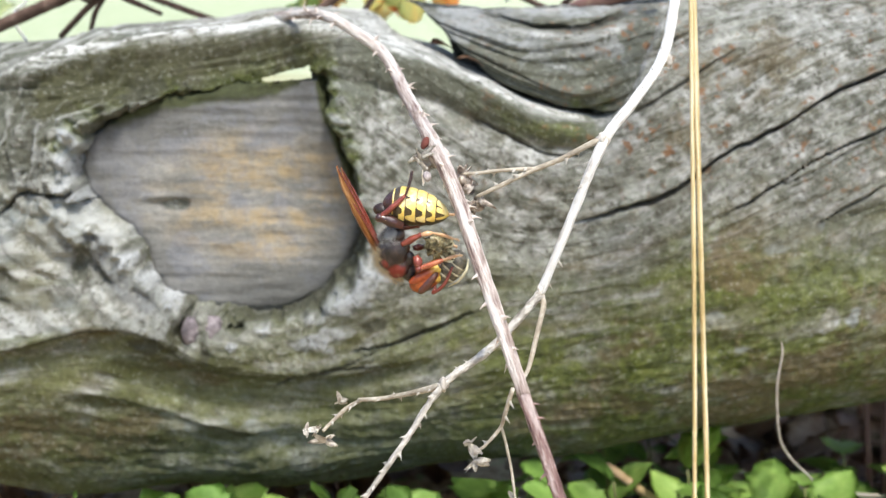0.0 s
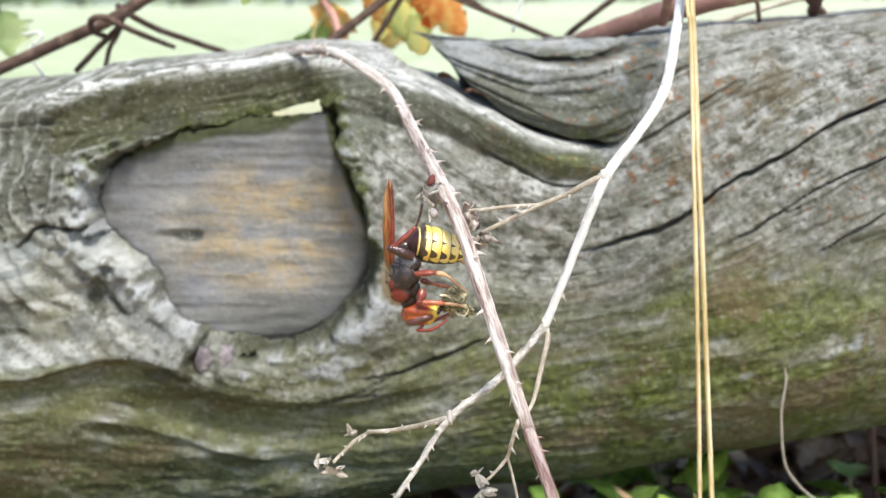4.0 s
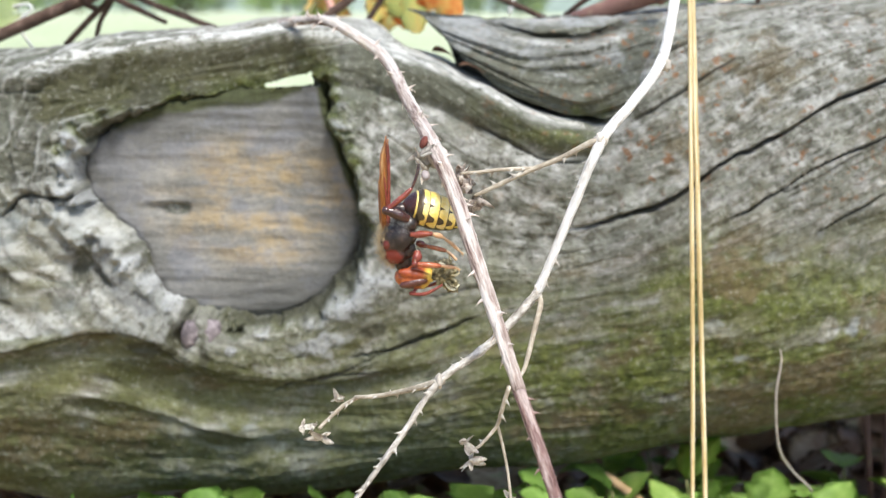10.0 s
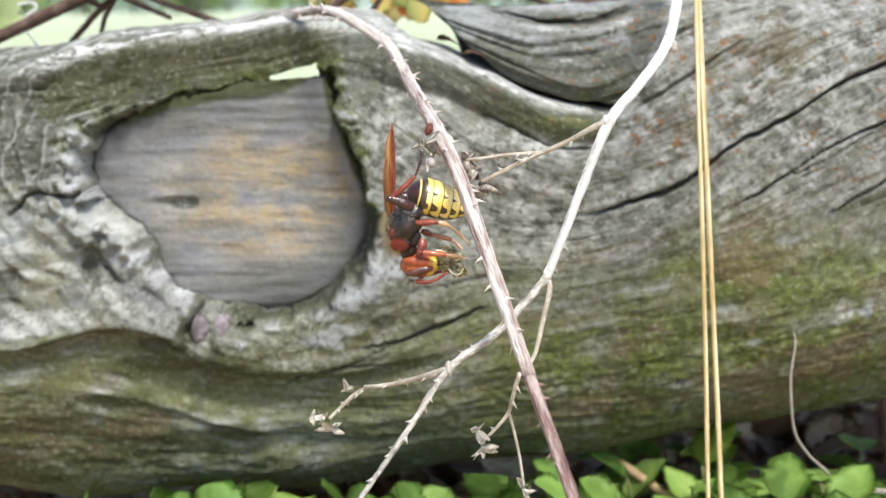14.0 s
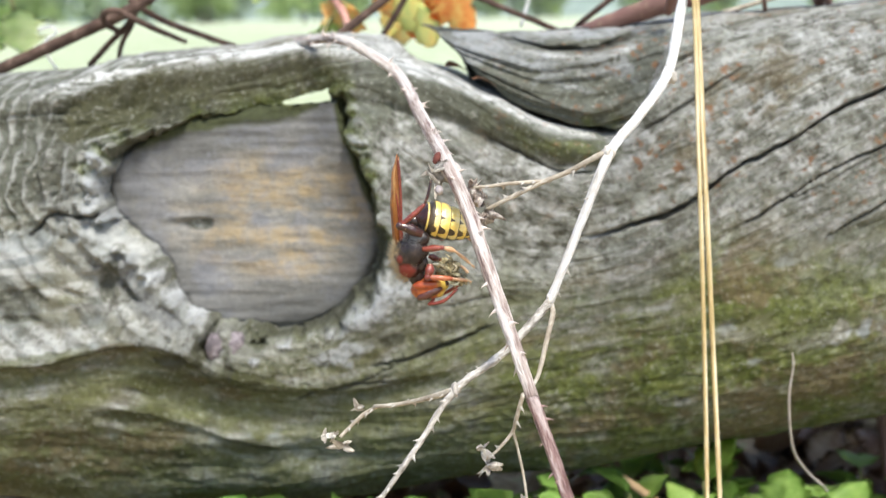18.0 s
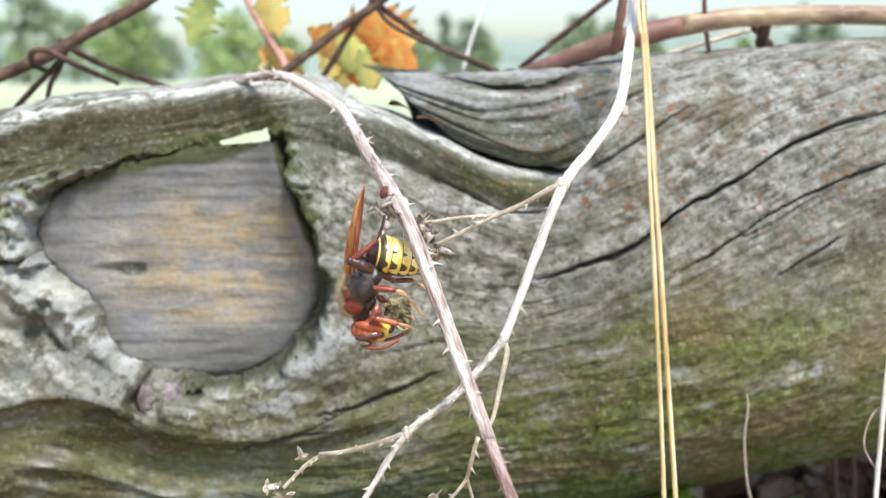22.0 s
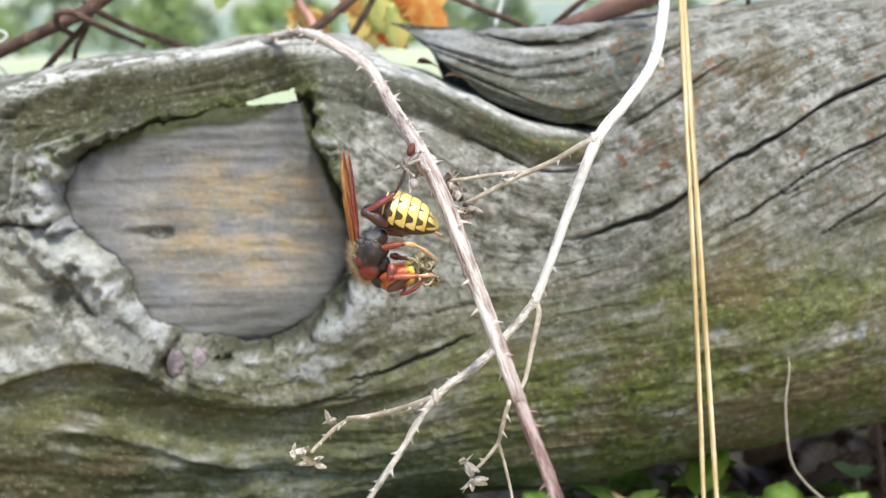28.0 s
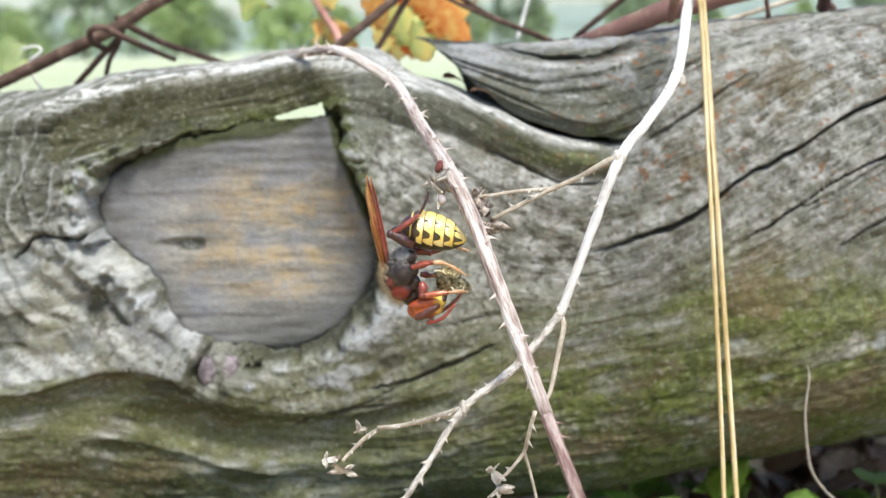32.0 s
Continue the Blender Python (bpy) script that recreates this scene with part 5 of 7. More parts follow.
tagged(part("curly_strand", tube([(94.7, -33.0, -13.6), (92.1, -33.0, -15.5), (90.6, -33.0, -19.1), (90.6, -33.0, -22.9), (93.0, -33.0, -27.2)], 0.16, 7, 6, 0.1), DRYTWIG), "thin curled tendril on a dry grass blade", "tendril")
strand = part("curly_strand", tube([(72.8, -16.0, -16.5), (73.2, -16.0, -19.5), (73.0, -15.0, -27.4), (75.4, -12.0, -39.6), (79.8, -8.0, -46.7), (85.4, -4.0, -52.6), (91.9, 2.0, -59.2), (106.9, 10.0, -64.8), (132.6, 22.0, -71.5)], [0.12, 0.2, 0.26, 0.28, 0.28, 0.28, 0.28, 0.28, 0.25], 7, 8, 0.1), mottled("pale_tendril", [(0.3, (0.36, 0.31, 0.27)), (0.7, (0.62, 0.57, 0.52))], 500))
tagged(strand, "thin pale curling dry tendril before the log", "tendril")

# ---- rusty wire and canes behind the log ----
RUST = mottled("rusty_wire", [(0.3, (0.04, 0.026, 0.021)), (0.5, (0.10, 0.063, 0.048)), (0.7, (0.23, 0.16, 0.125))], 260, 0.85, 0.2, (1, 1, 1), 0.6, 0.0004, lay=True)
CANE = mottled("brown_cane", [(0.36, (0.12, 0.055, 0.05)), (0.5, (0.20, 0.11, 0.09)), (0.62, (0.36, 0.28, 0.18))], 40, 0.55, 0.35, (1, 1, 1), 0.4, 0.0004, lay=True)
wire = thing("barbed_wire", "rusty brown barbed wire with a wound barb, behind the log", "wire")
part("strand", tube([(-133.9, 50.0, 36.1), (-103.5, 46.0, 48.0), (-94.6, 45.0, 51.6), (-82.3, 44.0, 56.5), (-73.4, 45.0, 61.8), (-64.0, 47.0, 66.7), (-53.2, 50.0, 73.9), (-37.0, 58.0, 85.6), (-11.2, 70.0, 104.3)], 1.6, 10, 6, 0.15), RUST, wire)
part("barb", tube([(-85.3, 48.0, 51.9), (-86.9, 42.0, 53.8), (-86.0, 39.0, 56.4), (-82.4, 38.0, 57.0), (-78.2, 41.0, 54.4), (-74.5, 49.0, 51.6), (-71.2, 60.0, 48.8)], [0.8, 0.8, 0.8, 0.8, 0.8, 0.75, 0.6], 8, 6, 0.12), RUST, wire)
part("barb", tube([(-82.6, 50.0, 59.8), (-78.3, 49.0, 56.9), (-73.1, 52.0, 53.7), (-65.5, 58.0, 50.2), (-56.1, 64.0, 46.2), (-49.8, 70.0, 42.7)], 0.85, 8, 6, 0.12), RUST, wire)
part("barb", tube([(-80.1, 46.0, 57.6), (-81.8, 46.0, 54.2), (-88.2, 50.0, 49.4), (-96.4, 56.0, 43.1)], 0.8, 8, 6, 0.12), RUST, wire)
part("barb", tube([(-80.0, 47.0, 57.6), (-82.0, 48.0, 53.5), (-85.8, 51.0, 48.7), (-88.3, 54.0, 43.0)], 0.65, 8, 6, 0.12), RUST, wire)
wire = thing("barbed_wire", "rusty twisted wire crossing behind the log", "wire")
part("strand", tube([(-38.5, 55.0, 42.8), (-27.8, 52.0, 50.6), (-20.3, 51.0, 56.1), (-11.5, 50.0, 62.6), (-3.5, 49.0, 67.4), (5.8, 48.0, 75.1), (17.2, 46.0, 84.9)], 1.15, 10, 6, 0.15), RUST, wire)
part("strand", tube([(-20.4, 56.0, 45.4), (-14.0, 53.0, 54.7), (-9.4, 51.0, 61.6), (-5.7, 50.0, 66.1), (-2.4, 48.0, 71.1), (1.8, 46.0, 81.0)], 0.75, 8, 6, 0.12), RUST, wire)
part("strand", tube([(-8.2, 48.0, 74.6), (-3.5, 50.0, 68.5), (2.8, 52.0, 63.9), (11.5, 57.0, 58.0), (22.0, 61.0, 53.6), (31.5, 66.0, 49.7)], 0.8, 8, 6, 0.12), RUST, wire)
part("strand", tube([(-5.3, 46.0, 75.7), (-2.8, 49.0, 67.0), (1.3, 51.0, 62.4), (10.0, 55.0, 58.2), (17.5, 60.0, 55.4)], 0.6, 8, 6, 0.12), RUST, wire)
wire = thing("barbed_wire", "rusty thin wire slanting behind the log", "wire")
part("strand", tube([(33.1, 66.0, 49.0), (37.2, 62.0, 53.3), (47.1, 58.0, 61.2), (56.7, 54.0, 68.7), (64.6, 50.0, 75.3)], 0.85, 8, 6, 0.12), RUST, wire)
cane = thing("bramble_cane", "thick reddish-brown bramble cane lying behind the log", "stem")
CANE_LINE = [(30.5, 42.0, 48.7), (37.8, 34.0, 51.8), (49.0, 28.0, 55.9), (56.6, 26.0, 58.1), (68.6, 26.0, 60.7), (82.2, 27.0, 62.5), (98.7, 28.0, 63.0), (119.4, 29.0, 62.7), (153.3, 32.0, 60.5)]
OLIVE_CANE = mottled("olive_cane", [(0.36, (0.16, 0.10, 0.075)), (0.5, (0.33, 0.25, 0.16)), (0.62, (0.56, 0.50, 0.38))], 90, 0.5, 0.4, (1, 1, 0.4), 0.5, 0.0004, lay=True)
part("stem", tube(CANE_LINE[:5], [1.6, 2.0, 2.5, 2.6, 2.45], 12, 6, 0.12), CANE, cane)
part("stem", tube(CANE_LINE[4:], [2.45, 2.35, 2.3, 2.3, 2.2], 12, 6, 0.12), OLIVE_CANE, cane, "olive-tan stretch with pale prickles")
for pts, r in (([(52.3, 14.0, 73.1), (52.0, 14.0, 64.6), (51.4, 15.0, 59.8), (51.4, 20.0, 54.7)], 1.1), ([(73.2, 24.0, 68.8), (74.4, 26.0, 61.3), (76.6, 30.0, 54.6)], 0.55), ([(90.0, 28.0, 62.5), (90.5, 32.0, 59.4), (91.5, 36.0, 56.8)], 1.6), ([(87.3, 30.0, 60.3), (90.8, 34.0, 58.5), (94.6, 38.0, 56.5)], 0.9)):
    part("side_shoot", tube(pts, r, 8, 5, 0.25), CANE, cane)
prickles(cane, CANE_LINE[3:8], 2.2, 46, thorn_mesh("thorn", HUSK, 1.2, 0.5), 0.02, 0.98, 4)
tagged(part("dead_twig", tube([(68.2, 40.0, 54.2), (76.6, 40.0, 56.5), (87.9, 40.0, 59.6), (99.9, 42.0, 61.8)], 0.6, 7, 5, 0.15), DRYTWIG), "thin pale dead twig behind the log", "twig")
tagged(part("grass_straw", tube([(27.9, 90.0, 70.9), (25.7, 88.0, 65.2), (23.2, 86.0, 58.0), (21.2, 84.0, 51.6)], [0.4, 0.5, 0.55, 0.6], 7, 5), PALE), "short whitish straw behind the log", "grass straw")
tagged(part("grass_straw", tube([(-107.3, 50.0, 52.6), (-103.6, 50.0, 53.2), (-102.6, 50.0, 51.8), (-105.4, 50.0, 49.7), (-105.9, 50.0, 46.9), (-102.9, 50.0, 41.8)], 0.35, 7, 6), PALE), "thin curled pale stalk behind the log", "grass straw")


# ---- the hornet ----
def chitin(name, dark, mid, light, rough=0.35, scale=500, spec=0.5):
    return mottled(name, [(0.3, dark), (0.5, mid), (0.72, light)], scale, rough, spec, (1, 1, 1), 0.7, 0.0002, 0.05, Coat_Weight=0.6, Coat_Roughness=0.12)


RED = chitin("red_brown_chitin", (0.075, 0.010, 0.008), (0.19, 0.030, 0.018), (0.36, 0.09, 0.05), 0.28)
ORANGE = chitin("orange_chitin", (0.26, 0.045, 0.02), (0.44, 0.12, 0.05), (0.66, 0.34, 0.17), 0.25)
BLACK = chitin("black_chitin", (0.010, 0.007, 0.006), (0.022, 0.013, 0.010), (0.06, 0.03, 0.02), 0.3, 500, 0.3)
YELLOW = chitin("yellow_chitin", (0.60, 0.35, 0.03), (0.86, 0.64, 0.14), (0.96, 0.86, 0.48), 0.3, 350, 1.0)
BELLY = chitin("dark_belly", (0.022, 0.016, 0.007), (0.055, 0.036, 0.014), (0.13, 0.085, 0.03), 0.3)
TAN = chitin("tan_chitin", (0.34, 0.15, 0.07), (0.60, 0.36, 0.19), (0.84, 0.66, 0.44), 0.3)
DUSK = chitin("dark_brown_chitin", (0.014, 0.006, 0.005), (0.04, 0.011, 0.009), (0.12, 0.03, 0.02), 0.28)
FUZZ = mottled("golden_hair", [(0.3, (0.34, 0.23, 0.11)), (0.7, (0.72, 0.58, 0.36))], 900, 0.8, 0.2)
EYE = chitin("dark_eye", (0.035, 0.008, 0.005), (0.075, 0.018, 0.01), (0.14, 0.04, 0.02), 0.3)


def wing_stuff():
    k = Nodes("wing_membrane")
    v = k.coord((1, 1, 1))
    a = k.noise(k.coord((4, 4, 0.35)), 300, 4, 0.6)
    c = k.ramp(a, [(0.34, (0.30, 0.09, 0.02)), (0.5, (0.50, 0.21, 0.055)), (0.64, (0.78, 0.48, 0.22))])
    tr = k.n("ShaderNodeBsdfTransparent")
    mixs = k.t.nodes.new("ShaderNodeMixShader")
    mixs.inputs[0].default_value = 0.78
    k.link(tr.outputs[0], mixs.inputs[1])
    k.link(k.b.outputs[0], mixs.inputs[2])
    k.link(mixs.outputs[0], k.out.inputs[0])
    return k.done(c, 0.3, 0.6)


WING = wing_stuff()
hornet = thing("hornet", "brown and yellow hornet hanging head down from the bramble stem, feeding", "hornet")


# thorax
lean = Matrix.Rotation(radians(14), 4, "Y")
bm = lumpy(ball((2.75, 2.9, 3.7), (-0.7, 0, -0.3), lean, (30, 22)), 0.04, 700)
for r3, at, tw in (((1.9, 0.9, 2.1), (0.0, -2.15, 0.1), lean), ((2.1, 2.5, 1.9), (0.5, 0, 2.2), None), ((1.8, 1.0, 1.6), (-0.9, -1.75, -2.5), None), ((1.8, 1.0, 1.6), (-0.9, 1.75, -2.5), None), ((0.8, 0.7, 1.0), (-2.1, -2.0, -0.9), None), ((1.2, 0.9, 1.3), (1.6, -1.5, 0.4), None), ((1.2, 0.8, 1.5), (1.3, -1.2, -1.8), None), ((1.5, 1.6, 1.9), (0.2, 0, -4.0), None), ((1.3, 1.2, 1.2), (1.7, -1.5, 2.4), None)):
    ball(r3, at, tw, (16, 12), bm)
# the grey mark paints the silvery sheen of fine hairs
SHELL = marked("thorax_shell", [(0.3, (0.010, 0.008, 0.008)), (0.5, (0.026, 0.018, 0.016)), (0.72, (0.07, 0.045, 0.038))], [
    ((-1.5, -2.3, -2.8), (0.9, 0.6, 1.1), 1.45, (0.17, 0.020, 0.011)), ((-2.3, -2.2, -0.7), (1, 0.6, 1), 0.7, (0.14, 0.022, 0.012)), ((0.9, -1.9, 3.1), (0.9, 0.5, 1), 0.9, (0.30, 0.29, 0.28))], 600, 0.3, 0.3)
thorax = welded(part("thorax", bm, SHELL, hornet, "shiny black thorax with reddish shoulders"), 0.00013, 14)


def fuzz(count, seed, centre, radii, length, pick):
    r = random.Random(seed)
    bm = bmesh.new()
    n = 0
    while n < count:
        d = Vector((r.gauss(0, 1), r.gauss(0, 1), r.gauss(0, 1))).normalized()
        if not pick(d):
            continue
        n += 1
        p = Vector([c + d[i] * radii[i] for i, c in enumerate(centre)])
        e = p + (d + Vector((r.uniform(-0.5, 0.5), r.uniform(-0.5, 0.5), r.uniform(-0.5, 0.5)))).normalized() * length * r.uniform(0.5, 1.1)
        s = d.orthogonal().normalized() * 0.022
        s2 = d.cross(s)
        vs = [bm.verts.new(q * MM) for q in (p + s, p - s * 0.5 + s2, p - s * 0.5 - s2, e)]
        for f in ((0, 1, 3), (1, 2, 3), (2, 0, 3)):
            bm.faces.new([vs[i] for i in f])
    return bm


tagged(part("hair", fuzz(1500, 3, (-0.8, 0, -0.8), (2.4, 2.6, 3.5), 1.8, lambda d: d.x < -0.35 + 0.25 * (d.z < -0.5) and d.z < 0.75 and d.y > -0.78), FUZZ, thorax, "golden-brown fur"), kind="stuff")

tagged(part("short_hair", fuzz(260, 13, (-0.6, 0, -0.2), (2.7, 2.85, 3.6), 0.4, lambda d: d.y < 0.3 and d.x > -0.7), FUZZ, thorax, "short golden hairs"), kind="stuff")
GREYHAIR = mottled("grey_hair", [(0.3, (0.30, 0.29, 0.27)), (0.7, (0.66, 0.65, 0.62))], 900, 0.8, 0.2)
tagged(part("short_hair", fuzz(900, 15, (0.4, 0, 2.0), (2.1, 2.5, 2.0), 0.9, lambda d: d.y < 0.1 and d.z > -0.35), GREYHAIR, thorax, "short pale grey hairs"), kind="stuff")

# head: face to +x, the neck at the origin
bm = lumpy(ball((3.2, 2.65, 2.05), (1.5, 0, -2.0), None, (30, 20)), 0.03, 900)
ball((1.3, 2.1, 1.35), (3.75, 0, -1.75), None, (16, 12), bm)
ball((1.2, 2.2, 1.0), (2.8, 0, -3.0), None, (16, 12), bm)
for q in (-1, 1):
    ball((2.5, 0.9, 0.85), (1.4, q * 1.95, -1.05), Matrix.Rotation(radians(8), 4, "Y"), (18, 12), bm)
MASK = marked("head_shell", [(0.3, (0.24, 0.035, 0.01)), (0.5, (0.36, 0.07, 0.016)), (0.72, (0.56, 0.19, 0.05))], [
    ((5.0, 0, -1.5), (0.9, 0.3, 0.9), 1.55, (0.90, 0.62, 0.10)), ((4.2, 0, -3.5), (0.6, 0.35, 1), 1.0, (0.80, 0.54, 0.10)), ((0.8, 0, -3.8), (0.6, 0.5, 1), 1.0, (0.20, 0.03, 0.012))])
head = welded(part("head", bm, MASK, hornet, "orange-red head with a yellow face"))
for s in (-1, 1):
    part("eye", lumpy(ball((2.35, 0.9, 0.82), (1.5, s * 2.0, -2.55), Matrix.Rotation(radians(-10), 4, "Y"), (24, 16)), 0.05, 600), EYE, head, "dark brown kidney-shaped eye")
    part("mandible", tube([(3.9, s * 1.3, -1.9), (4.7, s * 1.1, -1.6), (5.3, s * 0.2, -1.3)], [0.55, 0.5, 0.15], 8, 5), BLACK, head, "dark jaw")
    part("antenna", tube([(2.2, s * 0.7, -3.1), (1.6, s * 1.5, -4.1), (1.0, s * 1.9, -4.4), (3.4, s * 2.4, -4.3), (6.2, s * 2.5 + 0.4, -2.9)] if s < 0 else [(2.2, 0.7, -3.1), (2.0, 1.6, -4.0), (3.0, 2.0, -4.3), (5.6, 2.2, -3.6), (7.6, 2.0, -2.4)], [0.3, 0.28, 0.27, 0.3, 0.2], 8, 6), RED, head, "red-brown antenna")

# abdomen: base at the origin, tip to +x, back to +z
LEN = 10.8


def ring_radius(s):
    return 3.0 * (np.clip(s / 0.24, 0, 1) ** 0.6) * (1 - np.clip((s - 0.4) / 0.61, 0, 1) ** 2.2) ** 0.7 + 0.05


def abdomen_ring(s0, s1, lift=0.0, start=None, spread=math.pi, segs=44, rows=6):
    """A piece of the abdomen's skin from share s0 to s1; start: where it begins at each angle from the back."""
    bm = bmesh.new()
    prev = None
    full = spread >= math.pi
    n = segs if full else segs + 1
    for i in range(rows + 1):
        f = i / rows
        ring = []
        for k in range(n):
            a = -spread + 2 * spread * k / segs
            b = s0 if start is None else s0 + (s1 - s0) * min(0.93, start(a))
            s = b + (s1 - b) * f
            r = float(ring_radius(s)) * (1 + lift)
            step = (s - s0) / max(s1 - s0, 1e-6)
            r *= 1 + 0.02 * step + 0.045 * math.sin(math.pi * min(1, max(0, step)))
            ring.append(bm.verts.new(Vector((s * LEN, r * math.sin(a), r * 0.95 * math.cos(a) - 0.9 * s * s)) * MM))
        if prev:
            for k in range(n if full else n - 1):
                bm.faces.new((prev[k], ring[k], ring[(k + 1) % n], prev[(k + 1) % n]))
        prev = ring
    if s1 >= 0.99:
        bm.faces.new(prev)
    bmesh.ops.recalc_face_normals(bm, faces=bm.faces[:])
    return bm


def teeth(a):
    d = abs(math.degrees(a))
    belly = min(1.0, max(0.0, (d - 128) / 10))
    return 0.025 + 0.5 * math.exp(-((d - 60) / 3.5) ** 2) + 0.66 * math.exp(-((d - 103) / 12) ** 4) + 0.9 * belly


edges = (0.0, 0.19, 0.36, 0.52, 0.67, 0.81, 1.0)
abdomen = part("abdomen", abdomen_ring(0.0, edges[1]), DUSK, hornet, "banded abdomen, dark at the base, yellow behind")
part("band", abdomen_ring(edges[1] - 0.028, edges[1], 0.012, None, 2.2), YELLOW, abdomen, "thin yellow rim")
for i in range(1, 6):
    part("segment", abdomen_ring(edges[i], edges[i + 1] + (0.012 if i < 5 else 0)), BELLY, abdomen)
    part("band", abdomen_ring(edges[i] + (0.055 if i == 1 else 0.008), edges[i + 1], 0.014, teeth, 2.42, 140, 5), YELLOW, abdomen, "yellow band with dark teeth")
part("waist", ball((1.6, 1.1, 1.1), (0.2, 0, -1.0), None, (14, 10)), BLACK, abdomen)


# wings: root at the origin, tip to +z, blade near the x-z plane
def wing(length, width, seed):
    bm = bmesh.new()
    prev = None
    for i in range(17):
        f = i / 16
        w = width * (0.3 + 0.7 * math.sin(math.pi * min(1, 0.1 + 0.8 * f)) ** 0.7)
        if f > 0.8:
            w *= max(0.06, 1 - ((f - 0.8) / 0.2) ** 1.6)
        row = []
        for j in range(6):
            g = j / 5
            fold = 0.35 * math.sin(2.5 * math.pi * g) + 0.12 * noise.noise(Vector((i * 0.5, j * 0.7, seed)))
            row.append(bm.verts.new(Vector((0.25 * math.sin(math.pi * f) - g * w, fold, length * f)) * MM))
        if prev:
            for j in range(5):
                bm.faces.new((prev[j], prev[j + 1], row[j + 1], row[j]))
        prev = row
    bmesh.ops.solidify(bm, geom=bm.faces[:], thickness=0.00005)
    return bm


wings = []
for s, ln, wd, nm in ((-1, 17.0, 1.6, "forewing"), (1, 16.2, 1.6, "forewing"), (-1, 11.5, 1.4, "hindwing"), (1, 11.5, 1.4, "hindwing")):
    w = part(nm, wing(ln, wd, s), WING, hornet, "amber-brown folded wing")
    part("vein", tube([(0.05, 0, -0.6), (0.22, -0.05, ln * 0.3), (0.24, -0.05, ln * 0.6), (0.1, 0, ln * 0.85), (-0.1, 0, ln * 0.99)], [0.38, 0.24, 0.18, 0.13, 0.05], 7, 5), RED, w)
    part("vein", tube([(-0.3, 0.1, 0.2), (-wd * 0.45, 0.3, ln * 0.35), (-wd * 0.5, 0.3, ln * 0.62), (-wd * 0.3, 0.1, ln * 0.85)], [0.18, 0.14, 0.12, 0.05], 6, 5), RED, w)
    wings.append((w, s, ln))


# legs: femur, tibia, foot
def leg(points, radii, mats, label, at=(0, 0, 0)):
    base = None
    for nm, a, b, r, m in zip(("leg", "tibia", "foot", "claw"), points, points[1:], radii, mats):
        mid = [(a[k] + b[k]) / 2 + (0.15 if k == 0 else 0.0) for k in range(3)]
        end = 0.6 if nm != "foot" else 0.8
        ob = part(nm, tube([a, mid, b], [r * 0.66, r, r * end], 12, 8, 0.22), m, base or hornet, label if base is None else "")
        base = base or ob
    bm = bmesh.new()
    r = random.Random(len(label))
    for a, b, w in zip(points, points[1:], radii):
        a, b = Vector(a), Vector(b)
        axis = (b - a).normalized()
        side = axis.orthogonal().normalized()
        for k in range(34):
            out = Matrix.Rotation(r.uniform(0, 6.28), 3, axis) @ side
            p = a + (b - a) * r.random() + out * w * 0.7
            e = p + (out + axis * r.uniform(0.2, 1.0)).normalized() * r.uniform(0.3, 0.65)
            q = axis.cross(out) * 0.03
            bm.faces.new([bm.verts.new(v * MM) for v in (p + q, p - q, e)])
    tagged(part("bristle", bm, FUZZ, base, "fine golden bristles"), kind="stuff")
    part("knee", ball((radii[0] * 0.75,) * 3, points[1], None, (10, 8)), mats[0], base)
    base.location = Vector(at) * MM
    return base


hind = leg([(0, 0, 0), (-3.6, -0.8, 1.5), (0.5, -0.5, 5.0), (1.6, 0.2, 8.8)], (0.92, 0.5, 0.27), (DUSK, RED, DUSK), "dark hind leg gripping the stem", (1.4, -2.6, 3.4))
leg([(0, 0, 0), (3.2, 1.0, -1.6), (6.4, 1.0, -1.2), (9.4, 0.6, -2.8)], (0.62, 0.45, 0.26), (RED, RED, TAN), "dark red far hind leg", (1.6, 1.6, 3.0))
middle = leg([(0, 0, 0), (3.3, -0.8, 0.15), (5.2, -0.6, -0.5), (7.6, -0.2, -2.9), (8.3, 0.1, -3.8)], (0.55, 0.42, 0.27, 0.16), (RED, TAN, TAN, TAN), "reddish middle leg", (1.7, -2.3, 0.8))
front = leg([(0, 0, 0), (-0.5, -0.8, -1.9), (3.6, -0.7, -2.5), (6.0, -0.3, -3.0), (6.6, 0, -3.5)], (0.78, 0.5, 0.3, 0.16), (RED, ORANGE, TAN, TAN), "orange-red front leg", (2.7, -2.3, -1.9))
leg([(0, 0, 0), (1.4, 0.8, -0.8), (4.8, 0.4, -1.7), (6.4, -0.4, -3.2)], (0.55, 0.42, 0.26), (RED, ORANGE, TAN), "orange far front leg", (2.5, 1.8, -1.4))

# the prey that it chews: a bee's torn chest, and the abdomen that falls away
prey = thing("prey_remains", "crumpled olive-grey torn bee held by the hornet", "prey")
PREY = mottled("dull_remains", [(0.34, (0.02, 0.017, 0.01)), (0.48, (0.14, 0.115, 0.05)), (0.62, (0.58, 0.51, 0.30))], 1100, 0.5, 0.45)
FILM = mottled("torn_film", [(0.36, (0.42, 0.36, 0.19)), (0.6, (0.82, 0.78, 0.58))], 900, 0.45, 0.5)
bm = ball((1.9, 1.5, 1.9), detail=(30, 22))
ball((1.2, 1.1, 1.0), (1.2, -0.3, -1.4), detail=(20, 14), bm=bm)
for v in bm.verts:
    v.co *= 1 + 0.5 * noise.noise(v.co * 1100) + 0.5 * noise.noise(v.co * 2600)
part("body", bm, PREY, prey)
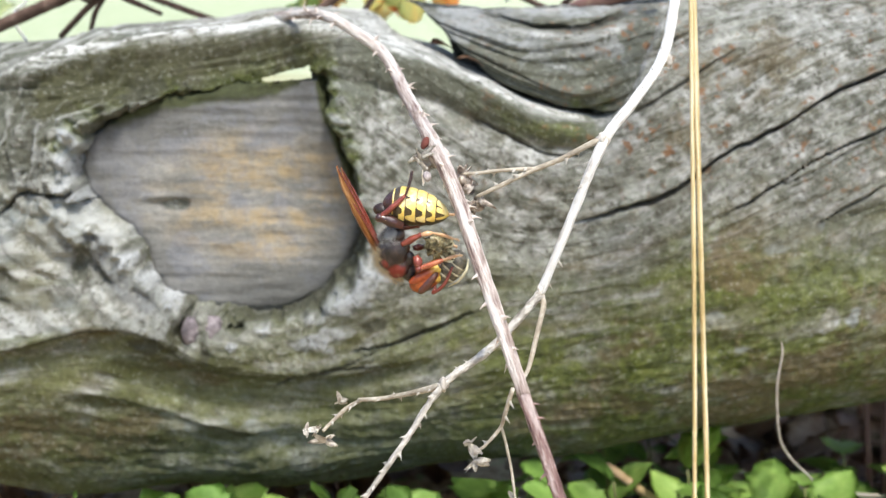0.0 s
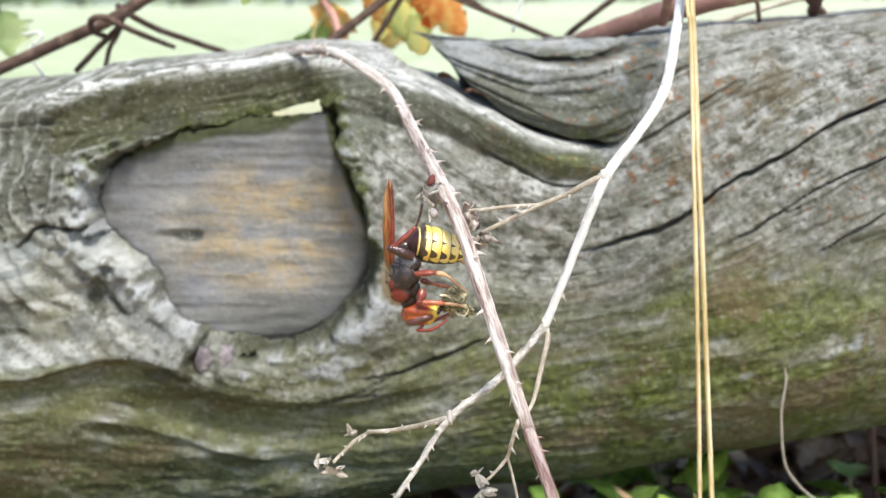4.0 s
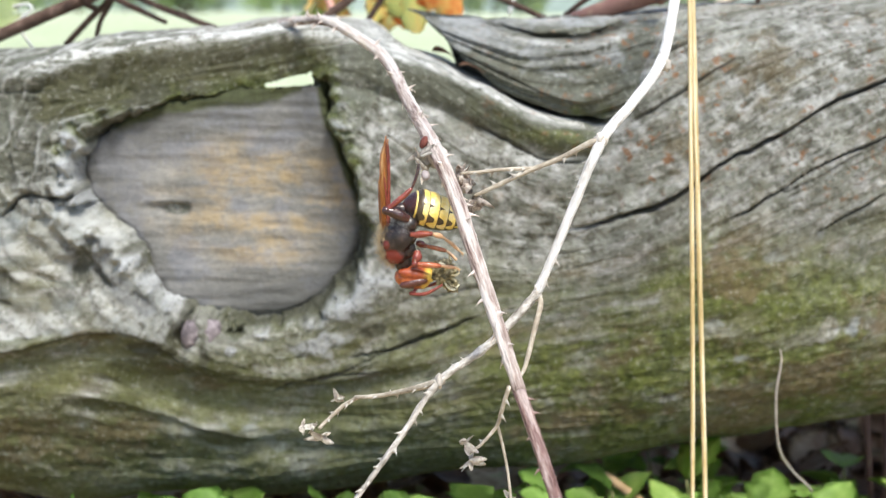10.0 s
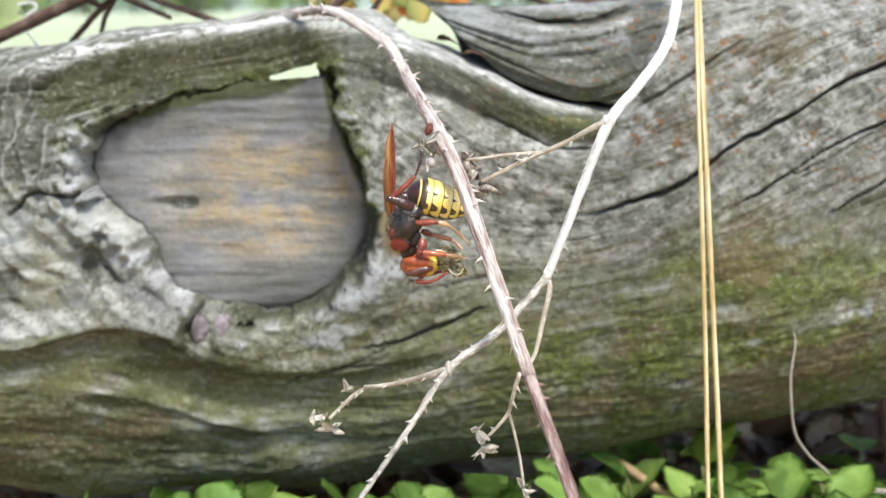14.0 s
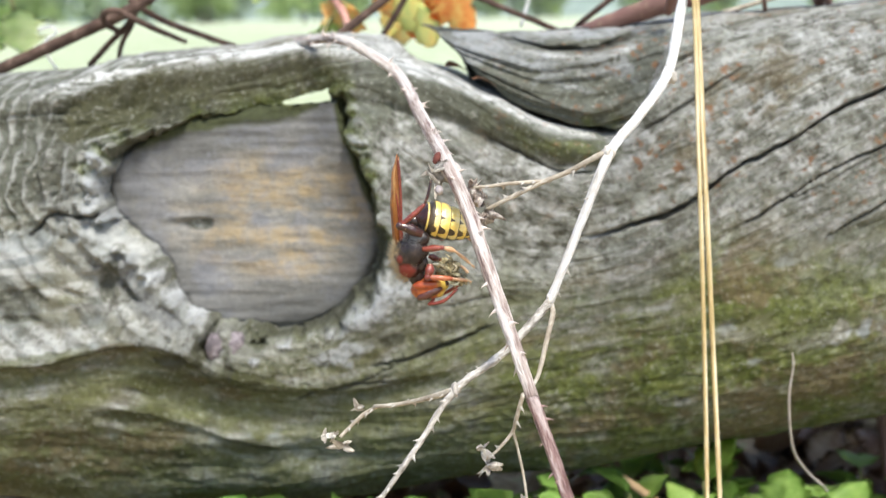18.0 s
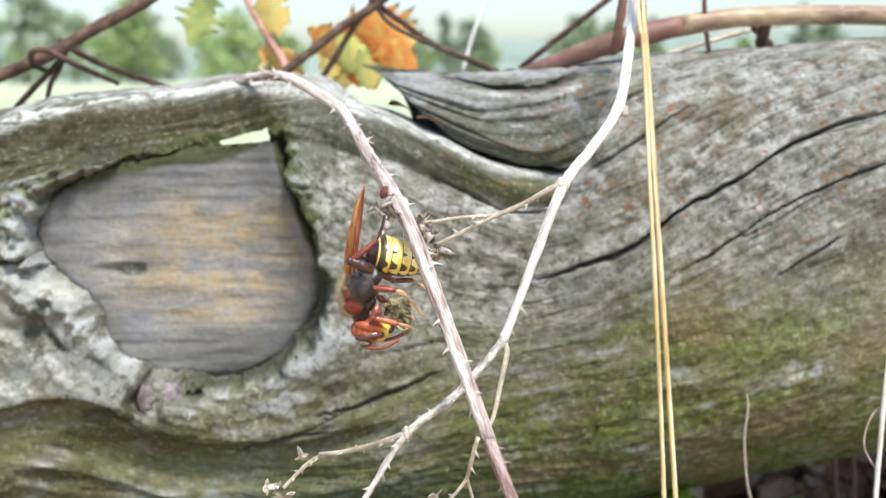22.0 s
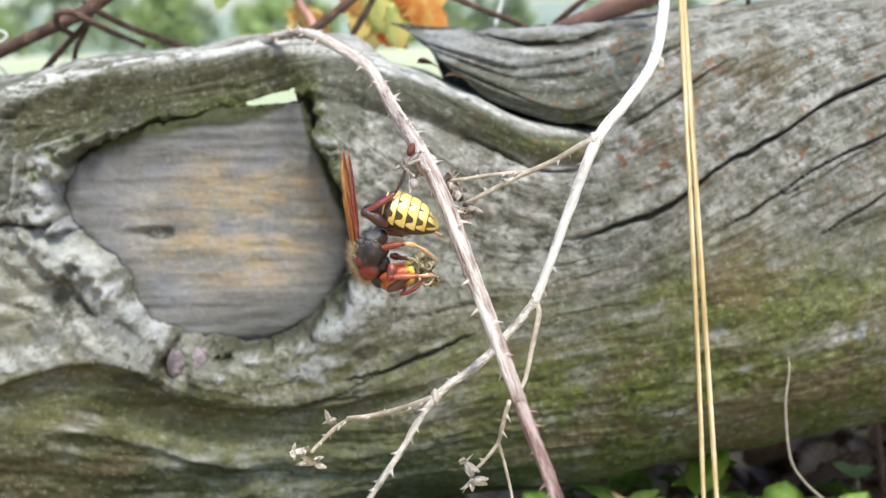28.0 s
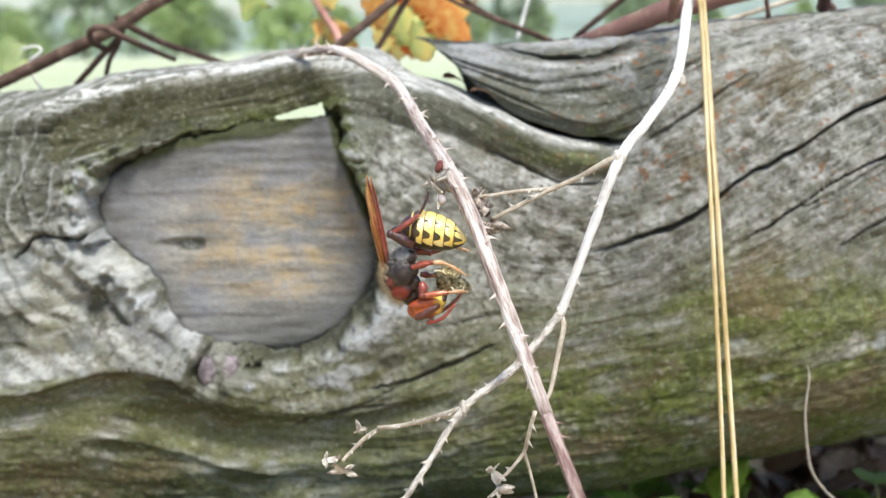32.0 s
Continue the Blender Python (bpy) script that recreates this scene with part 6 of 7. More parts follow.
for k in range(6):
    a = k * 1.1 - 1.2
    part("leg", tube([(0.4, 0, -0.2), (1.4 * math.cos(a) + 0.4, 1.1 * math.sin(a * 2) - 0.6, 1.6 * math.sin(a)), (2.1 * math.cos(a + 0.5) + 0.5, 1.2 * math.sin(a * 2) - 0.9, 2.5 * math.sin(a + 0.3)), (1.6 * math.cos(a + 0.9) + 0.9, 1.2 * math.sin(a * 2) - 1.1, 2.9 * math.sin(a + 0.5))], [0.2, 0.17, 0.14, 0.06], 6, 5), FILM if k % 2 else PREY, prey)
part("wing", tube([(0.2, -1, -1.0), (1.0, -1.4, -2.0), (2.1, -1.4, -2.3), (2.9, -1.2, -1.4)], [0.12, 0.35, 0.3, 0.1], 8, 5, flat=0.25), FILM, prey, "thin pale torn wing")
tagged(part("hair", fuzz(500, 9, (0, 0, 0), (1.3, 1.2, 1.5), 1.0, lambda d: True), FUZZ, prey, "short tawny fur"), kind="stuff")

bee = thing("bee_abdomen", "grey striped abdomen torn off a bee, falling from the hornet", "prey")
STRIPE = mottled("grey_stripe", [(0.36, (0.035, 0.03, 0.022)), (0.5, (0.10, 0.088, 0.062)), (0.64, (0.24, 0.215, 0.155))], 800, 0.35, 0.5, Coat_Weight=0.3, Coat_Roughness=0.2)
PALEBAND = mottled("pale_hair_band", [(0.36, (0.30, 0.26, 0.16)), (0.6, (0.66, 0.60, 0.43))], 1500, 0.8, 0.2)
cuts = [3.2, 2.3, 1.2, 0.0, -1.3, -2.5, -3.3]
for i, (z0, z1) in enumerate(zip(cuts, cuts[1:])):
    girth = [max(0.25, 2.05 * math.sqrt(max(0.0, 1 - (q / 3.35) ** 2))) for q in (z0, (z0 + z1) / 2, z1)]
    part("ring", tube([(0, 0, z0), (0, 0, (z0 + z1) / 2), (0, 0, z1)], [girth[0], girth[1] * 1.03, girth[2]], 20, 4), STRIPE, bee)
    if 0 < i < 5:
        part("hair_band", tube([(0, 0, z0 - 0.02), (0, 0, z0 - 0.16), (0, 0, z0 - 0.32)], [girth[0] * 1.0, girth[0] * 1.05, girth[0] * 1.03], 20, 3), PALEBAND, bee)
part("wing", tube([(1.2, -0.8, 3.0), (2.1, -1.0, 1.4), (2.3, -0.9, -0.8), (1.7, -0.7, -2.6)], [0.1, 0.3, 0.3, 0.1], 10, 6, flat=0.3), FILM, bee, "thin pale wing")


# ---- the ground, the field and the trees behind ----
GROUND_Z = -0.085


def ground():
    k = Nodes("meadow")
    c = k.t.nodes.new("ShaderNodeTexCoord")
    pos = c.outputs["Object"]
    a = k.noise(pos, 9, 5, 0.6)
    far = k.noise(pos, 0.06, 4, 0.6)
    near = k.ramp(k.noise(pos, 170, 6, 0.75), [(0.36, (0.12, 0.08, 0.045)), (0.48, (0.36, 0.25, 0.14)), (0.56, (0.52, 0.39, 0.24)), (0.64, (0.30, 0.34, 0.14))])
    field = k.ramp(k.math("ADD", k.math("MULTIPLY", a, 0.5), k.math("MULTIPLY", far, 0.5)), [(0.35, (0.28, 0.34, 0.19)), (0.5, (0.45, 0.50, 0.34)), (0.65, (0.62, 0.64, 0.52))])
    ln = k.t.nodes.new("ShaderNodeVectorMath")
    ln.operation = "LENGTH"
    k.link(pos, ln.inputs[0])
    m = k.step(k.math("ADD", ln.outputs["Value"], k.math("MULTIPLY", k.math("SUBTRACT", a, 0.5), 1.6)), 0.7, 1.8)
    k.bump(a, 0.5, 0.02)
    return k.done(k.mix(m, near, field), 0.95, 0.1)


bm = bmesh.new()
stops = [-4000, -300, -30, -4, -1, -0.4, -0.15, 0, 0.15, 0.4, 1, 4, 30, 300, 4000]
grid = [[bm.verts.new((x, y, GROUND_Z)) for y in stops] for x in stops]
for i in range(len(stops) - 1):
    for j in range(len(stops) - 1):
        bm.faces.new((grid[i][j], grid[i + 1][j], grid[i + 1][j + 1], grid[i][j + 1]))
tagged(part("ground", bm, ground()), "brown litter below the log and pale green meadow beyond", "ground", kind="structure")

# far hills, the haze mixed into their colour
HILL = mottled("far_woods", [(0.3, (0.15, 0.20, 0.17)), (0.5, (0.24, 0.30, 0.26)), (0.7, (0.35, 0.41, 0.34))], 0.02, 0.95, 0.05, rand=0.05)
for dist, high, seed, tone in ((1100, 62, 2, 0), (2100, 150, 9, 1)):
    bm = bmesh.new()
    prev = None
    for i in range(161):
        x = (i / 160 - 0.5) * dist * 3.2
        h = high * (0.62 + 0.38 * noise.noise(Vector((x / (dist * 0.35), seed, 0)))) + 4 * noise.noise(Vector((x / 22, seed, 5)))
        row = [bm.verts.new((x, dist - 0.25 * dist * 0.4, GROUND_Z - 1)), bm.verts.new((x, dist, GROUND_Z + h * 0.6)), bm.verts.new((x, dist * 1.15, GROUND_Z + h)), bm.verts.new((x, dist * 1.4, GROUND_Z - 1))]
        if prev:
            for a in range(3):
                bm.faces.new((prev[a], row[a], row[a + 1], prev[a + 1]))
        prev = row
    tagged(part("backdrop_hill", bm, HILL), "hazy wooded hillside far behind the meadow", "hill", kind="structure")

# tree greens paled and greyed to carry the distance haze
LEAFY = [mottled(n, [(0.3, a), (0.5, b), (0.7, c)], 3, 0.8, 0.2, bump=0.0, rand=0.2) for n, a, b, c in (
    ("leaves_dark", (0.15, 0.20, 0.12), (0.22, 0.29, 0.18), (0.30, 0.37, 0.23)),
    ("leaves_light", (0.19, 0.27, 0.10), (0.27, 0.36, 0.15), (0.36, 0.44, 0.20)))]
TRUNK = mottled("tree_bark", [(0.3, (0.06, 0.05, 0.04)), (0.7, (0.18, 0.15, 0.12))], 6)


def tree(seed, high, wide, material, cone):
    r = random.Random(seed)
    t = thing("tree", "bushy green tree at the meadow's far edge", "tree", "trees behind the meadow")
    bm = bmesh.new()
    tube([(0, 0, 0), (high * 40, 0, high * 400), (0, high * 30, high * 900)], [high * 28, high * 20, high * 4], 7, 3, bm=bm)
    for k in range(6):
        a, z = r.uniform(0, 6.28), r.uniform(0.25, 0.7) * high * 1000
        tube([(0, 0, z), (math.cos(a) * wide * 250, math.sin(a) * wide * 250, z + high * 110)], [high * 9, high * 3], 5, 2, bm=bm)
    part("trunk", bm, TRUNK, t)
    bm = bmesh.new()
    clumps = []
    for k in range(46):
        z = r.uniform(0.12, 1.0)
        w = wide * 0.5 * (1.05 - z if cone else math.sin(math.pi * min(1, 0.14 + 0.82 * z)))
        a, q = r.uniform(0, 6.28), math.sqrt(r.random())
        clumps.append(Vector((math.cos(a) * w * q, math.sin(a) * w * q, z * high)))
    for c in clumps:
        for k in range(26):
            d = Vector((r.gauss(0, 1), r.gauss(0, 1), r.gauss(0, 0.8))).normalized() * r.uniform(0.3, 1) * wide * 0.16
            n = Vector((r.uniform(-1, 1), r.uniform(-1, 1), r.uniform(-1, 1))).normalized()
            u = n.orthogonal().normalized() * wide * 0.045
            v = n.cross(u) * 0.8
            p = c + d
            bm.faces.new([bm.verts.new(q) for q in (p - u, p - v * 0.7, p + u, p + v)])
    tagged(part("crown", bm, material, t, "", False), kind="stuff")
    return t


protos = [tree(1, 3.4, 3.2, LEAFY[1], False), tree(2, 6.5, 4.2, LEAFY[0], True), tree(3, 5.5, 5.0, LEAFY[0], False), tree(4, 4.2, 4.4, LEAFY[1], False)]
r = random.Random(11)
spots = [(-7.2, 52, 0), (-14.0, 60, 3), (-21, 64, 2), (-17, 75, 1), (-27, 70, 0)]
for k in range(64):
    spots.append((-85 + 170 * (k + r.random() * 0.8) / 64, r.uniform(90, 170), r.choice((1, 2, 3, 2, 3))))
used = set()
for x, y, p in spots:
    m = Matrix.Translation((x, y, GROUND_Z)) @ Matrix.Rotation(r.uniform(0, 6.28), 4, "Z")
    if p not in used:
        used.add(p)
        protos[p].matrix_basis = m
    else:
        copy_thing(protos[p], m)


# ---- leaves ----
def leaf_mesh(name, material, length, width, seed, curl=0.25, jag=0.12):
    """A pointed leaf with a folded midrib and a toothed edge; stalk at the origin, tip to +y."""
    r = random.Random(seed)
    bm = bmesh.new()
    prev = None
    n = 14
    for i in range(n + 1):
        f = i / n
        w = width * 0.5 * math.sin(math.pi * f ** 0.8) ** 0.85 * (1 + jag * (i % 2)) * (1 + 1.2 * jag * r.uniform(-1, 1)) + 0.05
        row = []
        for g in (-1, -0.55, 0, 0.55, 1):
            z = abs(g) * w * 0.28 - curl * length * f * f + 0.05 * length * noise.noise(Vector((g * 1.5, f * 4, seed)))
            row.append(bm.verts.new(Vector((g * w, f * length, z)) * MM))
        if prev:
            for j in range(4):
                bm.faces.new((prev[j], prev[j + 1], row[j + 1], row[j]))
        prev = row
    bmesh.ops.solidify(bm, geom=bm.faces[:], thickness=0.0002)
    return mesh_of(bm, name, material)


def leaf_stuff(name, stops, scale=120, trans=0.35):
    k = Nodes(name)
    v = k.coord((1, 1, 1))
    a = k.noise(v, scale, 4, 0.6)
    info = k.t.nodes.new("ShaderNodeObjectInfo")
    f = k.math("ADD", k.math("MULTIPLY", a, 0.7), k.math("MULTIPLY", info.outputs["Random"], 0.3))
    c = k.ramp(f, stops)
    tl = k.t.nodes.new("ShaderNodeBsdfTranslucent")
    mx = k.t.nodes.new("ShaderNodeMixShader")
    mx.inputs[0].default_value = trans
    k.link(c, tl.inputs[0])
    k.link(k.b.outputs[0], mx.inputs[1])
    k.link(tl.outputs[0], mx.inputs[2])
    k.link(mx.outputs[0], k.out.inputs[0])
    k.bump(a, 0.3, 0.0004)
    return k.done(c, 0.5, 0.4)


GREEN = leaf_stuff("green_leaf", [(0.3, (0.17, 0.30, 0.07)), (0.5, (0.32, 0.48, 0.13)), (0.7, (0.50, 0.64, 0.22))], 120, 0.55)
AUTUMN = leaf_stuff("autumn_leaf", [(0.36, (0.78, 0.30, 0.10)), (0.45, (0.88, 0.52, 0.17)), (0.53, (0.92, 0.72, 0.28)), (0.64, (0.84, 0.80, 0.42))], 200, 0.6)
YELLOWED = leaf_stuff("yellowed_leaf", [(0.36, (0.88, 0.54, 0.18)), (0.45, (0.90, 0.76, 0.34)), (0.55, (0.80, 0.80, 0.38)), (0.66, (0.60, 0.70, 0.32))], 200, 0.6)
LIME = leaf_stuff("pale_green_leaf", [(0.3, (0.30, 0.46, 0.14)), (0.5, (0.50, 0.64, 0.28)), (0.7, (0.72, 0.78, 0.50))], 90, 0.5)
DEAD = leaf_stuff("dead_leaf", [(0.3, (0.13, 0.075, 0.045)), (0.5, (0.33, 0.20, 0.125)), (0.7, (0.55, 0.43, 0.30))], 160, 0.1)
greens = [leaf_mesh("leaf", GREEN, ln, wd, sd, cu) for ln, wd, sd, cu in ((22, 16, 1, 0.2), (17, 13, 2, 0.35), (13, 10, 3, 0.1))]
deads = [leaf_mesh("dead_leaf", DEAD, ln, wd, sd, cu) for ln, wd, sd, cu in ((24, 14, 7, 0.5), (18, 12, 8, -0.3), (14, 8, 9, 0.6))]

r = random.Random(58)
MORE_PLANTS = []
for k in range(44):
    px = -100 + 260 * (k + r.random()) / 44
    MORE_PLANTS.append((px, r.uniform(-14, 14) if px > 22 else r.uniform(-10, 8), r.uniform(12, 30) if px > 22 else r.uniform(3, 11), r.choice((4, 5, 6)), 0))
for k in range(30):
    MORE_PLANTS.append((42 + 4.1 * (k + r.random()), r.uniform(-24, -6) if k % 3 else r.uniform(10, 40), r.uniform(16, 31), r.choice((5, 6)), 0))
r = random.Random(21)
STEMGREEN = mottled("green_stem", [(0.3, (0.10, 0.12, 0.04)), (0.7, (0.24, 0.22, 0.10))], 300)
for px, py, hgt, cnt, big in ((-62, 40, 8, 6, 0), (-44, 30, 12, 6, 1), (-75, 30, 8, 7, 0), (-53, 44, 12, 7, 0), (-35, 26, 14, 7, 1), (-16, 34, 14, 7, 0), (1, 44, 14, 7, 1), (18, 30, 14, 7, 0), (-26, 40, 18, 6, 0), (-6, 24, 14, 6, 0), (8, 22, 24, 6, 1), (28, 40, 22, 8, 0), (74, 36, 14, 4, 0), (88, 40, 24, 6, 0), (-88, 60, 6, 5, 0), (116, 44, 26, 6, 0), (18, 60, 24, 8, 0), (66, 70, 28, 8, 0), (-10, 66, 26, 8, 0), (-50, 66, 26, 8, 0), (-75, 190, 34, 9, 1), (-30, 210, 36, 9, 1), (15, 200, 30, 9, 1), (50, 230, 36, 9, 0), (90, 220, 30, 8, 0), (125, 200, 30, 8, 0), (64, 135, 30, 8, 0), (112, 150, 36, 8, 0), (140, 128, 30, 7, 0), (-72, 125, 34, 9, 1), (-44, 140, 36, 9, 1), (-12, 128, 34, 9, 1), *MORE_PLANTS):
    added = (px, py, hgt, cnt, big) in MORE_PLANTS
    low = px < 32 and py < 70 and not added
    if not added:
        py = -17 - 0.1 * py if low else py * 0.35 - 8 if py < 100 else py
    hgt = 35 + 0.2 * hgt if low else hgt + 1
    pl = thing("ground_plant", "low plant with toothed bright green leaves under the log", "plant", "plants under the log", at=(px * MM, py * MM, GROUND_Z))
    part("stalk", tube([(0, 0, -2), (2, -1, hgt * 0.5), (0, -2, hgt * (0.85 if low else 1))], [0.6, 0.5, 0.3], 7, 4), STEMGREEN, pl)
    for k in range(cnt):
        f = 0.35 + 0.65 * k / max(cnt - 1, 1)
        ob = part("leaf", greens[(k + (0 if big else 1)) % 3], None, pl)
        ob.matrix_basis = Matrix.Translation(Vector((0, -1, hgt * f)) * MM) @ Matrix.Rotation(k * 2.4 + r.uniform(-0.5, 0.5), 4, "Z") @ Matrix.Rotation(radians(r.uniform(-60, -15) if low else r.uniform(-25, 55)), 4, "X") @ Matrix.Scale(0.62 if px > 36 else 0.72 if added else 1.0, 4)
for k in range(280):
    x, y = r.uniform(-130, 200), r.uniform(22, 125)
    if k < 130:
        x, y = r.uniform(40, 200), r.uniform(-25, 110)
    ob = part("dead_leaf", deads[k % 3], None)
    tagged(ob, "curled brown dead leaf lying under the log", "dead leaf", "dead leaves under the log")
    ob.matrix_basis = Matrix.Translation((x * MM, y * MM, GROUND_Z + r.uniform(0.001, 0.008))) @ Euler((r.uniform(-0.5, 0.5), r.uniform(-0.6, 0.6), r.uniform(0, 6.28))).to_matrix().to_4x4()

tagged(part("dry_stalk", tube([(31.4, 20.0, -52.3), (35.2, 16.0, -54.0), (42.7, 10.0, -57.5), (51.3, 4.0, -62.0), (63.3, -8.0, -67.3)], 1.1, 9, 5, 0.1), mottled("tan_stalk", [(0.3, (0.22, 0.14, 0.07)), (0.7, (0.46, 0.33, 0.19))], 300)), "tan dry stalk lying under the log", "stalk")
tagged(part("dead_twig", tube([(63.1, 40.0, -61.6), (67.7, 36.0, -65.1), (74.4, 34.0, -67.8), (82.1, 30.0, -68.5), (86.1, 28.0, -69.8), (96.6, 24.0, -70.5), (117.9, 16.0, -69.2)], 0.55, 7, 5, 0.2), DRYTWIG), "thin grey dead twig under the log", "twig")
tagged(part("dead_twig", tube([(84.3, 30.0, -67.6), (85.7, 28.0, -69.5), (83.0, 27.0, -72.2), (78.5, 26.0, -75.7)], 0.45, 7, 5, 0.2), DRYTWIG), "thin grey dead twig under the log", "twig")
for line in ([(116.0, 40.0, -50.8), (116.9, 38.0, -63.0), (118.6, 36.0, -81.9), (121.8, 34.0, -115.2)], [(123.2, 44.0, -50.8), (123.4, 42.0, -64.8), (123.9, 40.0, -84.1), (126.1, 38.0, -117.9)], [(-30.9, 40.0, -68.9), (-27.0, 38.0, -73.8), (-23.7, 36.0, -81.1)], [(-65.3, 36.0, -72.6), (-63.1, 35.0, -77.0), (-58.8, 34.0, -84.8)]):
    tagged(part("dry_stalk", tube(line, 0.9, 8, 4, 0.1), CANE), "thin brown stalk standing under the log", "stalk")

# the autumn bramble shoot behind the log
shoot = thing("bramble_shoot", "reddish bramble shoot with orange and yellow autumn leaves", "shoot")
part("stem", tube([(-48.5, 116.0, 89.8), (-43.5, 112.0, 74.2), (-36.9, 110.0, 62.1), (-32.5, 108.0, 54.8), (-30.1, 104.0, 44.9)], [0.9, 1.0, 1.1, 1.2, 1.2], 8, 5, 0.1), mottled("red_stem", [(0.3, (0.42, 0.17, 0.14)), (0.7, (0.66, 0.40, 0.33))], 300), shoot)
aut = [leaf_mesh("leaf", m, ln, wd, sd, cu, 0.38) for m, ln, wd, sd, cu in ((YELLOWED, 19, 10, 31, 0.2), (AUTUMN, 15, 9, 32, 0.15), (AUTUMN, 20, 15, 33, 0.25), (YELLOWED, 16, 12, 34, 0.1), (AUTUMN, 26, 15, 35, 0.15))]
wedge_leaf = [leaf_mesh("leaf", m, ln, wd, sd, 0.15, 0.2) for m, ln, wd, sd in ((YELLOWED, 11, 6, 53), (YELLOWED, 14, 8, 54))]
for p, which, rx, ry, rz in zip([(-54.4, 110.0, 77.3), (-38.8, 108.0, 75.7), (-18.0, 110.0, 61.4), (-14.9, 108.0, 63.4), (-11.4, 104.0, 59.1), (-29.5, 112.0, 57.8), (-8.2, 112.0, 70.0), (-20.5, 110.0, 52.9)], (0, 1, 2, 3, 1, 3, 4, 1), (-75, -80, -70, -95, -80, -60, -85, -60), (20, -22, -72, 15, -30, 40, -38, -70), (10, -15, 20, -20, 10, 30, 0, 20)):
    ob = part("leaf", aut[which], None, shoot)
    ob.matrix_basis = pose(*[c * MM for c in p], rx, ry, rz)
for p, which, rx, ry, rz in (((-9.5, 66.0, 56.0), 3, -80, -62, 15), ((-6.0, 58.0, 50.5), 3, -84, -35, 10), ((-4.2, 52.0, 46.5), 0, -80, -20, -10)):
    ob = part("leaf", wedge_leaf[which % 2], None, shoot)
    ob.matrix_basis = pose(*[c * MM for c in p], rx, 180 + ry, rz)
litter = leaf_mesh("dead_leaf", DEAD, 5.5, 2.6, 52, 0.5)
for p, rz, ry in (((-0.6, 14.0, 43.4), -70, 25), ((5.4, 7.0, 40.6), -80, 5)):
    ob = tagged(part("dead_leaf", litter, None), "small tan scrap of dead leaf caught in the log's split", "dead leaf", "scraps in the split")
    ob.matrix_basis = pose(*[c * MM for c in p], 10, ry, rz)
shoot = thing("bramble_shoot", "yellowing bramble leaf hanging behind the rusty wire", "shoot")
hanging = [leaf_mesh("leaf", LIME, ln, wd, sd, 0.15, 0.3) for ln, wd, sd in ((18, 10, 61), (16, 12, 62))]
arc = [(-154.7, 132.0, 47.7), (-150.6, 131.0, 67.6), (-146.6, 130.0, 65.7), (-145.4, 130.0, 58.6)]
part("stem", tube([(arc[0][0] - 6, 140, -84), (arc[0][0] - 4, 136, -30)] + arc, 0.7, 8, 5, 0.1), STEMGREEN, shoot)
for p, which, ry in zip([(-145.4, 130.0, 58.9), (-147.9, 131.0, 60.4)], (3, 0), (-8, 25)):
    ob = part("leaf", hanging[which % 2], None, shoot)
    ob.matrix_basis = pose(*[c * MM for c in p], -80, ry, 10)
pale = [leaf_mesh("leaf", LIME, ln, wd, sd, 0.3) for ln, wd, sd in ((12, 10, 41), (9, 8, 42))]
shoot = thing("bramble_shoot", "pale green leafy shoot behind the log", "shoot")
part("stem", tube([(-36.9, 112.0, 54.8), (-39.1, 110.0, 51.3), (-39.8, 106.0, 46.2)], 0.8, 8, 4, 0.1), STEMGREEN, shoot)
for p, which, rx, ry, rz in zip([(-38.2, 112.0, 53.4), (-42.3, 112.0, 50.7), (-35.7, 108.0, 50.3)], (1, 1, 1), (-70, -85, -60), (10, -15, 20), (160, 215, 120)):
    ob = part("leaf", pale[which], None, shoot)
    ob.matrix_basis = pose(*[c * MM for c in p], rx, ry, rz)


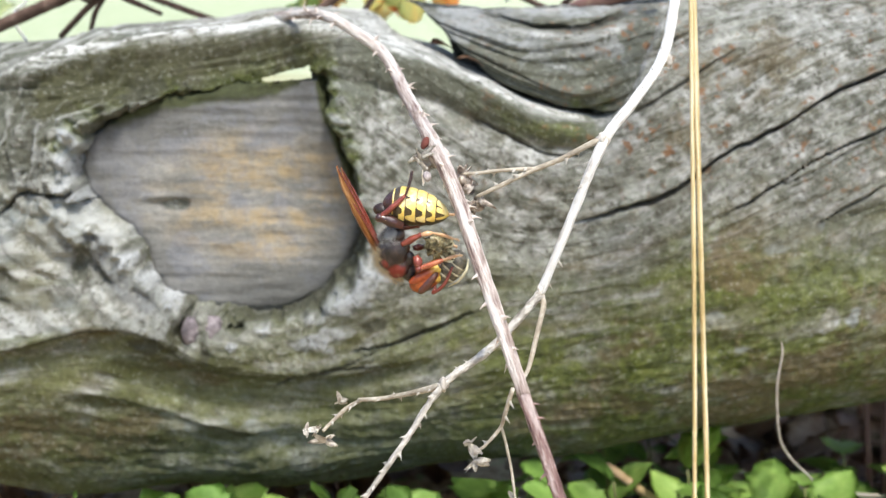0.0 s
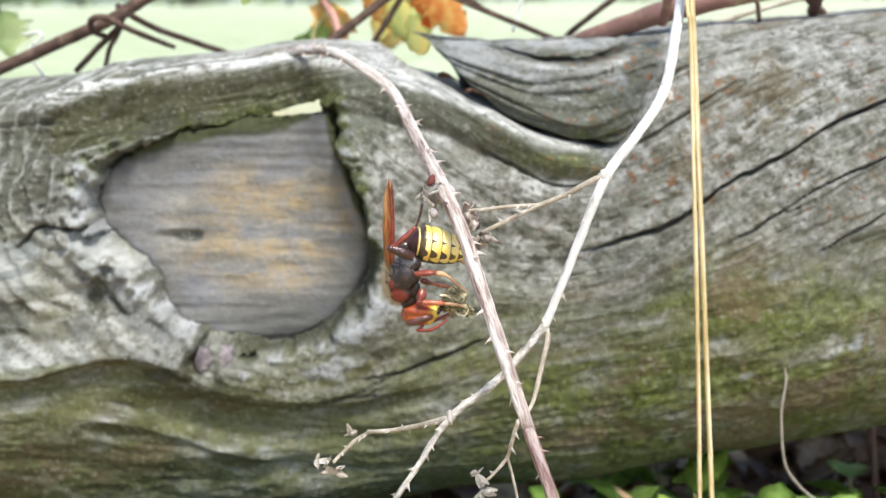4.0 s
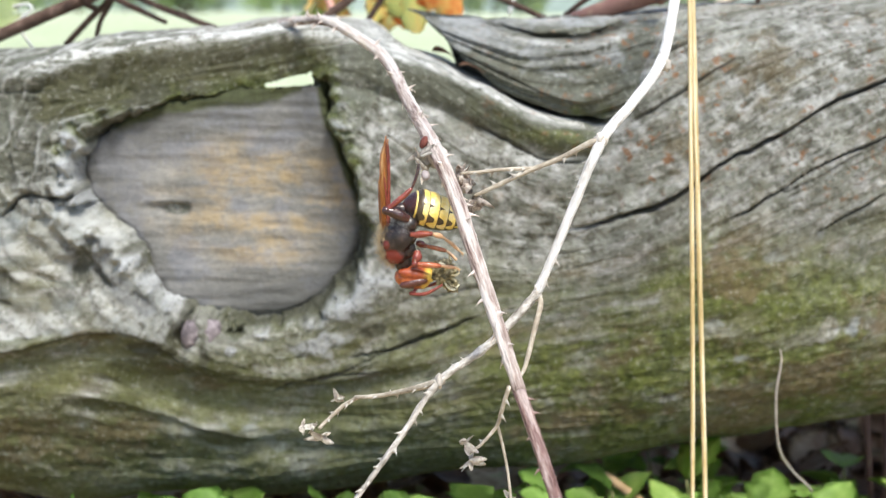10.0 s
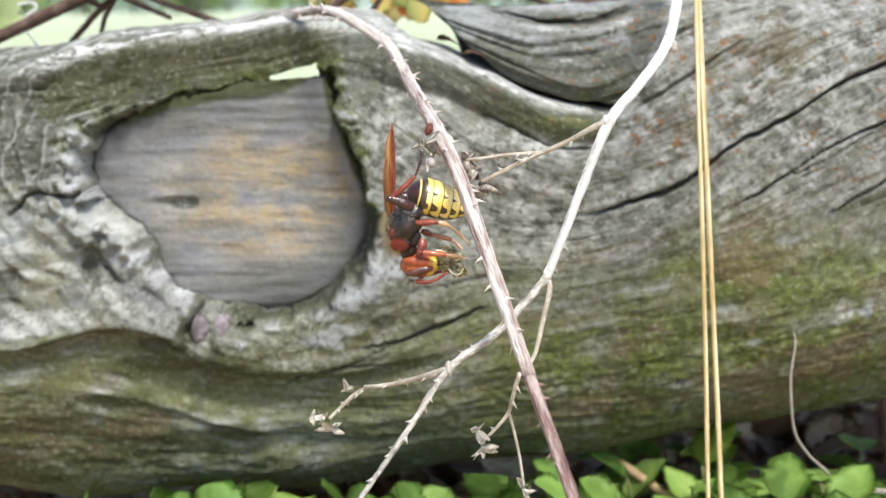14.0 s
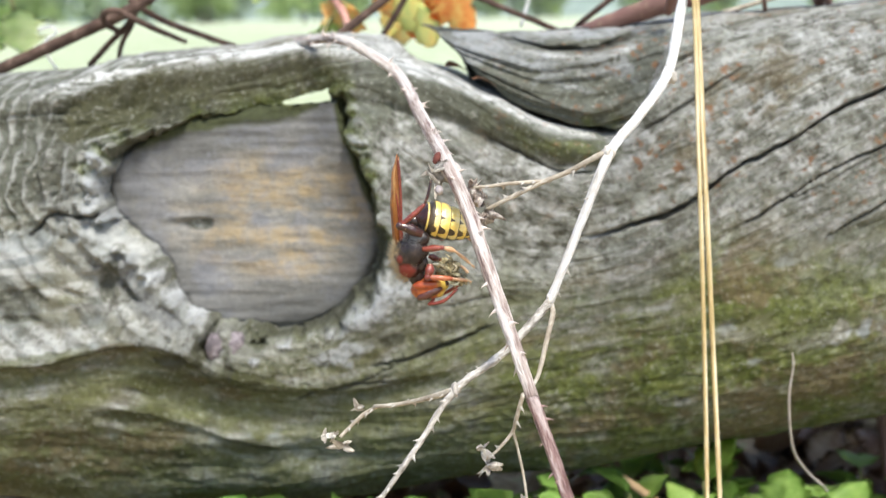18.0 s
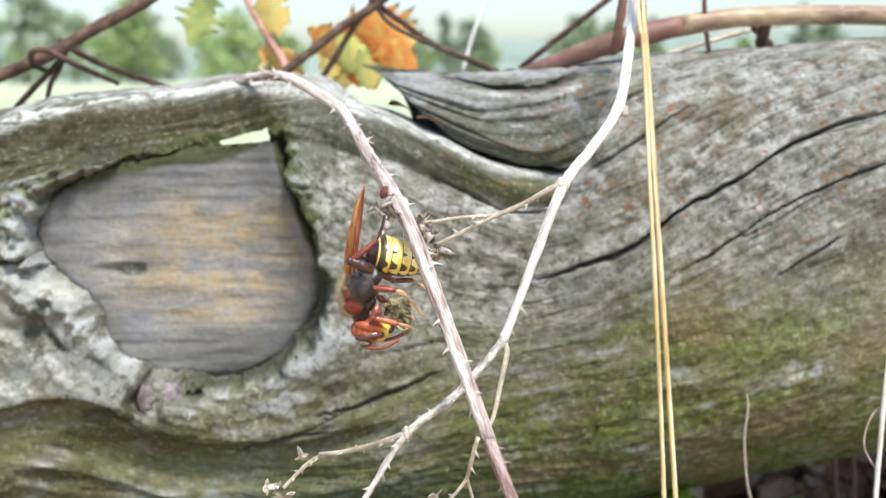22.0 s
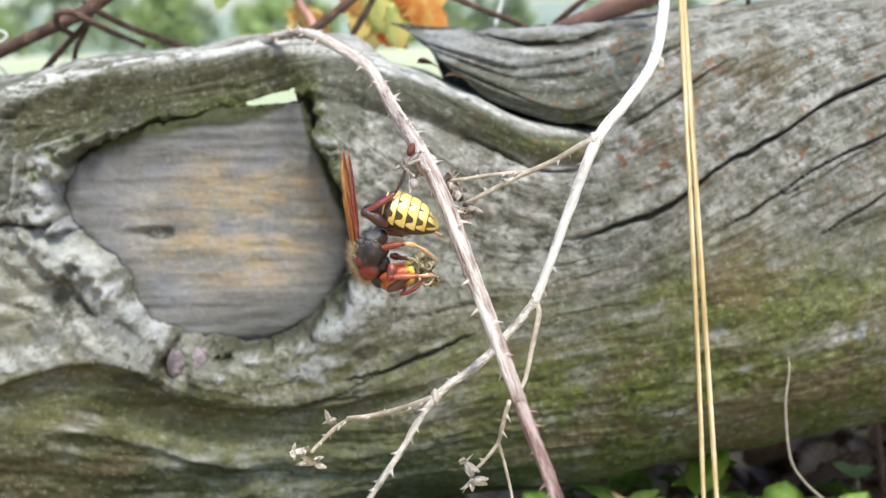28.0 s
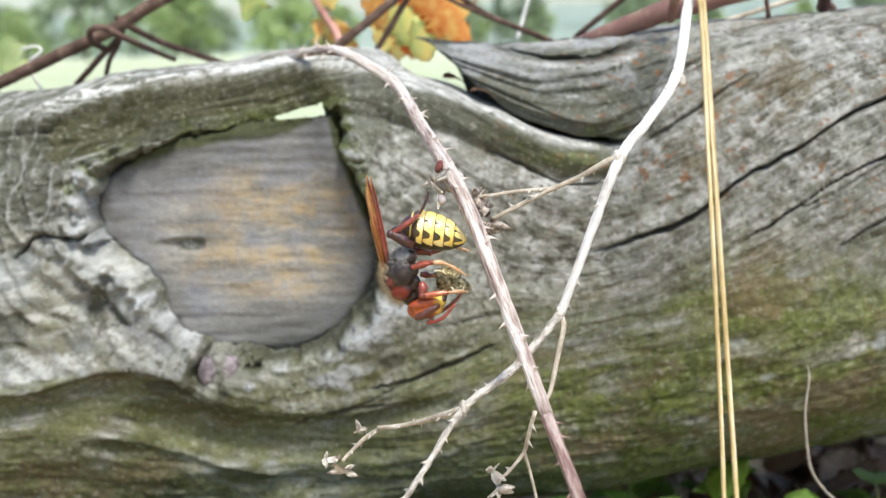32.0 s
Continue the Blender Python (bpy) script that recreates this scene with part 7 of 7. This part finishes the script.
# the hornet's thorax: seconds, x, y, z in mm, swing in degrees (head to the right)
SWING = [
    (0, -6.30, -60.00, 14.28, 28.0),
    (0.5, -6.34, -60.00, 14.64, 22.0),
    (1, -6.35, -60.00, 14.82, 16.0),
    (1.5, -6.29, -60.00, 15.14, 11.5),
    (2, -6.18, -60.00, 15.27, 7.0),
    (2.5, -6.13, -60.00, 15.40, 5.0),
    (3, -5.98, -60.00, 15.44, 3.0),
    (3.5, -5.97, -60.00, 15.63, 3.2),
    (5.5, -5.68, -60.00, 16.29, 4.0),
    (6, -5.19, -60.00, 16.19, 4.0),
    (6.5, -5.05, -60.00, 16.07, 4.0),
    (7, -5.69, -60.00, 16.20, 4.0),
    (7.5, -5.50, -60.00, 16.26, 4.0),
    (8, -5.05, -60.00, 16.04, 4.0),
    (8.5, -5.44, -60.00, 16.17, 4.0),
    (9, -4.94, -60.00, 16.35, 4.0),
    (9.5, -5.31, -60.00, 16.16, 3.5),
    (10, -5.17, -60.00, 16.21, 3.0),
    (10.5, -5.69, -60.00, 16.36, 2.5),
    (11, -5.24, -60.00, 16.14, 2.0),
    (11.5, -5.44, -60.00, 16.22, 1.5),
    (12, -5.77, -60.00, 16.21, 1.0),
    (12.5, -5.65, -60.00, 16.23, 0.5),
    (13, -5.28, -60.00, 16.02, 0.0),
    (13.5, -5.49, -60.00, 16.20, 0.5),
    (15.5, -5.13, -60.00, 16.22, 2.5),
    (16, -5.33, -60.00, 16.23, 3.0),
    (16.5, -5.37, -60.00, 16.20, 3.5),
    (17, -5.90, -60.00, 16.08, 4.0),
    (17.5, -5.44, -60.00, 15.94, 3.5),
    (18, -5.59, -60.00, 16.03, 3.0),
    (18.5, -5.33, -60.00, 16.24, -2.0),
    (19, -4.83, -60.00, 16.37, -8.0),
    (19.5, -4.69, -60.00, 16.52, -7.9),
    (20, -5.09, -60.00, 16.31, -7.8),
    (20.5, -5.18, -60.00, 16.26, -7.7),
    (21, -5.01, -60.00, 16.02, -7.6),
    (21.5, -5.29, -60.00, 16.08, -7.5),
    (22, -5.23, -60.00, 16.19, -7.5),
    (22.5, -5.26, -60.00, 16.02, -7.4),
    (23, -5.08, -60.00, 16.10, -7.3),
    (23.5, -5.31, -60.00, 16.50, -7.2),
    (24, -5.43, -60.00, 16.34, -7.1),
    (24.5, -5.50, -60.00, 16.21, -7.0),
    (26.5, -7.99, -60.00, 15.58, 8.0),
    (27, -8.00, -60.00, 15.68, 11.0),
    (27.5, -7.81, -60.00, 15.96, 10.0),
    (28, -7.89, -60.00, 15.83, 9.0),
    (28.5, -7.84, -60.00, 15.84, 8.0),
    (29, -7.91, -60.00, 15.56, 7.0),
    (29.5, -7.97, -60.00, 15.37, 8.0),
    (30, -7.93, -60.00, 15.15, 9.0),
    (30.5, -7.92, -60.00, 15.22, 11.0),
    (31, -7.76, -60.00, 15.09, 13.0),
    (31.5, -7.78, -60.00, 14.93, 13.0),
    (32, -7.74, -60.00, 14.86, 13.0),
]
# seconds; the abdomen's base before the thorax, its droop, its turn away and its roll; the gripping leg's hip and turn; the head's own nod
BODY = [
    (0.0, -1.2, 6.2, 4, -4, -8, 1.2, 4.6, 0, 11),
    (1.0, -0.9, 6.3, 7, 1, -4, 1.3, 4.4, 0, 4),
    (2.0, -0.6, 6.4, 9, 3, 0, 1.5, 4.2, 0, -2),
    (3.0, -0.3, 6.2, 10, 7, 4, 1.5, 4.0, 0, 0),
    (5.5, -0.2, 6.0, 10, 10, 4, 1.5, 3.8, 0, 2),
    (7.0, -0.2, 6.0, 10, 8, 4, 1.5, 3.8, 0, 4),
    (8.0, -0.3, 5.9, 11, 10, 4, 1.5, 3.7, 0, 0),
    (9.0, -0.2, 5.9, 12, 10, 6, 1.4, 3.6, 0, 5),
    (10.0, -0.2, 5.8, 13, 9, 5, 1.4, 3.5, 0, -2),
    (11.0, -0.3, 5.7, 13, 10, 5, 1.4, 3.5, 0, 3),
    (12.0, -0.3, 5.7, 14, 9.5, 5, 1.4, 3.4, 0, 1),
    (13.0, -0.3, 5.6, 15, 9, 5, 1.4, 3.4, 0, 0),
    (16.0, -0.5, 5.6, 14, 8, 5, 1.4, 3.5, 0, 4),
    (17.0, -0.6, 5.6, 14, 6, 4, 1.4, 3.5, 0, 3),
    (18.0, -0.2, 6.0, 12, 9, 8, 1.6, 3.5, 0, 10),
    (19.0, 0.1, 6.6, 6, 17, 14, 2.0, 3.4, 4, -3),
    (20.0, 0.1, 6.4, 6, 15, 12, 2.0, 3.4, 4, 2),
    (21.0, 0.0, 6.0, 8, 14, 10, 1.9, 3.4, 4, -2),
    (22.0, -0.1, 5.8, 12, 12, 8, 1.8, 3.4, 3, 3),
    (23.0, -0.2, 5.7, 15, 11, 8, 1.7, 3.4, 2, -2),
    (24.5, -0.3, 5.6, 18, 10, 8, 1.6, 3.4, 2, 1),
    (26.5, 0.2, 6.9, 14, 0, -8, 2.5, 4.5, 10, 12),
    (27.0, 0.3, 7.1, 15, -2, -10, 2.5, 4.6, 10, 8),
    (28.0, 0.3, 7.1, 15, -4, -10, 2.5, 4.6, 10, 14),
    (29.0, 0.3, 7.1, 14, -2, -10, 2.4, 4.6, 8, 10),
    (30.0, 0.1, 7.1, 11, -3, -9, 2.1, 4.7, 9, 6),
    (31.0, -0.1, 7.1, 9, -3, -9, 1.9, 4.8, 8, 10),
    (32.0, -0.3, 7.1, 8, -3, -9, 1.8, 4.8, 8, 6),
]


# seconds; the torn chest's x and z; the bee's abdomen: x, y, z in mm, tilt and swing in degrees
CHEST = [
    (0, 0.6, 15.2), (0.5, 1.2, 14.2), (1, 0.6, 15.2), (1.5, 0.6, 15.6), (2, 0.9, 13.7), (3, 0.8, 12.9), (3.5, 1.5, 11.9),
    (5.5, 2.3, 11.4), (6.3, 1.8, 11.4), (7, 1.6, 11.0), (7.5, 1.2, 11.5), (8, 1.9, 12.0), (9, 2.6, 12.3), (10, 1.7, 10.6),
    (11, 2.1, 10.5), (12, 1.5, 10.6), (13, 1.2, 10.6), (16, 0.9, 11.0), (17, 0.2, 12.8), (18, 0.0, 12.8), (19, 1.4, 12.8),
    (20, 1.8, 12.8), (21, 0.8, 12.2), (22, 0.4, 12.8), (23, 1.4, 13.6), (24, 1.4, 13.6), (26.5, -1.0, 14.0), (27, -1.1, 14.6),
    (28, -0.6, 13.4), (29, -1.8, 13.3), (30, -1.4, 13.3), (31, -0.2, 13.6), (32, -0.5, 13.9),
]
DROP = [
    (0, 2.6, -60.0, 11.4, 0, 40), (0.3, 1.5, -60.0, 10.2, 0, 20), (0.6, 1.0, -60.0, 9.0, 0, 4), (0.9, 1.3, -60.0, 9.0, 0, -2),
    (1.2, 1.8, -60.0, 9.0, 0, -4), (1.5, 1.3, -60.0, 8.2, 0, -4), (1.6, 1.2, -60.0, 7.4, 0, -4), (1.66, 1.0, -60.4, 4.0, 8, -4), (1.72, 0.6, -61.2, -6.0, 24, -6),
    (1.78, 0.2, -62.0, -22.0, 45, -10), (1.84, -0.2, -63.0, -46.0, 68, -14), (1.91, -0.6, -64.0, -82.4, 88, -18), (2.4, -0.6, -64.0, -82.4, 88, -18), (32, -0.6, -64.0, -82.4, 88, -18),
]


def motions():
    rows = [(t, pose(x * MM, y * MM, z * MM, 0, -a, 0)) for t, x, y, z, a in SWING]
    walk(hornet, rows)
    ts = np.array([r[0] for r in SWING])
    turns = np.array([r[4] for r in SWING])
    belly, grip, nod, held = [], [], [], []
    for t, bx, bz, droop, away, roll, hx, hz, turn, own in BODY:
        bx += float(np.interp(t, [0, 3, 5.5, 24.5, 26.5], [-0.9, 0.2, 0.5, 0.5, 0.0]))
        bz += float(np.interp(t, [0, 3, 5.5, 24.5, 26.5], [1.5, 0.8, 0.6, 0.6, 0.8]))
        bz += float(np.interp(t, [0, 3, 5.5, 16, 20, 24.5, 26.5, 32], [0.0, -0.6, -1.0, -0.8, -0.3, -0.3, -0.5, -0.5]))
        back = pose(0, 0, 0, 0, float(np.interp(t, ts, turns)), 0)
        belly.append((t, back @ pose(bx * MM, 0.0002, bz * MM) @ pose(0, 0, 0, 0, droop, 0) @ pose(0, 0, 0, 0, 0, away) @ pose(0, 0, 0, roll, 0, 0)))
        grip.append((t, back @ pose(hx * MM, -0.0026, hz * MM, 0, turn, 0)))
        tuck = float(np.interp(t, [24.5, 26.5, 29, 30, 31, 32], [0, 1, 1, 0.9, 0.5, 0.1]))
        nod.append((t, pose((0.4 + 0.8 * tuck) * MM, 0, (-4.6 + 1.6 * tuck) * MM, 0, -own, 0)))
    walk(abdomen, belly)
    walk(hind, grip)
    walk(head, nod)
    # the wings spread a little and close
    for w, s, ln in wings:
        gap = [(t, 1.5 + 1.2 * float(np.interp(t, [0, 2, 5.5, 13, 19, 24.5, 26.5, 29, 32], [0.2, 1.2, 1.6, 0.2, 0.3, 0.2, 2.4, 2.2, 1.2]))) for t, *_ in BODY]
        walk(w, [(t, pose((-2.0 - (0.25 if s > 0 else 0)) * MM, s * 0.9 * MM, -0.3 * MM, s * -1.5, 2 + s * g * (1.0 if s > 0 else -0.3) - (3 if ln < 14 else 0), 14 * s)) for t, g in gap])
    # the chest turns between legs and jaws; the abdomen dangles, then drops to the ground
    walk(prey, [(t, pose(x * MM, -0.0603, z * MM, 0, 30 * math.sin(0.9 * t), 25 * math.sin(1.3 * t))) for t, x, z in CHEST])
    walk(bee, [(t, pose(x * MM, y * MM, z * MM, rx, ry, 0)) for t, x, y, z, rx, ry in DROP])



motions()
